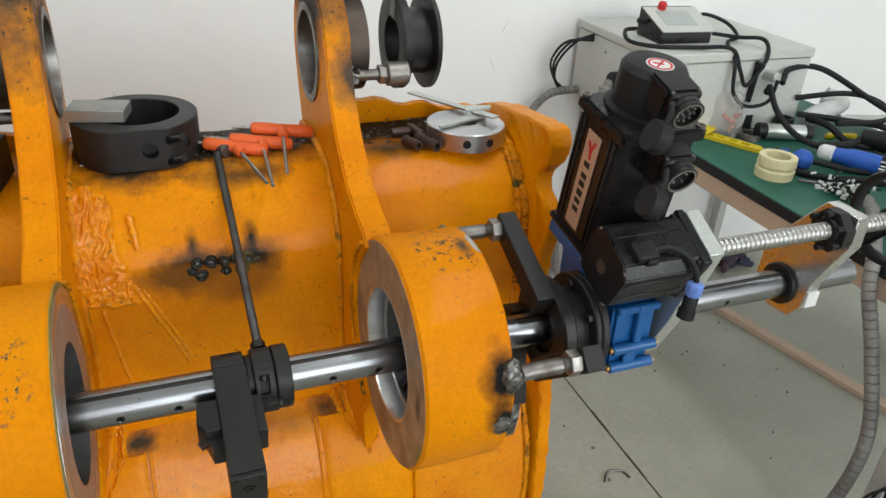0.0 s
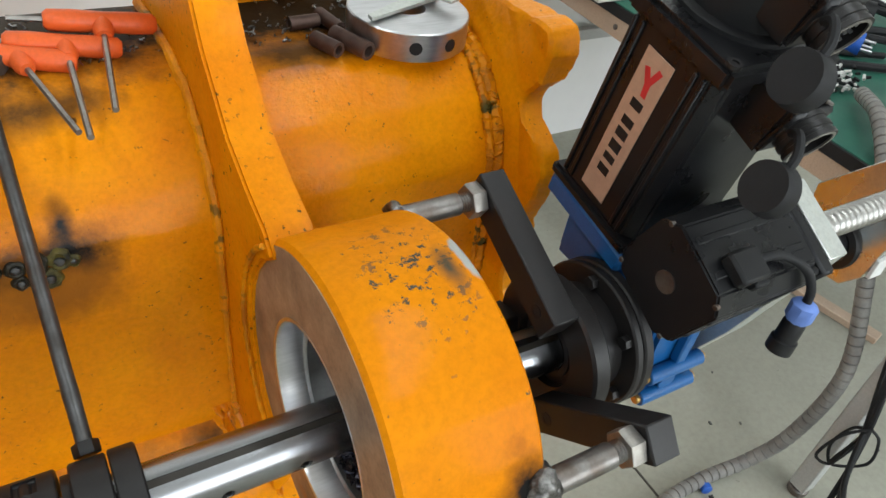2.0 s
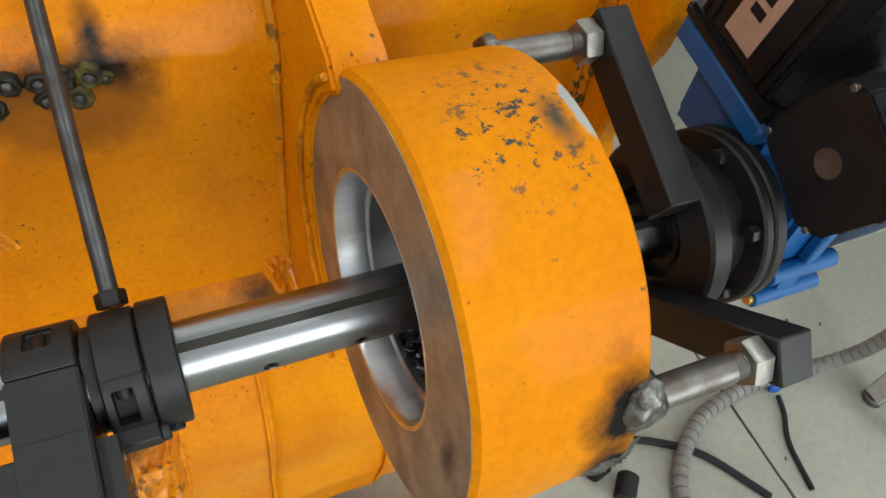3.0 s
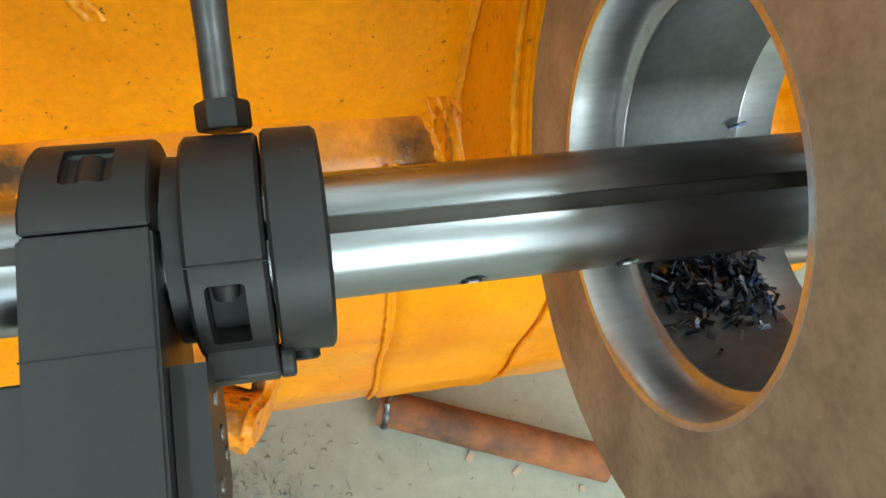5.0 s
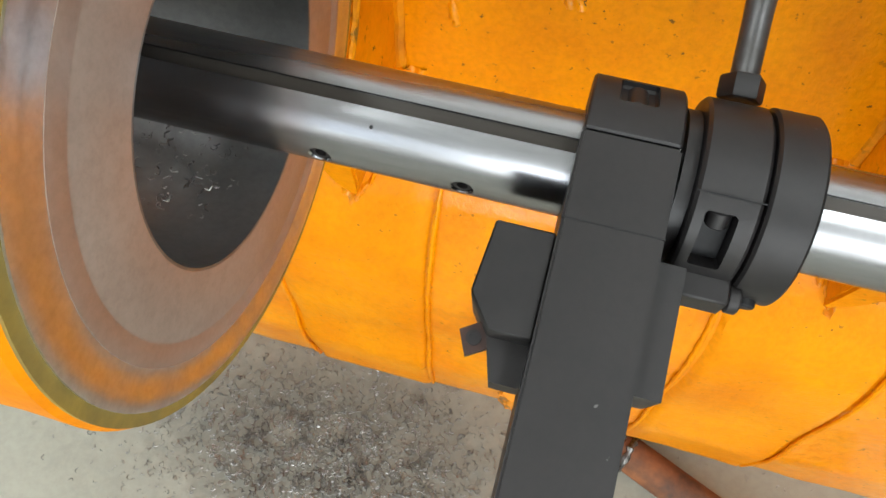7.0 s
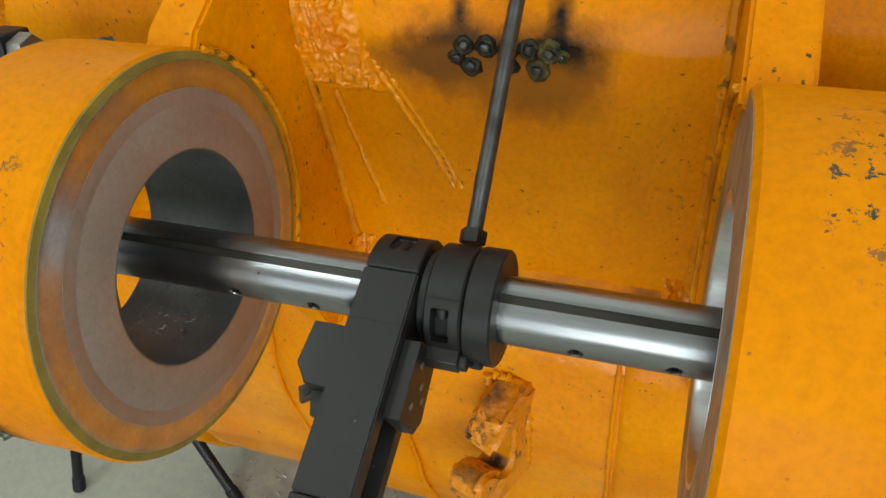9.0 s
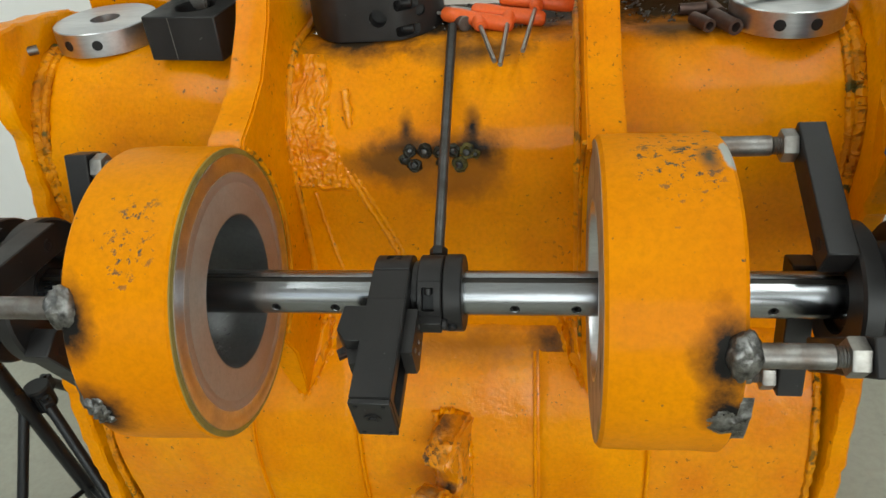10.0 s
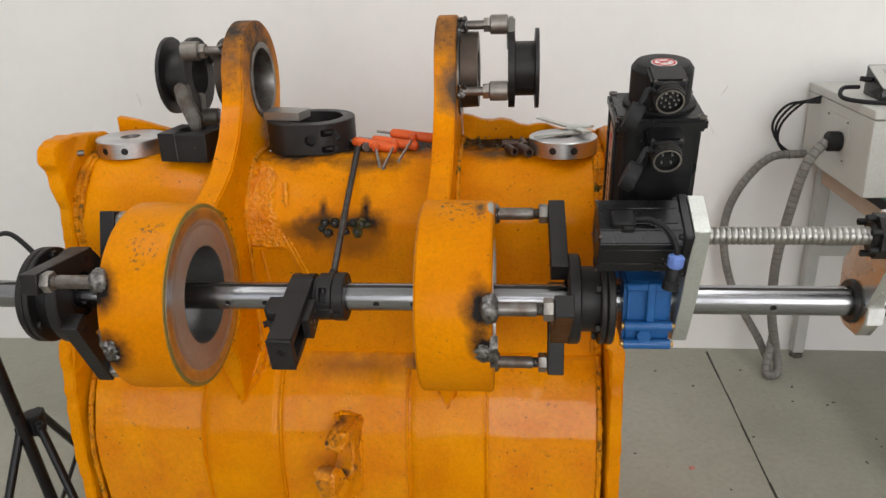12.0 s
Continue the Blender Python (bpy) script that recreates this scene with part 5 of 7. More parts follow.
motor_part("sticker_bar", lambda bm: (rbox(bm, (0.006, -0.004, 0.2945), (0.030, 0.003, 0.0004), 0, (0, 0, 40)), rbox(bm, (0.004, -0.002, 0.2945), (0.016, 0.004, 0.0004), 0, (0, 0, -30))), red_sticker, enc)


def connector(z, y0, back, pins, dx):
    """A round multi-pin socket on a cast box, with its cap hanging beside it."""
    yb = (y0 + back) / 2
    box_ob = motor_part("socket_box", lambda bm: (rbox(bm, (dx, yb, z), (0.056, back - y0, 0.054), 0.004, (8, 0, 0), 2), rbox(bm, (dx, y0 + 0.001, z - 0.002), (0.050, 0.008, 0.048), 0.003, (14, 0, 0))), black_paint, main, "cast socket box")
    d = Matrix.Rotation(radians(14), 3, "X") @ Vector((0, -1, 0))
    c = Vector((dx, y0, z))
    motor_part("socket_rim", lambda bm: revolve(bm, [(0, 0.0195), (0.0, 0.0235), (0.004, 0.0235), (0.0045, 0.0222), (0.0085, 0.0222), (0.009, 0.0235), (0.013, 0.0235), (0.0135, 0.0222), (0.0165, 0.0222), (0.017, 0.0235), (0.021, 0.0235), (0.021, 0.0195)], c, rot=toward(d), seg=30, closed=True), black_steel, box_ob, "threaded black socket")
    motor_part("bright_rim", lambda bm: revolve(bm, [(0.020, 0.0188), (0.020, 0.0212), (0.0218, 0.0212), (0.0218, 0.0188)], c, rot=toward(d), seg=30, closed=True), nut_steel, box_ob, "bright worn socket edge")
    motor_part("socket_face", lambda bm: revolve(bm, [(0.006, 0.0197), (0.012, 0.0197)], c, rot=toward(d), seg=30), black_plastic, box_ob)
    u, v = Vector((1, 0, 0)), Vector(d).cross(Vector((1, 0, 0)))
    for pu, pv in pins:
        motor_part("pin", lambda bm: rod(bm, c + d * 0.011 + u * pu + v * pv, c + d * 0.0165 + u * pu + v * pv, 0.0016, 8), bright_steel, box_ob)
    for sx in (-0.021, 0.021):
        motor_part("box_screw", lambda bm: rod(bm, c + Vector((sx, 0.0, 0.021)), c + Vector((sx, -0.005, 0.021)), 0.0027, 10), stud_steel, box_ob)
    k0 = c + Vector((-0.056, -0.038, -0.021))
    motor_part("socket_cap", lambda bm: revolve(bm, [(-0.010, 0.0215), (0.006, 0.0235), (0.010, 0.0215)], k0, rot=toward((0.90, -0.20, -0.38)), seg=28), rubber, box_ob, "hanging rubber socket cap")
    motor_part("cap_strap", lambda bm: tube(bm, smooth_line([k0 + Vector((0.006, 0.0, 0.014)), k0 + Vector((0.014, 0.004, 0.028)), c + Vector((-0.034, -0.022, 0.016)), c + Vector((-0.022, -0.010, 0.006))], 6), 0.004, 8), rubber, box_ob)


ring13 = [(0.013 * math.cos(k * 2 * math.pi / 9), 0.013 * math.sin(k * 2 * math.pi / 9)) for k in range(9)] + [(0.006 * math.cos(k * 2 * math.pi / 4), 0.006 * math.sin(k * 2 * math.pi / 4)) for k in range(4)]
connector(0.266, -0.072, -0.02, ring13, 0.004)
connector(0.184, -0.104, -0.05, [(-0.007, -0.007), (0.007, -0.007), (-0.007, 0.007), (0.007, 0.007)], 0.003)

# name plate on the motor's side: pale ground, red mark, dark bars for the maker's name
lab = motor_part("name_plate", lambda bm: rbox(bm, (-0.0672, -0.002, 0.106), (0.0012, 0.036, 0.165), 0.0004), label_skin, main, "long pale name plate with a red mark")
motor_part("red_mark", lambda bm: plate(bm, [(-0.013, 0.176), (-0.006, 0.160), (-0.007, 0.146), (-0.001, 0.146), (0.001, 0.158), (0.009, 0.172), (0.003, 0.174), (-0.002, 0.166), (-0.007, 0.178)], "x", -0.0682, -0.0676), red_sticker, lab, "red logo shape")
for k, (z0, h) in enumerate(((0.136, 0.009), (0.116, 0.009), (0.102, 0.010), (0.086, 0.011), (0.071, 0.008), (0.056, 0.009))):
    motor_part("dark_bar", lambda bm: rbox(bm, (-0.0679, -0.002, z0), (0.0006, 0.015, h), 0), black_plastic, lab)

# ---- bearing supports on the ears ----


def bearing_support(xe, sgn, name_angles):
    """A flanged spool held off an ear by welded studs."""
    cy, cz = EAR_C[0], EAR_C[1] + 0.014
    sp = thing("bearing_support", (xe, cy, cz), "black flanged bearing spool on studs welded to the bucket's ear", "bearing support", "bearing supports")

    def pol(x, r, a):
        return Vector((x, cy + r * math.cos(radians(a)), cz + r * math.sin(radians(a))))

    x1 = xe + sgn * 0.100
    bm = fresh()
    revolve(bm, [(x1, 0.045), (x1, 0.083), (x1 + sgn * 0.014, 0.083), (x1 + sgn * 0.016, 0.058), (x1 + sgn * 0.056, 0.058), (x1 + sgn * 0.058, 0.085), (x1 + sgn * 0.066, 0.085), (x1 + sgn * 0.066, 0.045)], (0, cy, cz), "x", 56, True)
    part("spool", bm, black_steel, sp, "black flanged spool")
    # black discs on the flange, painting the dark inside uncut holes
    bm = fresh()
    for k in range(4):
        p = pol(x1 + sgn * 0.0645, 0.077, 20 + 90 * k)
        revolve(bm, [(-0.0015, 0.0055), (0.0004, 0.0055)], p, rot=toward((sgn, 0, 0)), seg=14)
    part("flange_hole_discs", bm, black_plastic, sp, kind="stuff")
    bm = fresh()
    revolve(bm, [(xe, 0.046), (xe, 0.082), (xe + sgn * 0.036, 0.080), (xe + sgn * 0.036, 0.046)], (0, cy, cz), "x", 48, True)
    part("inner_ring", bm, surface("dark_worn_ring", (0.07, 0.055, 0.045), (0.10, 0.075, 0.06), 0.4, 0.7, scale=12), sp, "dark worn ring on the ear")
    for a, grey in name_angles:
        r = 0.095
        p = pol(xe, r, a)
        bm = fresh()
        rod(bm, p, p + Vector((sgn * 0.05, 0, 0)), 0.0095, 18)
        part("stud", bm, stud_steel, sp, "worn steel stud")
        bm = fresh()
        hexnut(bm, p + Vector((sgn * 0.048, 0, 0)), (sgn, 0, 0), 0.0165, 0.014)
        part("nut", bm, nut_steel, sp, "hexagon nut")
        bm = fresh()
        rod(bm, p + Vector((sgn * 0.062, 0, 0)), p + Vector((sgn * 0.100, 0, 0)), 0.0205, 28, 0.002)
        part("sleeve", bm, surface("grey_turned_sleeve", (0.30, 0.28, 0.25), (0.24, 0.22, 0.2), 0.35, 0.85, scale=20), sp, "grey turned sleeve")
        if grey:
            bm = fresh()
            q0, q1 = p + Vector((sgn * 0.10, 0, 0)), pol(x1, 0.055, a)
            rbox(bm, (q0 + q1) / 2 + Vector((sgn * 0.006, 0, 0)), (0.018, 0.030, (q1 - q0).length + 0.03), 0.004, (a - 90, 0, 0), 2)
            part("bracket", bm, surface("cast_grey_bracket", (0.24, 0.24, 0.21), (0.2, 0.2, 0.18), 0.45, 0.6, scale=20), sp, "grey cast bracket")
        bm = fresh()
        for k in range(18):
            t = rng.uniform(0, 2 * math.pi)
            q = p + Vector((sgn * rng.uniform(-0.004, 0.012), math.cos(t) * 0.011, math.sin(t) * 0.013))
            revolve(bm, [(-0.004, 0.003), (0, 0.0065 * rng.uniform(0.7, 1.2)), (0.004, 0.003)], q, rot=toward((rng.uniform(-1, 1), rng.uniform(-1, 1), rng.uniform(-1, 1))), seg=6)
        part("stud_weld", bm, weld_metal, sp, "shiny rough weld", 60)


bearing_support(0.175, 1, ((95, True), (200, False)))
bearing_support(-0.324, -1, ((140, False), (262, True), (20, False)))

# ---- loose tools on the beam ----
TOPZ = 1.1085


def chuck_ring():
    at = (-0.17, 0.442, TOPZ)
    ob = thing("clamp_ring", at, "large black split clamp ring lying on the greasy beam", "clamp ring")
    bm = fresh()
    prof = circle(at[0], at[1], 0.0985, 64)
    flat = [(x, max(y, at[1] - 0.088)) for x, y in prof]
    plate(bm, flat, "z", TOPZ, TOPZ + 0.068, [circle(at[0] + 0.004, at[1] + 0.006, 0.066, 48)])
    bmesh.ops.bevel(bm, geom=[e for e in bm.edges if len(e.link_faces) == 2 and e.calc_face_angle(0) > 1.0], offset=0.0015, segments=1, affect="EDGES")
    ring = part("ring", bm, black_steel, ob, "black ring with flats, a bolt hole and screw slots")
    bm = fresh()
    rod(bm, (-0.153, 0.33, 1.141), (-0.153, 0.374, 1.141), 0.0125, 28)
    rod(bm, (-0.075, 0.335, 1.144), (-0.10, 0.385, 1.144), 0.008, 24)
    for dz in (1.157, 1.121):
        rbox(bm, (-0.111, 0.362, dz), (0.036, 0.026, 0.015), 0.003)
    carve(ring, bm, 35)
    for dz in (1.157, 1.121):
        bm = fresh()
        rod(bm, (-0.122, 0.371, dz), (-0.106, 0.371, dz), 0.0058, 16, 0.001)
        part("slot_screw", bm, black_steel, ob, "socket screw in the slot")


chuck_ring()
bm = fresh()
rbox(bm, (-0.222, 0.432, TOPZ + 0.068 + 0.0095), (0.088, 0.058, 0.019), 0.001, (0, 0, -12))
solo("steel_block", bm, surface("milled_grey_steel", (0.36, 0.35, 0.33), (0.31, 0.30, 0.28), 0.35, 0.75, scale=14, fine=260), (-0.222, 0.432, TOPZ + 0.068), "milled grey steel block lying on the clamp ring", "steel block")


def turned_disc(at, r, h, hole, label, bolts=True):
    ob = thing("steel_disc", at, label, "steel disc", "turned discs")
    bm = fresh()
    revolve(bm, [(at[2], hole), (at[2], r - 0.001), (at[2] + 0.001, r), (at[2] + h - 0.0015, r), (at[2] + h, r - 0.0015), (at[2] + h, hole)], (at[0], at[1], 0), "z", 72, True)
    part("disc", bm, bright_steel, ob, "bright turned disc")
    # no hole is cut: a black disc paints the shade inside it
    for a in (250, 285):
        d = Vector((math.cos(radians(a)), math.sin(radians(a)), 0))
        bm = fresh()
        revolve(bm, [(-0.001, 0.0075), (0.0005, 0.0075)], Vector((at[0], at[1], at[2] + h * 0.5)) + d * r, rot=toward(d), seg=20)
        part("side_hole_disc", bm, black_plastic, ob, "black disc for the shade in a side hole")
    return ob


turned_disc((0.392, 0.372, TOPZ), 0.072, 0.034, 0.020, "bright turned steel disc with side holes under a caliper")
turned_disc((-0.588, 0.408, TOPZ), 0.076, 0.036, 0.022, "bright turned steel ring lying on the orange beam")
bm = fresh()
rod(bm, (-0.66, 0.33, TOPZ + 0.018), (-0.672, 0.322, TOPZ + 0.018), 0.007, 12)
solo("small_bolt", bm, stud_steel, (-0.666, 0.326, TOPZ + 0.011), "short steel bolt beside the turned ring", "bolt")
ob = thing("bored_block", (-0.42, 0.365, TOPZ), "black split steel block with a bore, on the beam", "steel block")
bm = fresh()
plate(bm, [(-0.478, 0.315), (-0.366, 0.300), (-0.352, 0.40), (-0.464, 0.415)], "z", TOPZ, TOPZ + 0.062, [circle(-0.415, 0.358, 0.028, 32)])
bmesh.ops.bevel(bm, geom=[e for e in bm.edges if len(e.link_faces) == 2 and e.calc_face_angle(0) > 1.0], offset=0.0015, segments=1, affect="EDGES")
part("block", bm, black_steel, ob)
bm = fresh()
rbox(bm, (-0.437, 0.3095, TOPZ + 0.031), (0.0012, 0.0006, 0.06), 0)
part("split_line", bm, stud_steel, ob)
bm = fresh()
plate(bm, [(-0.425, 1.16), (-0.405, 1.16), (-0.40, 1.19), (-0.418, 1.23), (-0.42, 1.262), (-0.438, 1.27), (-0.452, 1.258), (-0.448, 1.225)], "y", 0.372, 0.392)
bmesh.ops.bevel(bm, geom=[e for e in bm.edges if len(e.link_faces) == 2 and e.calc_face_angle(0) > 0.9], offset=0.003, segments=2, affect="EDGES")
solo("forked_lever", bm, stud_steel, (-0.415, 0.382, TOPZ + 0.05), "worn grey forked lever standing in the bored block", "lever")


def tee_key(tip, cross, ang, label):
    """A T-handled hexagon key: bent steel shaft in a moulded handle."""
    tip, cross = Vector(tip), Vector(cross)
    ob = thing("tee_key", cross, label, "hex key", "T-handle hex keys")
    bm = fresh()
    rod(bm, tip, cross, 0.0032, 6)
    part("shaft", bm, nut_steel, ob, "bare hexagon shaft")
    d = Vector((math.cos(radians(ang)), math.sin(radians(ang)), 0.12))
    bm = fresh()
    rod(bm, cross + d * 0.05, cross + d * 0.085, 0.003, 6)
    part("short_arm", bm, nut_steel, ob)
    bm = fresh()
    revolve(bm, [(-0.052, 0.007), (-0.048, 0.0105), (-0.03, 0.0115), (0.0, 0.0105), (0.03, 0.0115), (0.05, 0.0105), (0.054, 0.007)], cross, rot=toward(d), seg=16)
    s = (tip - cross).normalized()
    revolve(bm, [(0.004, 0.010), (0.018, 0.010), (0.024, 0.007)], cross, rot=toward(s), seg=14)
    part("handle", bm, orange_plastic, ob, "orange-red moulded handle")


tee_key((0.012, 0.270, 1.106), (-0.018, 0.395, 1.121), 165, "orange T-handle hex key on the greasy beam")
tee_key((0.020, 0.262, 1.104), (0.026, 0.405, 1.123), 172, "orange T-handle hex key lying across the beam")
tee_key((0.048, 0.292, 1.110), (0.066, 0.425, 1.134), 176, "orange T-handle hex key on top of two others")
bm = fresh()
rod(bm, (-0.066, 0.44, TOPZ + 0.010), (-0.035, 0.385, TOPZ + 0.010), 0.011, 10, 0.001)
solo("socket_piece", bm, stud_steel, (-0.05, 0.41, TOPZ - 0.001), "short dark steel socket beside the hex keys", "socket")
for a, b, r in (((0.300, 0.375, TOPZ + 0.010), (0.320, 0.325, TOPZ + 0.010), 0.0105), ((0.275, 0.372, TOPZ + 0.009), (0.290, 0.338, TOPZ + 0.009), 0.009), ((0.262, 0.415, TOPZ + 0.008), (0.298, 0.417, TOPZ + 0.008), 0.008), ((0.305, 0.43, TOPZ + 0.01), (0.312, 0.385, TOPZ + 0.01), 0.008)):
    bm = fresh()
    d = Vector(b) - Vector(a)
    revolve(bm, [(0, r * 0.6), (0, r), (d.length, r), (d.length, r * 0.62), (d.length * 0.4, r * 0.6)], a, rot=toward(d), seg=16, closed=True)
    solo("steel_bush", bm, surface("brown_bush_steel", (0.10, 0.06, 0.05), (0.15, 0.10, 0.08), 0.4, 0.7, scale=30), Vector(a).lerp(Vector(b), 0.5) - Vector((0, 0, r)), "short brown steel bush on the greasy beam", "bush", "loose bushes")
# caliper on the disc
cal = thing("caliper", (0.392, 0.40, TOPZ + 0.034), "steel vernier caliper lying open on the turned disc", "caliper")
bm = fresh()
zc = TOPZ + 0.0365
rbox(bm, (0.395, 0.455, zc + 0.004), (0.018, 0.23, 0.0035), 0.0005, (-3, 0, 24))
part("beam", bm, aluminium, cal, "flat graduated beam")
bm = fresh()
plate(bm, [(0.33, 0.342), (0.432, 0.378), (0.448, 0.398), (0.425, 0.402), (0.33, 0.352)], "z", zc, zc + 0.004)
part("jaw", bm, aluminium, cal)
bm = fresh()
plate(bm, [(0.40, 0.395), (0.452, 0.40), (0.46, 0.415), (0.41, 0.425)], "z", zc + 0.006, zc + 0.011)
part("slider", bm, aluminium, cal)
# shavings and crumbs on the beam
bm = fresh()
for k in range(420):
    x = rng.uniform(-0.26, 0.46)
    if 0.125 < x < 0.18:
        continue
    p = Vector((x, rng.uniform(0.385, 0.505), TOPZ + 0.001))
    n = rng.uniform(0.002, 0.007)
    a = rng.uniform(0, 6.28)
    q = [p + Vector((math.cos(a + t) * n * t, math.sin(a + t) * n * t, rng.uniform(0, 0.004))) for t in (0, 0.6, 1.2)]
    tube(bm, q, rng.uniform(0.0006, 0.0016), 4)
tagged(part("swarf_on_beam", bm, chip_metal), "dark greasy metal crumbs scattered on the beam", "swarf", kind="stuff")

# shavings in the bores and on the floor


def swarf(name, n, place, size, mat, label, turns=1.4):
    bm = fresh()
    for k in range(n):
        p = Vector(place())
        s = rng.uniform(*size)
        a, up = rng.uniform(0, 6.28), rng.uniform(-0.5, 0.8)
        line = [p + Vector((math.cos(a + t * turns) * s * (0.4 + 0.3 * t), math.sin(a + t * turns) * s * (0.4 + 0.3 * t), abs(math.sin(t * 1.7 + a)) * s * 0.5 + 0.0005)) for t in (0, 0.7, 1.4, 2.1)]
        tube(bm, line, s * 0.13, 4)
    return tagged(part(name, bm, mat), label, "swarf", kind="stuff")


def in_bore(x0, x1, r, spread):
    a = radians(270 + rng.gauss(0, spread))
    x = rng.uniform(x0, x1)
    rr = r - abs(rng.gauss(0, 0.004))
    cy, cz = (RC if x0 > 0 else LC)[1:]
    return (x, cy + rr * math.cos(a), cz + rr * math.sin(a))


blue_swarf = surface("blued_shavings", (0.04, 0.055, 0.11), (0.15, 0.12, 0.10), 0.22, 1.0, scale=80, fine=300)
bm = fresh()
for k in range(560):
    n, w = rng.uniform(0.004, 0.011), rng.uniform(0.0014, 0.003)
    rbox(bm, in_bore(0.162, 0.226, 0.0878, 15), (n, w, w * 0.35), 0, (rng.uniform(0, 180), rng.uniform(-35, 35), rng.uniform(0, 180)))
tagged(part("swarf_in_bore", bm, blue_swarf, smooth=0), "blue-black steel flakes heaped in the bore", "swarf", kind="stuff")
swarf("swarf_in_left_bore", 110, lambda: in_bore(-0.37, -0.30, 0.0893, 20), (0.0015, 0.0042), chip_metal, "a few curled shavings in the bore")
swarf("swarf_on_floor", 5000, lambda: (rng.gauss(-0.36, 0.15), rng.gauss(0.02, 0.085), 0.002), (0.0015, 0.0062), floor_chips, "grey steel shavings heaped on the concrete")
swarf("swarf_strewn", 500, lambda: (rng.uniform(-0.75, 0.5), rng.uniform(-0.25, 0.2), 0.002), (0.0015, 0.005), floor_chips, "steel shavings strewn on the concrete")
# rusty pipe on the floor
pp = thing("rusty_pipe", (0.26, 0.08, 0.0), "short rusty steel pipe lying on the concrete floor", "pipe")
a, b = Vector((0.085, 0.155, 0.030)), Vector((0.432, 0.008, 0.030))
bm = fresh()
d = b - a
revolve(bm, [(0, 0.022), (0, 0.029), (d.length * 0.5, 0.0295), (d.length, 0.029), (d.length, 0.022), (d.length * 0.5, 0.021)], a, rot=toward(d), seg=28, closed=True)
part("tube", bm, rusty, pp)
bm = fresh()
bead(bm, [a + Vector((0.012, -0.004, 0)) + Vector((0.3, 0.9, 0)).normalized() * 0.03 * math.cos(t) + Vector((0, 0, 0.03)) * math.sin(t) for t in [k * 0.63 for k in range(11)]], 0.006, rng, 0.5, 3)
part("weld_ring", bm, weld_metal, pp, "torn weld round its end")
bm = fresh()
for k in range(7):
    p = Vector((rng.uniform(-0.05, 0.4), rng.uniform(-0.1, 0.1), 0.001))
    rbox(bm, p + Vector((0, 0, 0.001)), (rng.uniform(0.01, 0.025), rng.uniform(0.006, 0.012), 0.002), 0.0005, (0, 0, rng.uniform(0, 90)))
tagged(part("wood_crumbs", bm, beige_rail), "pale chips of wood on the concrete", "debris", kind="stuff")
bm = fresh()
for k in range(60):
    p = Vector((rng.uniform(0.5, 2.4), rng.uniform(-0.3, 1.4), 0.0))
    s = rng.uniform(0.002, 0.008)
    rbox(bm, p + Vector((0, 0, s * 0.3)), (s * 1.6, s, s * 0.6), s * 0.2, (rng.uniform(-20, 20), 0, rng.uniform(0, 180)))
tagged(part("floor_crumbs", bm, stained), "dark crumbs strewn over the floor", "debris", kind="stuff")
bm = fresh()
rbox(bm, (0.84, 0.757, 0.004), (0.018, 0.013, 0.008), 0.003, (0, 0, 30))
solo("red_scrap", bm, surface("pink_scrap", (0.5, 0.16, 0.12), (0.6, 0.3, 0.25), 0.6), (0.84, 0.757, 0), "small red scrap on the concrete floor", "scrap")
bm = fresh()
tube(bm, smooth_line([(0.93, 0.42, 0.004), (0.96, 0.45, 0.004), (1.0, 0.44, 0.004), (1.01, 0.41, 0.004)], 6), 0.003, 6)
solo("wire_offcut", bm, stud_steel, (0.97, 0.43, 0), "curled grey wire offcut on the floor", "wire")

# ---- tripod ----
hub = Vector((-0.93, 0.30, 0.43))
tri_ = thing("tripod", (hub.x, hub.y, 0), "black tubular tripod stand with a centre clamp", "tripod")
bm = fresh()
rod(bm, (hub.x, hub.y, 0.12), (hub.x + 0.0, hub.y - 0.10, 0.88), 0.0145, 18)
part("column", bm, black_paint, tri_, "black centre column")
bm = fresh()
rod(bm, hub - Vector((0, 0, 0.025)), hub + Vector((0, 0, 0.03)), 0.026, 20, 0.003)
cl = part("clamp", bm, black_plastic, tri_, "centre clamp with lugs")
for k, (fx, fy) in enumerate(((-0.645, 0.09), (-0.99, 0.03), (-1.02, 0.66))):
    foot = Vector((fx, fy, 0.008))
    d = (foot - hub)
    e = hub + Vector((d.x, d.y, 0)).normalized() * 0.045
    bm = fresh()
    rod(bm, e, foot, 0.0105, 14)
    leg = part("leg", bm, black_paint, tri_, "black tubular leg")
    bm = fresh()
    rod(bm, foot + (e - foot).normalized() * 0.03, foot - (e - foot).normalized() * 0.006, 0.0125, 14, 0.003)
    part("rubber_foot", bm, rubber, leg, "black rubber foot")
    bm = fresh()
    rbox(bm, hub.lerp(e, 0.8), (0.03, 0.022, 0.034), 0.003, (0, 0, math.degrees(math.atan2(d.y, d.x))))
    rod(bm, hub.lerp(e, 0.85) + Vector((0, 0, -0.02)), hub.lerp(e, 0.85) + Vector((0, 0, 0.022)), 0.006, 10)
    part("lug", bm, black_plastic, cl)
    bm = fresh()
    mid = e.lerp(foot, 0.55)
    rod(bm, (hub.x, hub.y, 0.15), mid, 0.006, 10)
    part("brace", bm, black_paint, tri_)
bm = fresh()
tube(bm, smooth_line([(-0.60, 0.02, 1.0), (-0.68, 0.06, 1.035), (-0.76, 0.10, 1.0), (-0.82, 0.16, 0.93), (-0.9, 0.2, 0.8), (-0.94, 0.24, 0.6)], 8), 0.005, 8)
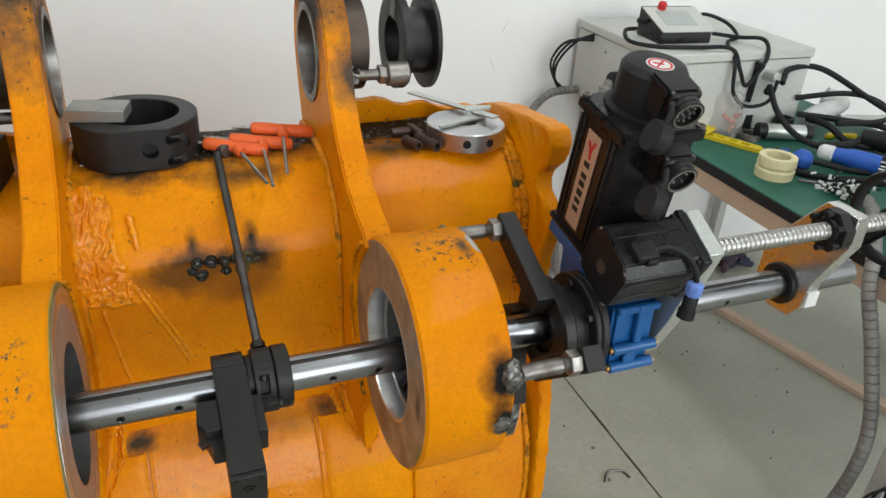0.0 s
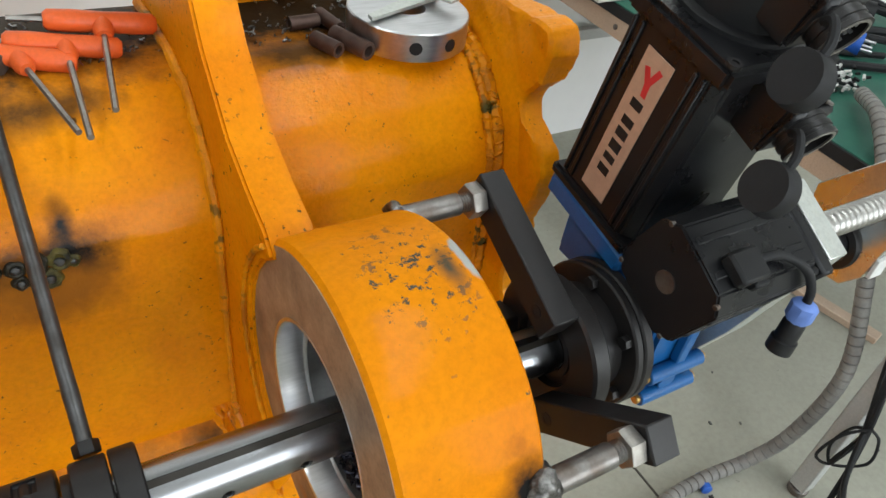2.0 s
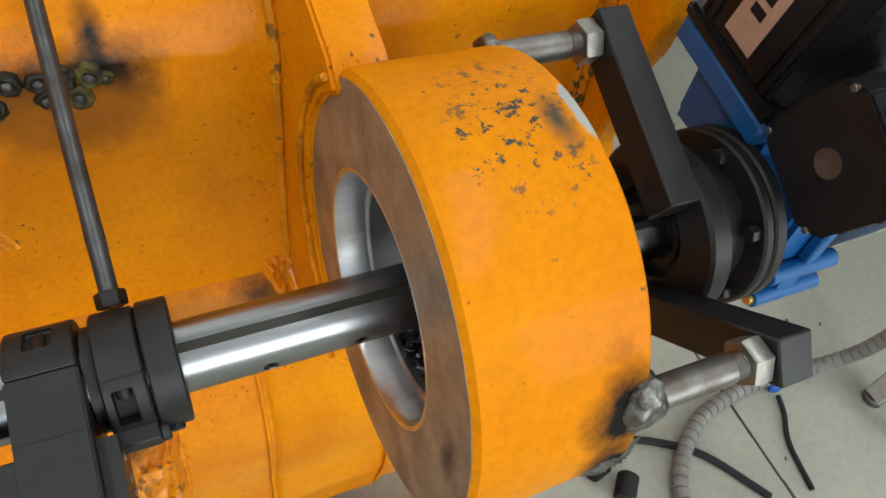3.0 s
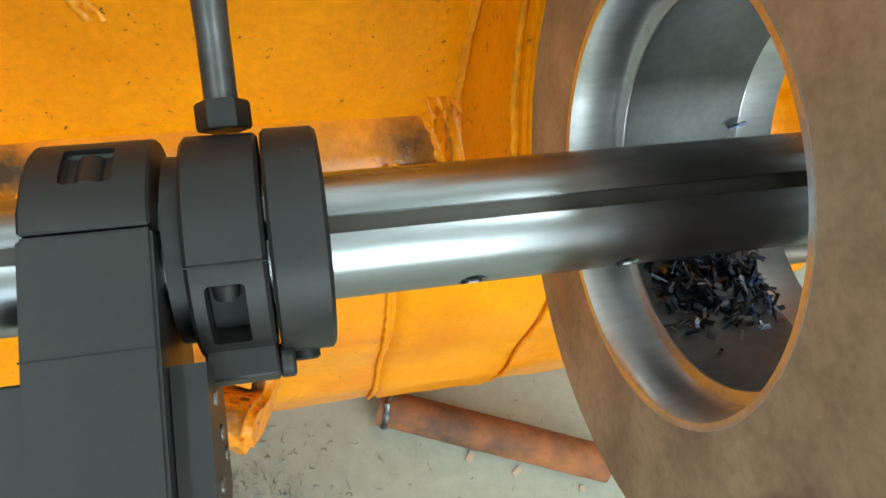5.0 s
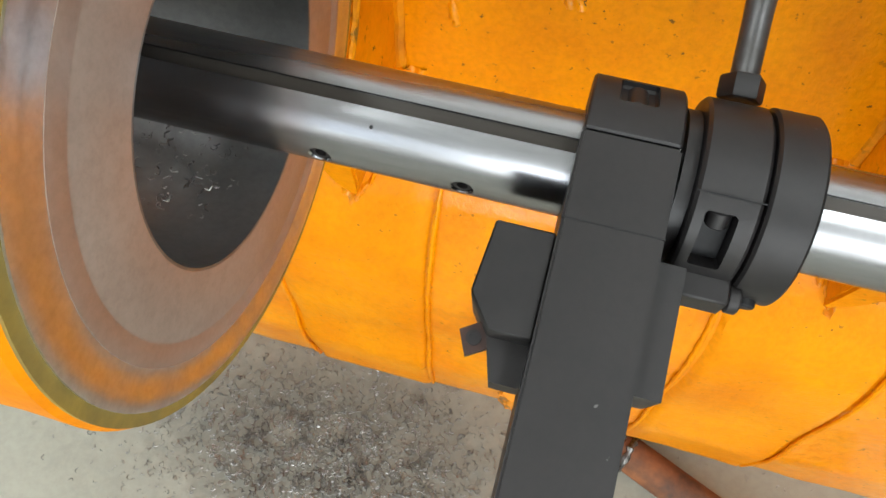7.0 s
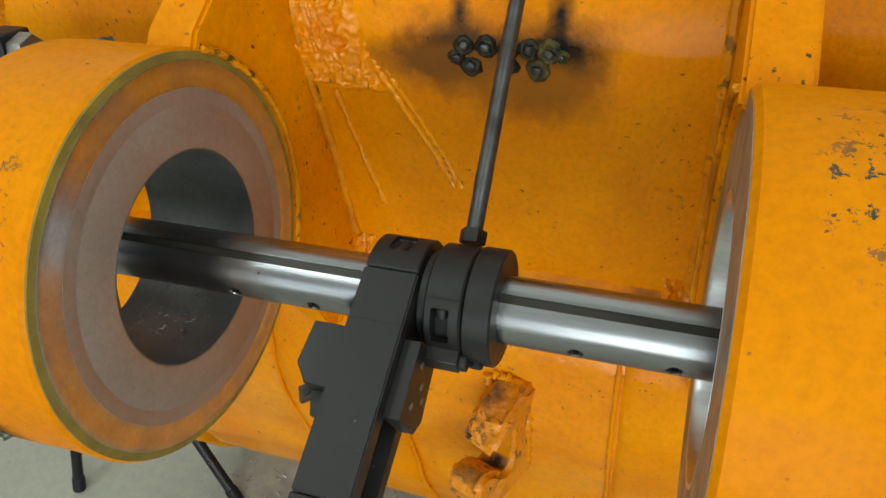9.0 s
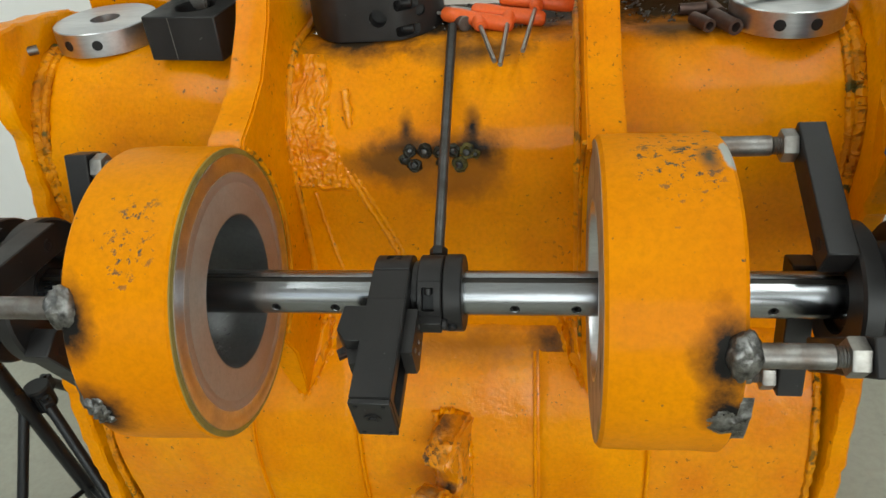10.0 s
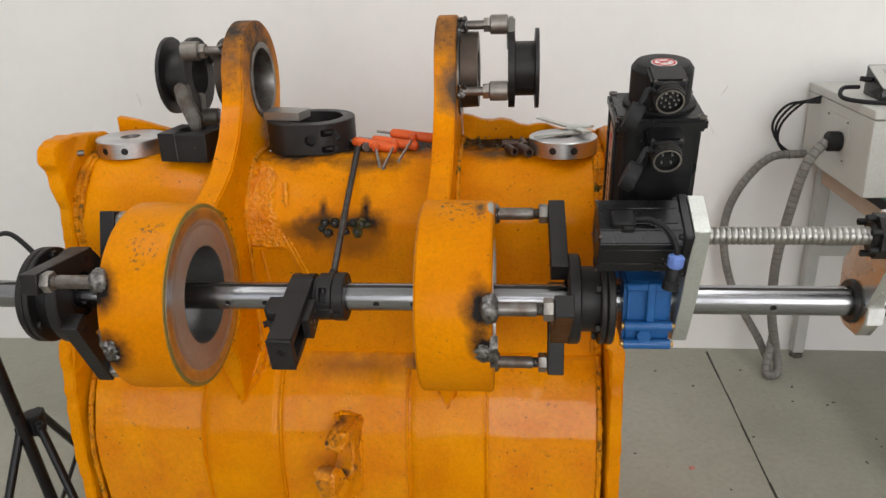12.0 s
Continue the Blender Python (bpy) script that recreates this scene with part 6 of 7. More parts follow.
solo("sensor_cable", bm, rubber, (-0.75, 0.12, 0.8), "thin black cable hanging from the machine to the tripod", "cable")

# ---- bench with clutter ----
TZ = 0.80
TBX0, TBX1, TBY0, TBY1 = 1.37, 2.16, -0.06, 1.51
bench = thing("workbench", ((TBX0 + TBX1) / 2, (TBY0 + TBY1) / 2, 0), "steel workbench with a green rubber top and pale frame", "workbench")
bm = fresh()
rbox(bm, ((TBX0 + TBX1) / 2, (TBY0 + TBY1) / 2, TZ - 0.0015), (TBX1 - TBX0, TBY1 - TBY0, 0.003), 0.001)
part("mat", bm, green_mat, bench, "green rubber mat")
bm = fresh()
rbox(bm, ((TBX0 + TBX1) / 2, (TBY0 + TBY1) / 2, TZ - 0.0185), (TBX1 - TBX0 + 0.004, TBY1 - TBY0 + 0.004, 0.031), 0.002)
part("tabletop", bm, rubber, bench, "black-edged tabletop")
for x in (TBX0 + 0.02, TBX1 - 0.02):
    bm = fresh()
    rbox(bm, (x, (TBY0 + TBY1) / 2, TZ - 0.0615), (0.03, TBY1 - TBY0 - 0.01, 0.055), 0.002)
    part("apron", bm, beige_rail, bench, "pinkish beige apron rail")
    for y in (TBY0 + 0.04, TBY1 - 0.03):
        bm = fresh()
        rbox(bm, (x, y, (TZ - 0.034) / 2 + 0.012), (0.042, 0.042, TZ - 0.058), 0.003)
        lg = part("leg", bm, leg_paint, bench, "square pale grey leg")
        bm = fresh()
        rod(bm, (x, y, 0), (x, y, 0.02), 0.024, 18, 0.003)
        part("foot", bm, stud_steel, lg, "round levelling foot")
for y, zz in ((TBY1 - 0.03, 0.45), (TBY1 - 0.03, 0.72), (TBY0 + 0.04, 0.72)):
    bm = fresh()
    rbox(bm, ((TBX0 + TBX1) / 2, y, zz), (TBX1 - TBX0 - 0.08, 0.03, 0.04), 0.002)
    part("cross_rail", bm, leg_paint, bench)
bm = fresh()
revolve(bm, [(0, 0.008), (0.002, 0.008), (0.003, 0.005)], (TBX0 + 0.005, 0.98, TZ - 0.06), rot=toward((-1, 0, 0)), seg=14)
part("apron_bolt", bm, stud_steel, bench)

# control cabinet
CX0, CX1, CY0, CY1, CZ = 1.31, 1.89, 1.0, 1.505, 1.06
cab = thing("control_cabinet", ((CX0 + CX1) / 2, (CY0 + CY1) / 2, TZ), "pale grey enamelled control cabinet on the bench", "control cabinet")
bm = fresh()
rbox(bm, ((CX0 + CX1) / 2, (CY0 + CY1) / 2, (TZ + CZ - 0.03) / 2), (CX1 - CX0, CY1 - CY0, CZ - 0.03 - TZ), 0.003)
part("body", bm, cream, cab)
bm = fresh()
rbox(bm, ((CX0 + CX1) / 2, (CY0 + CY1) / 2, CZ - 0.013), (CX1 - CX0 + 0.008, CY1 - CY0 + 0.008, 0.028), 0.003)
part("lid", bm, cream, cab, "overhanging lid")
bm = fresh()
rbox(bm, (CX0 - 0.001, 1.24, 0.93), (0.003, 0.17, 0.14), 0.001)
gp = part("gland_plate", bm, cream, cab, "screwed gland plate")
for dy in (-0.075, 0.075):
    for dz in (-0.06, 0.06):
        bm = fresh()
        rod(bm, (CX0 - 0.002, 1.24 + dy, 0.93 + dz), (CX0 - 0.005, 1.24 + dy, 0.93 + dz), 0.004, 8)
        part("screw", bm, stud_steel, gp)
bm = fresh()
rod(bm, (CX0 - 0.002, 1.20, 0.925), (CX0 - 0.045, 1.20, 0.925), 0.032, 10, 0.004)
part("gland", bm, black_plastic, cab, "black cable gland")
bm = fresh()
rbox(bm, (1.66, CY0 - 0.01, 0.965), (0.012, 0.02, 0.13), 0.002, (0, 4, 0))
rbox(bm, (1.66, CY0 - 0.02, 1.02), (0.02, 0.03, 0.02), 0.003)
part("door_handle", bm, black_plastic, cab, "black door handle")
bm = fresh()
rod(bm, (1.715, CY0, 0.985), (1.715, CY0 - 0.05, 0.985), 0.016, 18, 0.002)
part("front_plug", bm, aluminium, cab, "silver cable connector")
bm = fresh()
rod(bm, (1.735, CY0, 0.93), (1.735, CY0 - 0.012, 0.93), 0.014, 18, 0.002)
part("rubber_plug", bm, black_plastic, cab)
# pendant on the cabinet
pen = thing("control_pendant", (1.47, 1.19, CZ), "hand pendant with a grey screen lying on the cabinet", "control pendant")
PM = pose(1.47, 1.19, CZ + 0.001, 0, 0, -4)


def pen_part(name, build, mat, label=""):
    bm = fresh()
    build(bm)
    bmesh.ops.transform(bm, matrix=PM, verts=bm.verts[:])
    part(name, bm, mat, pen, label)


def wedge(bm):
    plate(bm, [(-0.07, 0), (0.07, 0), (0.07, 0.090), (-0.07, 0.044)], "x", -0.095, 0.095)
    bmesh.ops.bevel(bm, geom=bm.edges[:], offset=0.003, segments=1, affect="EDGES")


pen_part("case", wedge, black_paint, "black wedge-shaped case")
TILT = Matrix.Translation((0, 0, 0.0165)) @ Matrix.Rotation(math.atan2(0.046, 0.14), 4, "X")
PM = PM @ TILT
pen_part("face", lambda bm: rbox(bm, (0, 0, 0.0505), (0.194, 0.150, 0.004), 0.001), cream, "pale face plate")
pen_part("screen", lambda bm: rbox(bm, (-0.008, 0.004, 0.053), (0.115, 0.085, 0.002), 0.0005), surface("grey_screen", (0.42, 0.44, 0.42), (0.4, 0.42, 0.4), 0.25), "grey screen")
pen_part("red_button", lambda bm: rod(bm, (-0.035, 0.062, 0.05), (-0.035, 0.062, 0.075), 0.014, 20, 0.004), red_sticker, "red stop button")
pen_part("gland", lambda bm: rod(bm, (-0.095, 0.03, 0.025), (-0.125, 0.035, 0.028), 0.008, 12), rubber)


def cable(name, pts, r, label, mat=None, n=8):
    bm = fresh()
    tube(bm, smooth_line(pts, n), r, 8)
    solo(name, bm, mat or rubber, pts[0], label, "cable", "loose cables")


cable("pendant_cable", [(1.345, 1.22, CZ + 0.03), (1.29, 1.20, CZ + 0.03), (1.27, 1.14, CZ + 0.012), (1.33, 1.08, CZ + 0.008), (1.45, 1.04, CZ + 0.01), (1.55, 1.0, CZ + 0.012), (1.58, 0.975, CZ - 0.05), (1.62, 0.975, CZ - 0.10), (1.68, 0.98, CZ - 0.02), (1.69, 1.02, CZ + 0.03), (1.66, 1.10, CZ + 0.02), (1.60, 1.16, CZ + 0.02)], 0.0065, "black pendant cable looped over the cabinet's edge")
cable("pendant_lead", [(1.57, 1.22, CZ + 0.03), (1.63, 1.26, CZ + 0.06), (1.70, 1.22, CZ + 0.04), (1.69, 1.14, CZ + 0.012), (1.60, 1.08, CZ + 0.01), (1.56, 0.985, CZ - 0.02), (1.57, 0.97, CZ - 0.12), (1.63, 0.965, CZ - 0.165), (1.70, 0.95, CZ - 0.15), (1.715, 0.945, CZ - 0.08)], 0.006, "black lead from pendant to cabinet")
for k in range(3):
    cable("coiled_wire", [(CX0, 1.40, 1.03 - 0.01 * k), (CX0 - 0.05 - 0.02 * k, 1.43, 1.0), (CX0 - 0.10 - 0.015 * k, 1.45, 0.93), (CX0 - 0.10, 1.46, 0.86), (CX0 - 0.05, 1.47, 0.80 + 0.01 * k)], 0.0045, "thin black wire hanging at the cabinet's back")
bm = fresh()
hose(bm, [(CX0 - 0.045, 1.20, 0.925), (CX0 - 0.10, 1.18, 0.86), (CX0 - 0.12, 1.2, 0.72), (CX0 - 0.13, 1.24, 0.5), (CX0 - 0.10, 1.30, 0.28), (CX0 - 0.05, 1.34, 0.10), (CX0 - 0.04, 1.32, 0.022), (CX0 - 0.09, 1.30, 0.03), (CX0 - 0.06, 1.36, 0.16)], 0.016, 0.022)
solo("corrugated_hose", bm, hose_grey, (CX0 - 0.05, 1.33, 0), "grey spiral-wrapped hose looping down to the floor", "hose", "hoses")
bm = fresh()
hose(bm, [(CX0 + 0.0, 1.46, 0.82), (CX0 - 0.13, 1.46, 0.80), (CX0 - 0.23, 1.46, 0.66), (CX0 - 0.25, 1.46, 0.5), (CX0 - 0.20, 1.44, 0.3), (CX0 - 0.10, 1.40, 0.12), (CX0 - 0.06, 1.36, 0.03)], 0.0145, 0.02)
solo("corrugated_hose", bm, hose_grey, (CX0 - 0.1, 1.42, 0), "grey spiral-wrapped hose along the white wall", "hose", "hoses")
bm = fresh()
hose(bm, [(1.56, 0.40, 0.83), (1.46, 0.30, 0.85), (1.37, 0.20, 0.81), (1.345, 0.165, 0.74), (1.35, 0.10, 0.59), (1.35, 0.035, 0.39), (1.345, 0.05, 0.16), (1.29, 0.08, 0.05), (1.18, 0.10, 0.02), (1.05, 0.095, 0.018), (0.93, 0.06, 0.018), (0.82, -0.05, 0.018), (0.80, -0.25, 0.018)], 0.0165, 0.022)
solo("corrugated_hose", bm, hose_grey, (1.2, 0.1, 0), "grey spiral-wrapped hose dropping from the bench across the floor", "hose", "hoses")

# bench clutter


def on(x, y, z=0.0):
    return (x, y, TZ + z)


bm = fresh()
revolve(bm, [(TZ, 0.034), (TZ, 0.052), (TZ + 0.024, 0.054), (TZ + 0.028, 0.049), (TZ + 0.034, 0.049), (TZ + 0.038, 0.054), (TZ + 0.062, 0.052), (TZ + 0.062, 0.034)], (1.49, 0.655, 0), "z", 40, True)
solo("nylon_bush", bm, nylon, on(1.49, 0.655), "grooved cream nylon bush standing on the green mat", "bush")
yp = thing("utility_cutter", on(1.535, 0.91), "yellow plastic cutter frame lying on the bench", "cutter")
bm = fresh()
holes = [[(-0.075 + 0.04 * k, -0.010), (-0.075 + 0.04 * k, 0.010), (-0.048 + 0.04 * k, 0.010), (-0.048 + 0.04 * k, -0.010)] for k in range(4)]
plate(bm, [(-0.11, -0.02), (0.10, -0.02), (0.115, 0.0), (0.10, 0.02), (-0.11, 0.02)], "z", 0.004, 0.016, holes)
bmesh.ops.transform(bm, matrix=pose(1.535, 0.91, TZ - 0.003, 0, 0, -62), verts=bm.verts[:])
part("frame", bm, yellow_plastic, yp)
bm = fresh()
rbox(bm, (1.505, 0.985, TZ + 0.02), (0.05, 0.075, 0.012), 0.004, (0, 0, -62))
part("grip", bm, yellow_plastic, yp)
clear = bpy.data.materials.new("clear_film")
clear.use_nodes = True
pb = clear.node_tree.nodes["Principled BSDF"]
pb.inputs["Base Color"].default_value, pb.inputs["Roughness"].default_value, pb.inputs["Transmission Weight"].default_value, pb.inputs["IOR"].default_value = (0.92, 0.9, 0.88, 1), 0.25, 0.85, 1.1
bag = thing("plastic_bag", on(1.585, 1.0), "crumpled clear bag with small red parts", "bag")
bm = fresh()
revolve(bm, [(TZ + 0.004, 0.055), (TZ + 0.03, 0.06), (TZ + 0.08, 0.045), (TZ + 0.12, 0.05), (TZ + 0.135, 0.03)], (1.585, 1.0, 0), "z", 18)
bmesh.ops.subdivide_edges(bm, edges=bm.edges[:], cuts=1)
roughen(bm, 0.016, 28)
part("film", bm, clear, bag, "clear crumpled film")
for k in range(5):
    bm = fresh()
    rbox(bm, (1.60 + rng.uniform(-0.02, 0.02), 0.98 + rng.uniform(-0.02, 0.02), TZ + 0.018 + 0.012 * k), (0.03, 0.018, 0.012), 0.003, (rng.uniform(0, 40), 0, rng.uniform(0, 90)))
    part("small_part", bm, surface("salmon_part", (0.55, 0.2, 0.13), (0.5, 0.25, 0.18), 0.5), bag, "salmon-red small part")
so = thing("wall_socket", on(1.99, 1.16), "grey socket with a blue hinged cover", "socket")
bm = fresh()
rbox(bm, (1.98, 1.17, TZ + 0.065), (0.09, 0.09, 0.13), 0.006, (0, 0, -20), 2)
part("case", bm, cream, so)
bm = fresh()
revolve(bm, [(0, 0.036), (0.018, 0.038), (0.024, 0.033)], (1.955, 1.115, TZ + 0.07), rot=toward((-0.35, -1, 0)), seg=26)
part("cover", bm, blue_plastic, so, "round blue cover")
bm = fresh()
tube(bm, smooth_line([on(2.02, 1.02, 0.09), on(2.06, 0.98, 0.07), on(1.95, 0.97, 0.045), on(1.9, 0.96, 0.03)], 6), 0.03, 12)
solo("white_roll", bm, white_plastic, on(1.97, 0.98), "white wrapped cable sleeve on the bench", "sleeve")
sp2 = thing("spindle", on(1.73, 0.89), "bright steel spindle with a black collar", "spindle")
bm = fresh()
rod(bm, on(1.68, 0.91, 0.028), on(1.80, 0.865, 0.028), 0.024, 24, 0.002)
part("sleeve", bm, aluminium, sp2, "bright sleeve")
bm = fresh()
rod(bm, on(1.655, 0.92, 0.028), on(1.682, 0.909, 0.028), 0.026, 24, 0.002)
part("collar", bm, black_steel, sp2)
bm = fresh()
rod(bm, on(1.80, 0.865, 0.028), on(1.82, 0.857, 0.028), 0.026, 24, 0.002)
part("collar", bm, black_steel, sp2)
for x, y, r, h, lab in ((1.81, 0.965, 0.032, 0.045, "black rubber sleeve standing on the bench"), (1.69, 1.03, 0.036, 0.05, "black ring behind the clear bag"), (1.64, 0.93, 0.04, 0.018, "grey washer ring lying on the bench")):
    bm = fresh()
    revolve(bm, [(TZ, r * 0.62), (TZ, r), (TZ + h, r * 0.94), (TZ + h, r * 0.62)], (x, y, 0), "z", 28, True)
    solo("sleeve_ring", bm, rubber if h > 0.03 else stud_steel, on(x, y), lab, "ring", "rings on the bench")
bp_ = thing("mains_plug", on(1.75, 0.62), "blue industrial plug with a white gland", "plug")
bm = fresh()
a, b = Vector(on(1.735, 0.68, 0.032)), Vector(on(1.80, 0.575, 0.032))
d = b - a
revolve(bm, [(0, 0.022), (0.03, 0.024), (0.05, 0.030), (d.length - 0.02, 0.030), (d.length, 0.028)], a, rot=toward(d), seg=24)
part("body", bm, blue_plastic, bp_, "blue plug body")
bm = fresh()
revolve(bm, [(-0.045, 0.014), (-0.035, 0.024), (-0.005, 0.025), (0, 0.02)], a, rot=toward(d), seg=12)
part("gland", bm, white_plastic, bp_, "white gland")
for k in range(3):
    bm = fresh()
    o = Vector((0, 0, 0.012)) if k == 0 else (Vector((0.012, 0.008, -0.006)) if k == 1 else Vector((-0.012, -0.008, -0.006)))
    rod(bm, b + o, b + o + d.normalized() * 0.028, 0.004, 10)
    part("pin", bm, bright_steel, bp_, "plug pin")
bm = fresh()
revolve(bm, [(-0.03, 0.008), (-0.02, 0.024), (0.0, 0.032), (0.02, 0.026), (0.03, 0.012)], on(1.60, 0.672, 0.032), rot=toward((0.6, -0.5, 0.1)), seg=22)
solo("blue_cap", bm, blue_plastic, on(1.60, 0.672), "round blue cap on a cable's end", "cap")
bm = fresh()
revolve(bm, [(0, 0.018), (0, 0.034), (0.03, 0.036), (0.05, 0.030), (0.10, 0.026), (0.10, 0.016)], on(2.0, 0.69, 0.038), rot=toward((-0.5, 0.6, 0)), seg=24, closed=True)
solo("black_socket", bm, black_plastic, on(1.98, 0.71), "black round coupling lying on the bench", "coupling")
bm = fresh()
revolve(bm, [(0, 0.012), (0.02, 0.02), (0.12, 0.02), (0.14, 0.022), (0.17, 0.022)], on(2.02, 0.93, 0.03), rot=toward((0.8, -0.35, 0.05)), seg=20)
solo("white_connector", bm, white_plastic, on(2.08, 0.9), "white tubular connector on a cable", "connector")
# heap of small screws in a net
gl = thing("screw_heap", on(1.59, 0.495), "black and white heap of small screws by a pen", "screws")
for k in range(150):
    bm = fresh()
    p = Vector(on(1.59 + rng.gauss(0, 0.027), 0.495 + rng.gauss(0, 0.026), 0.004 + rng.random() * 0.026))
    dd = Vector((rng.uniform(-1, 1), rng.uniform(-1, 1), rng.uniform(-0.2, 0.6))).normalized()
    rod(bm, p, p + dd * 0.014, 0.0038, 7)
    part("screw", bm, white_plastic if k % 2 else black_plastic, gl)
bm = fresh()
rod(bm, on(1.53, 0.60, 0.006), on(1.59, 0.55, 0.008), 0.004, 8)
solo("scriber", bm, stud_steel, on(1.56, 0.575), "thin steel scriber on the green mat", "scriber")
for k in range(5):
    bm = fresh()
    p = on(1.62 + rng.uniform(-0.05, 0.05), 0.80 + rng.uniform(-0.03, 0.03), 0.005)
    rbox(bm, p, (0.03, 0.012, 0.008), 0.002, (0, 0, rng.uniform(0, 180)))
    solo("small_fitting", bm, black_plastic if k % 2 else blue_plastic, (p[0], p[1], TZ), "small plastic fitting on the green mat", "fitting", "small fittings")
LOOPS = (
    ([on(1.735, 0.945, 0.17), on(1.80, 0.99, 0.20), on(1.95, 1.0, 0.19), on(2.05, 0.86, 0.12), on(2.12, 0.70, 0.06), on(2.14, 0.5, 0.03)], 0.0095),
    ([on(1.70, 0.96, 0.16), on(1.68, 0.88, 0.10), on(1.70, 0.80, 0.05), on(1.76, 0.72, 0.03), on(1.90, 0.62, 0.02), on(2.02, 0.52, 0.02)], 0.0095),
    ([on(1.84, 0.95, 0.06), on(1.95, 0.86, 0.06), on(2.06, 0.80, 0.05), on(2.13, 0.66, 0.03)], 0.010),
    ([on(1.86, 0.99, 0.10), on(1.98, 0.92, 0.13), on(2.10, 0.90, 0.11), on(2.13, 0.84, 0.08), on(2.04, 0.80, 0.07), on(1.90, 0.84, 0.06)], 0.009),
    ([on(1.78, 0.78, 0.02), on(1.86, 0.74, 0.03), on(1.98, 0.78, 0.03), on(2.08, 0.74, 0.03), on(2.14, 0.6, 0.02)], 0.011),
    ([on(1.56, 0.66, 0.01), on(1.60, 0.59, 0.012), on(1.70, 0.54, 0.012), on(1.82, 0.48, 0.012), on(1.95, 0.46, 0.012)], 0.010),
    ([on(1.87, 0.60, 0.012), on(1.92, 0.66, 0.014), on(2.0, 0.64, 0.014), on(2.05, 0.56, 0.014), on(2.0, 0.47, 0.014)], 0.012),
    ([on(1.60, 0.70, 0.03), on(1.66, 0.66, 0.02), on(1.74, 0.60, 0.012), on(1.86, 0.54, 0.012)], 0.008),
    ([on(1.87, 0.93, 0.05), on(1.88, 0.85, 0.05), on(1.90, 0.78, 0.02), on(1.96, 0.73, 0.014)], 0.011),
)
for pts, r in LOOPS:
    cable("bench_cable", pts, r, "thick black cable tangled on the green bench")
for k, (x, y, a) in enumerate(((1.93, 0.87, 20), (1.98, 0.85, -15))):
    bm = fresh()
    rbox(bm, on(x, y, 0.008), (0.06, 0.02, 0.014), 0.003, (0, 0, a))
    solo("yellow_clip", bm, yellow_plastic, on(x, y), "yellow plastic clip under the cables", "clip", "yellow clips")
# instrument case
IC = pose(1.63, 0.185, TZ, 0, 0, 9)
ins_ = thing("instrument_case", (1.63, 0.185, TZ), "beige instrument case with a black front handle", "instrument case")


def case_part(name, build, mat, label=""):
    bm = fresh()
    build(bm)
    bmesh.ops.transform(bm, matrix=IC, verts=bm.verts[:])
    part(name, bm, mat, ins_, label)


case_part("case", lambda bm: rbox(bm, (0, 0, 0.105), (0.25, 0.25, 0.17), 0.006, seg=2), beige)
case_part("lid", lambda bm: rbox(bm, (0, 0, 0.193), (0.256, 0.256, 0.008), 0.003), cream, "pale lid")
case_part("front_panel", lambda bm: rbox(bm, (-0.130, -0.015, 0.120), (0.014, 0.15, 0.085), 0.006, seg=2), black_plastic, "black front panel")
case_part("lid_pad", lambda bm: rbox(bm, (0.0, -0.04, 0.199), (0.12, 0.11, 0.004), 0.001), black_plastic, "dark pad on the lid")
for dx, dy in ((-0.10, -0.10), (-0.10, 0.10), (0.10, 0.10), (0.10, -0.10)):
    case_part("foot", lambda bm: rod(bm, (dx, dy, 0), (dx, dy, 0.022), 0.012, 12), rubber)
for dy in (-0.105, 0.105):
    for dz in (0.04, 0.17):
        case_part("screw", lambda bm: rod(bm, (-0.128, dy, dz), (-0.124, dy, dz), 0.005, 10), stud_steel)
# cable bundle hanging at the near leg
for k in range(3):
    cable("hanging_cable", [on(1.44 - 0.02 * k, 0.05, 0.008 + 0.006 * k), (1.352, 0.025 + 0.014 * k, 0.77), (1.35, 0.013 + 0.006 * k, 0.70), (1.348 - 0.004 * k, -0.03 + 0.006 * k, 0.5), (1.346, -0.065 + 0.004 * k, 0.34), (1.35 - 0.02 * k, -0.085 - 0.01 * k, 0.2), (1.36 + 0.02 * k, -0.10 - 0.02 * k, 0.05), (1.38 + 0.03 * k, -0.14 - 0.03 * k, 0.008)], 0.0065, "black cable hanging in a bundle at the bench leg")
for k in range(4):
    c = Vector((1.34, -0.07, 0.34))
    a = radians(150 + 50 * k)
    cable("tied_loop", [c, c + Vector((-0.05 * math.cos(a), -0.035 * math.sin(a), -0.05)), c + Vector((-0.065 * math.cos(a), -0.05 * math.sin(a), -0.13)), c + Vector((0.01, 0.02, -0.16)), c + Vector((0.0, 0.01, -0.07)), c], 0.0035, "thin black cable coil tied at the bench leg")
cable("plug_lead", [(1.165, 0.06, 0.015), (1.155, 0.02, 0.008), (1.12, -0.04, 0.007), (1.10, -0.14, 0.007)], 0.0055, "black lead on the floor")
bm = fresh()
rod(bm, (1.168, 0.072, 0.014), (1.182, 0.115, 0.014), 0.0135, 14, 0.002)
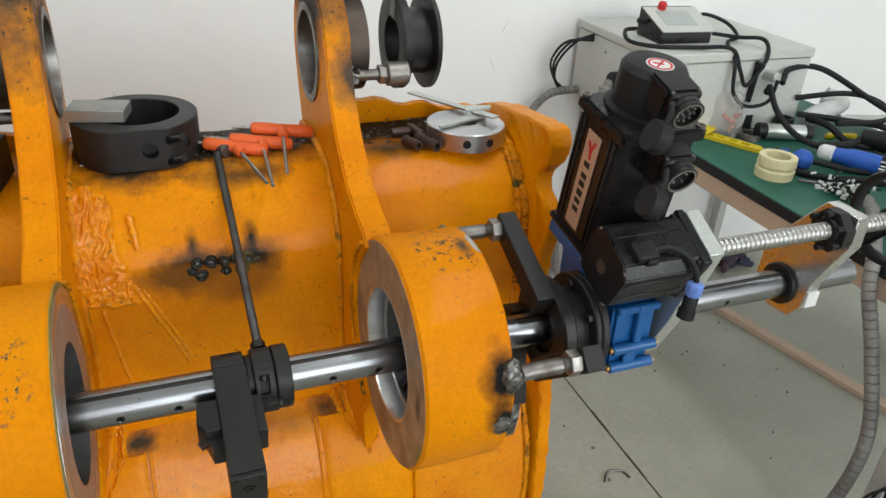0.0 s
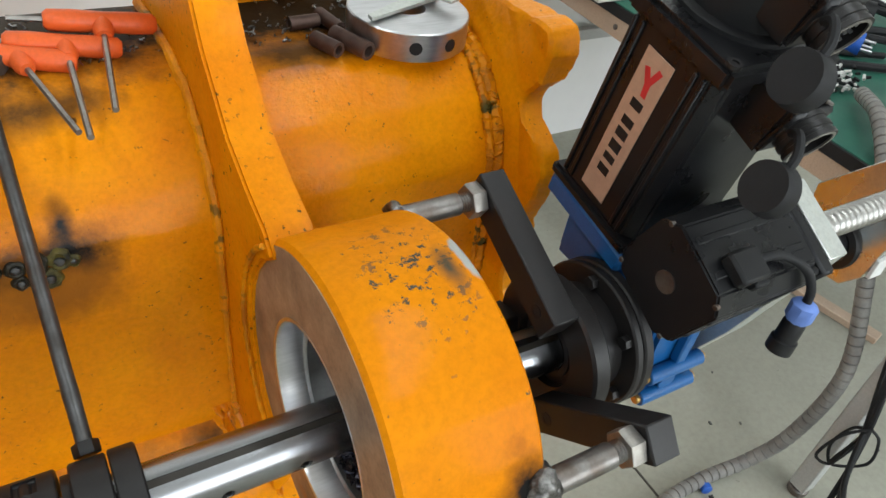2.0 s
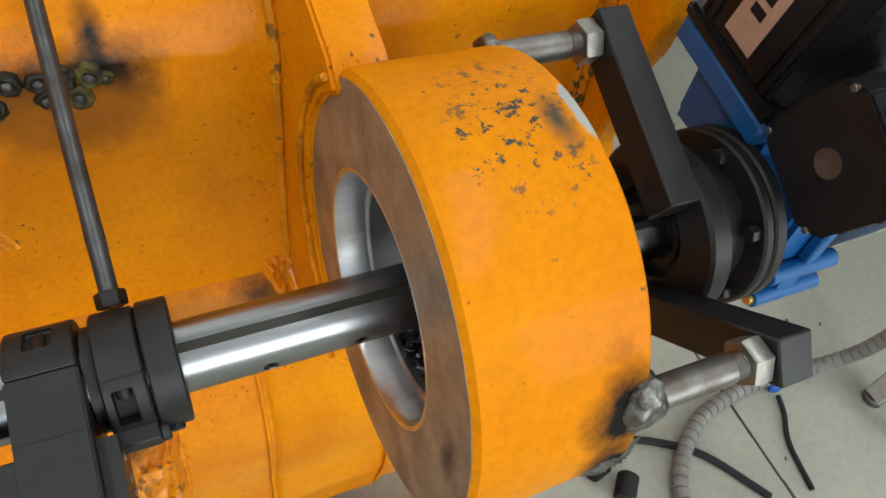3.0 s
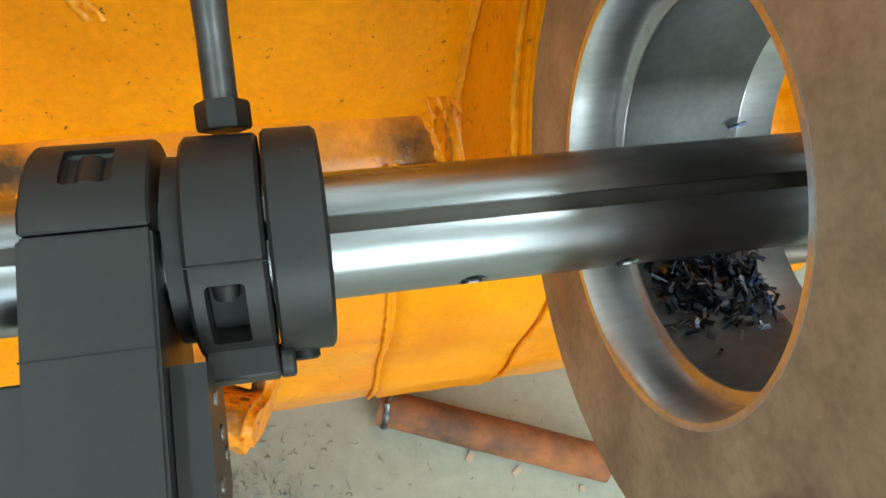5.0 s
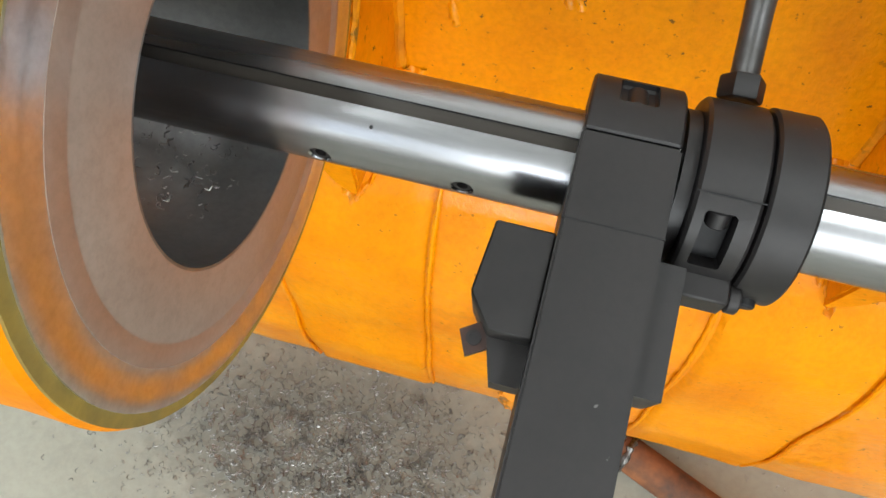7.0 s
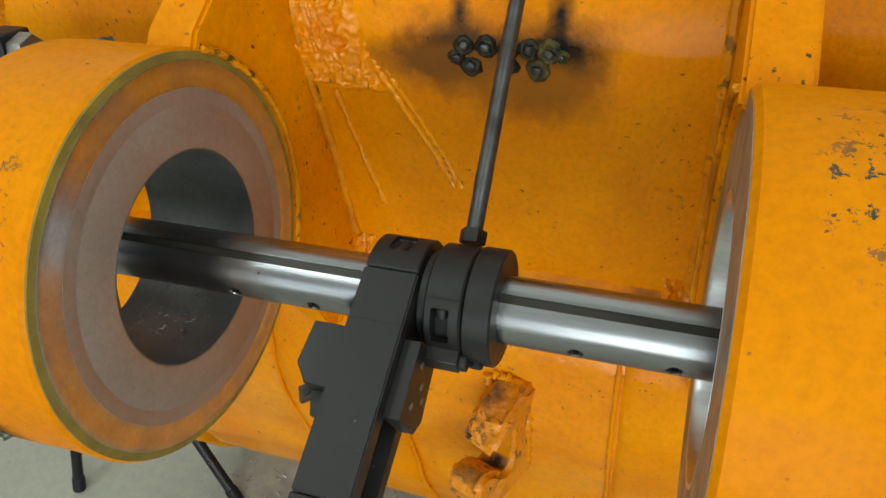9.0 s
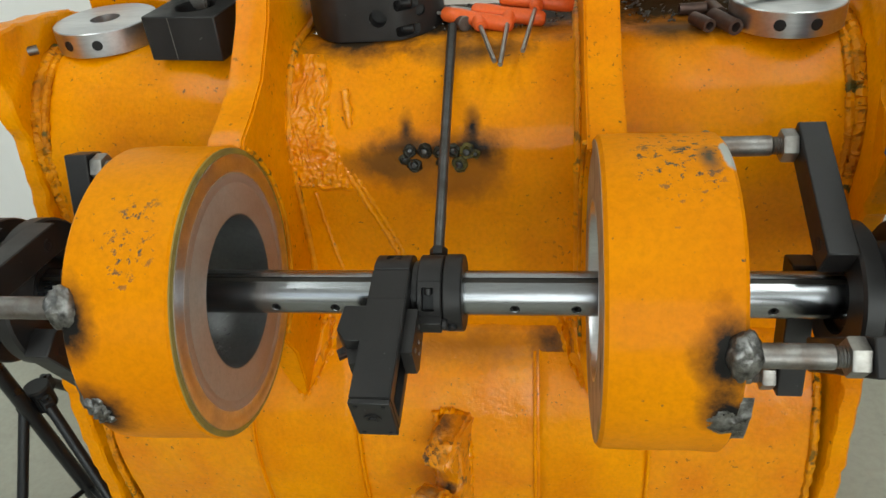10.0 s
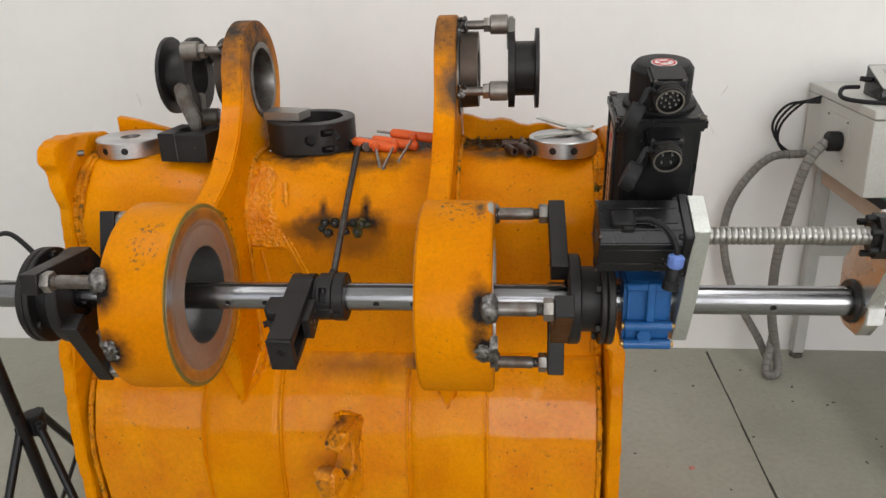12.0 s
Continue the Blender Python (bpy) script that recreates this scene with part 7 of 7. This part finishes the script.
solo("lead_plug", bm, blue_plastic, (1.175, 0.09, 0), "small blue cable plug on the floor", "plug")
cable("floor_lead", [(0.70, 0.06, 0.016), (0.76, 0.09, 0.012), (0.84, 0.06, 0.01), (0.92, 0.0, 0.01), (1.0, -0.12, 0.01)], 0.008, "thick black lead on the floor by the bucket")
for p, q in (((0.66, 0.05, 0.026), (0.70, 0.06, 0.022)), ((0.70, -0.02, 0.022), (0.735, 0.02, 0.022))):
    bm = fresh()
    rod(bm, p, q, 0.022, 18, 0.003)
    solo("cable_coupling", bm, black_plastic, (p[0], p[1], 0), "black cable coupling on the floor by the bucket", "coupling", "cable couplings")
# bright tube and glove under the bench
bm = fresh()
revolve(bm, [(0, 0.034), (0, 0.040), (0.5, 0.040), (0.5, 0.034)], (2.235, 0.555, 0.041), rot=toward((1, -0.03, 0)), seg=30, closed=True)
solo("steel_tube", bm, bar_steel, (2.48, 0.548, 0), "bright steel tube lying on the floor", "tube")
glv = surface("maroon_glove", (0.07, 0.03, 0.04), (0.03, 0.05, 0.09), 0.85, scale=14)
bm = fresh()
rbox(bm, (2.14, 1.36, 0.022), (0.11, 0.09, 0.04), 0.018, (0, 0, 20), 3)
for k in range(4):
    rod(bm, (2.18 + 0.008 * k, 1.33 + 0.02 * k, 0.028), (2.235 + 0.01 * k, 1.30 + 0.035 * k, 0.022), 0.013, 10, 0.006)
rod(bm, (2.10, 1.33, 0.024), (2.07, 1.29, 0.02), 0.014, 10, 0.006)
roughen(bm, 0.006, 30)
solo("work_glove", bm, glv, (2.15, 1.35, 0), "dark knitted work glove lying on the floor", "glove")

# made-up strip in place of a brownish shade and reflection line on the floor
bm = fresh()
ba, bb = Vector((1.82, 1.25, 0.012)), Vector((2.06, 0.22, 0.012))
rbox(bm, (ba + bb) / 2, (0.045, (bb - ba).length, 0.024), 0.003, (0, 0, math.degrees(math.atan2(bb.y - ba.y, bb.x - ba.x)) - 90))
solo("floor_shade_strip", bm, beige_rail, ((ba.x + bb.x) / 2, (ba.y + bb.y) / 2, 0), "pinkish beige strip along a line of shade and reflection on the floor", "batten")
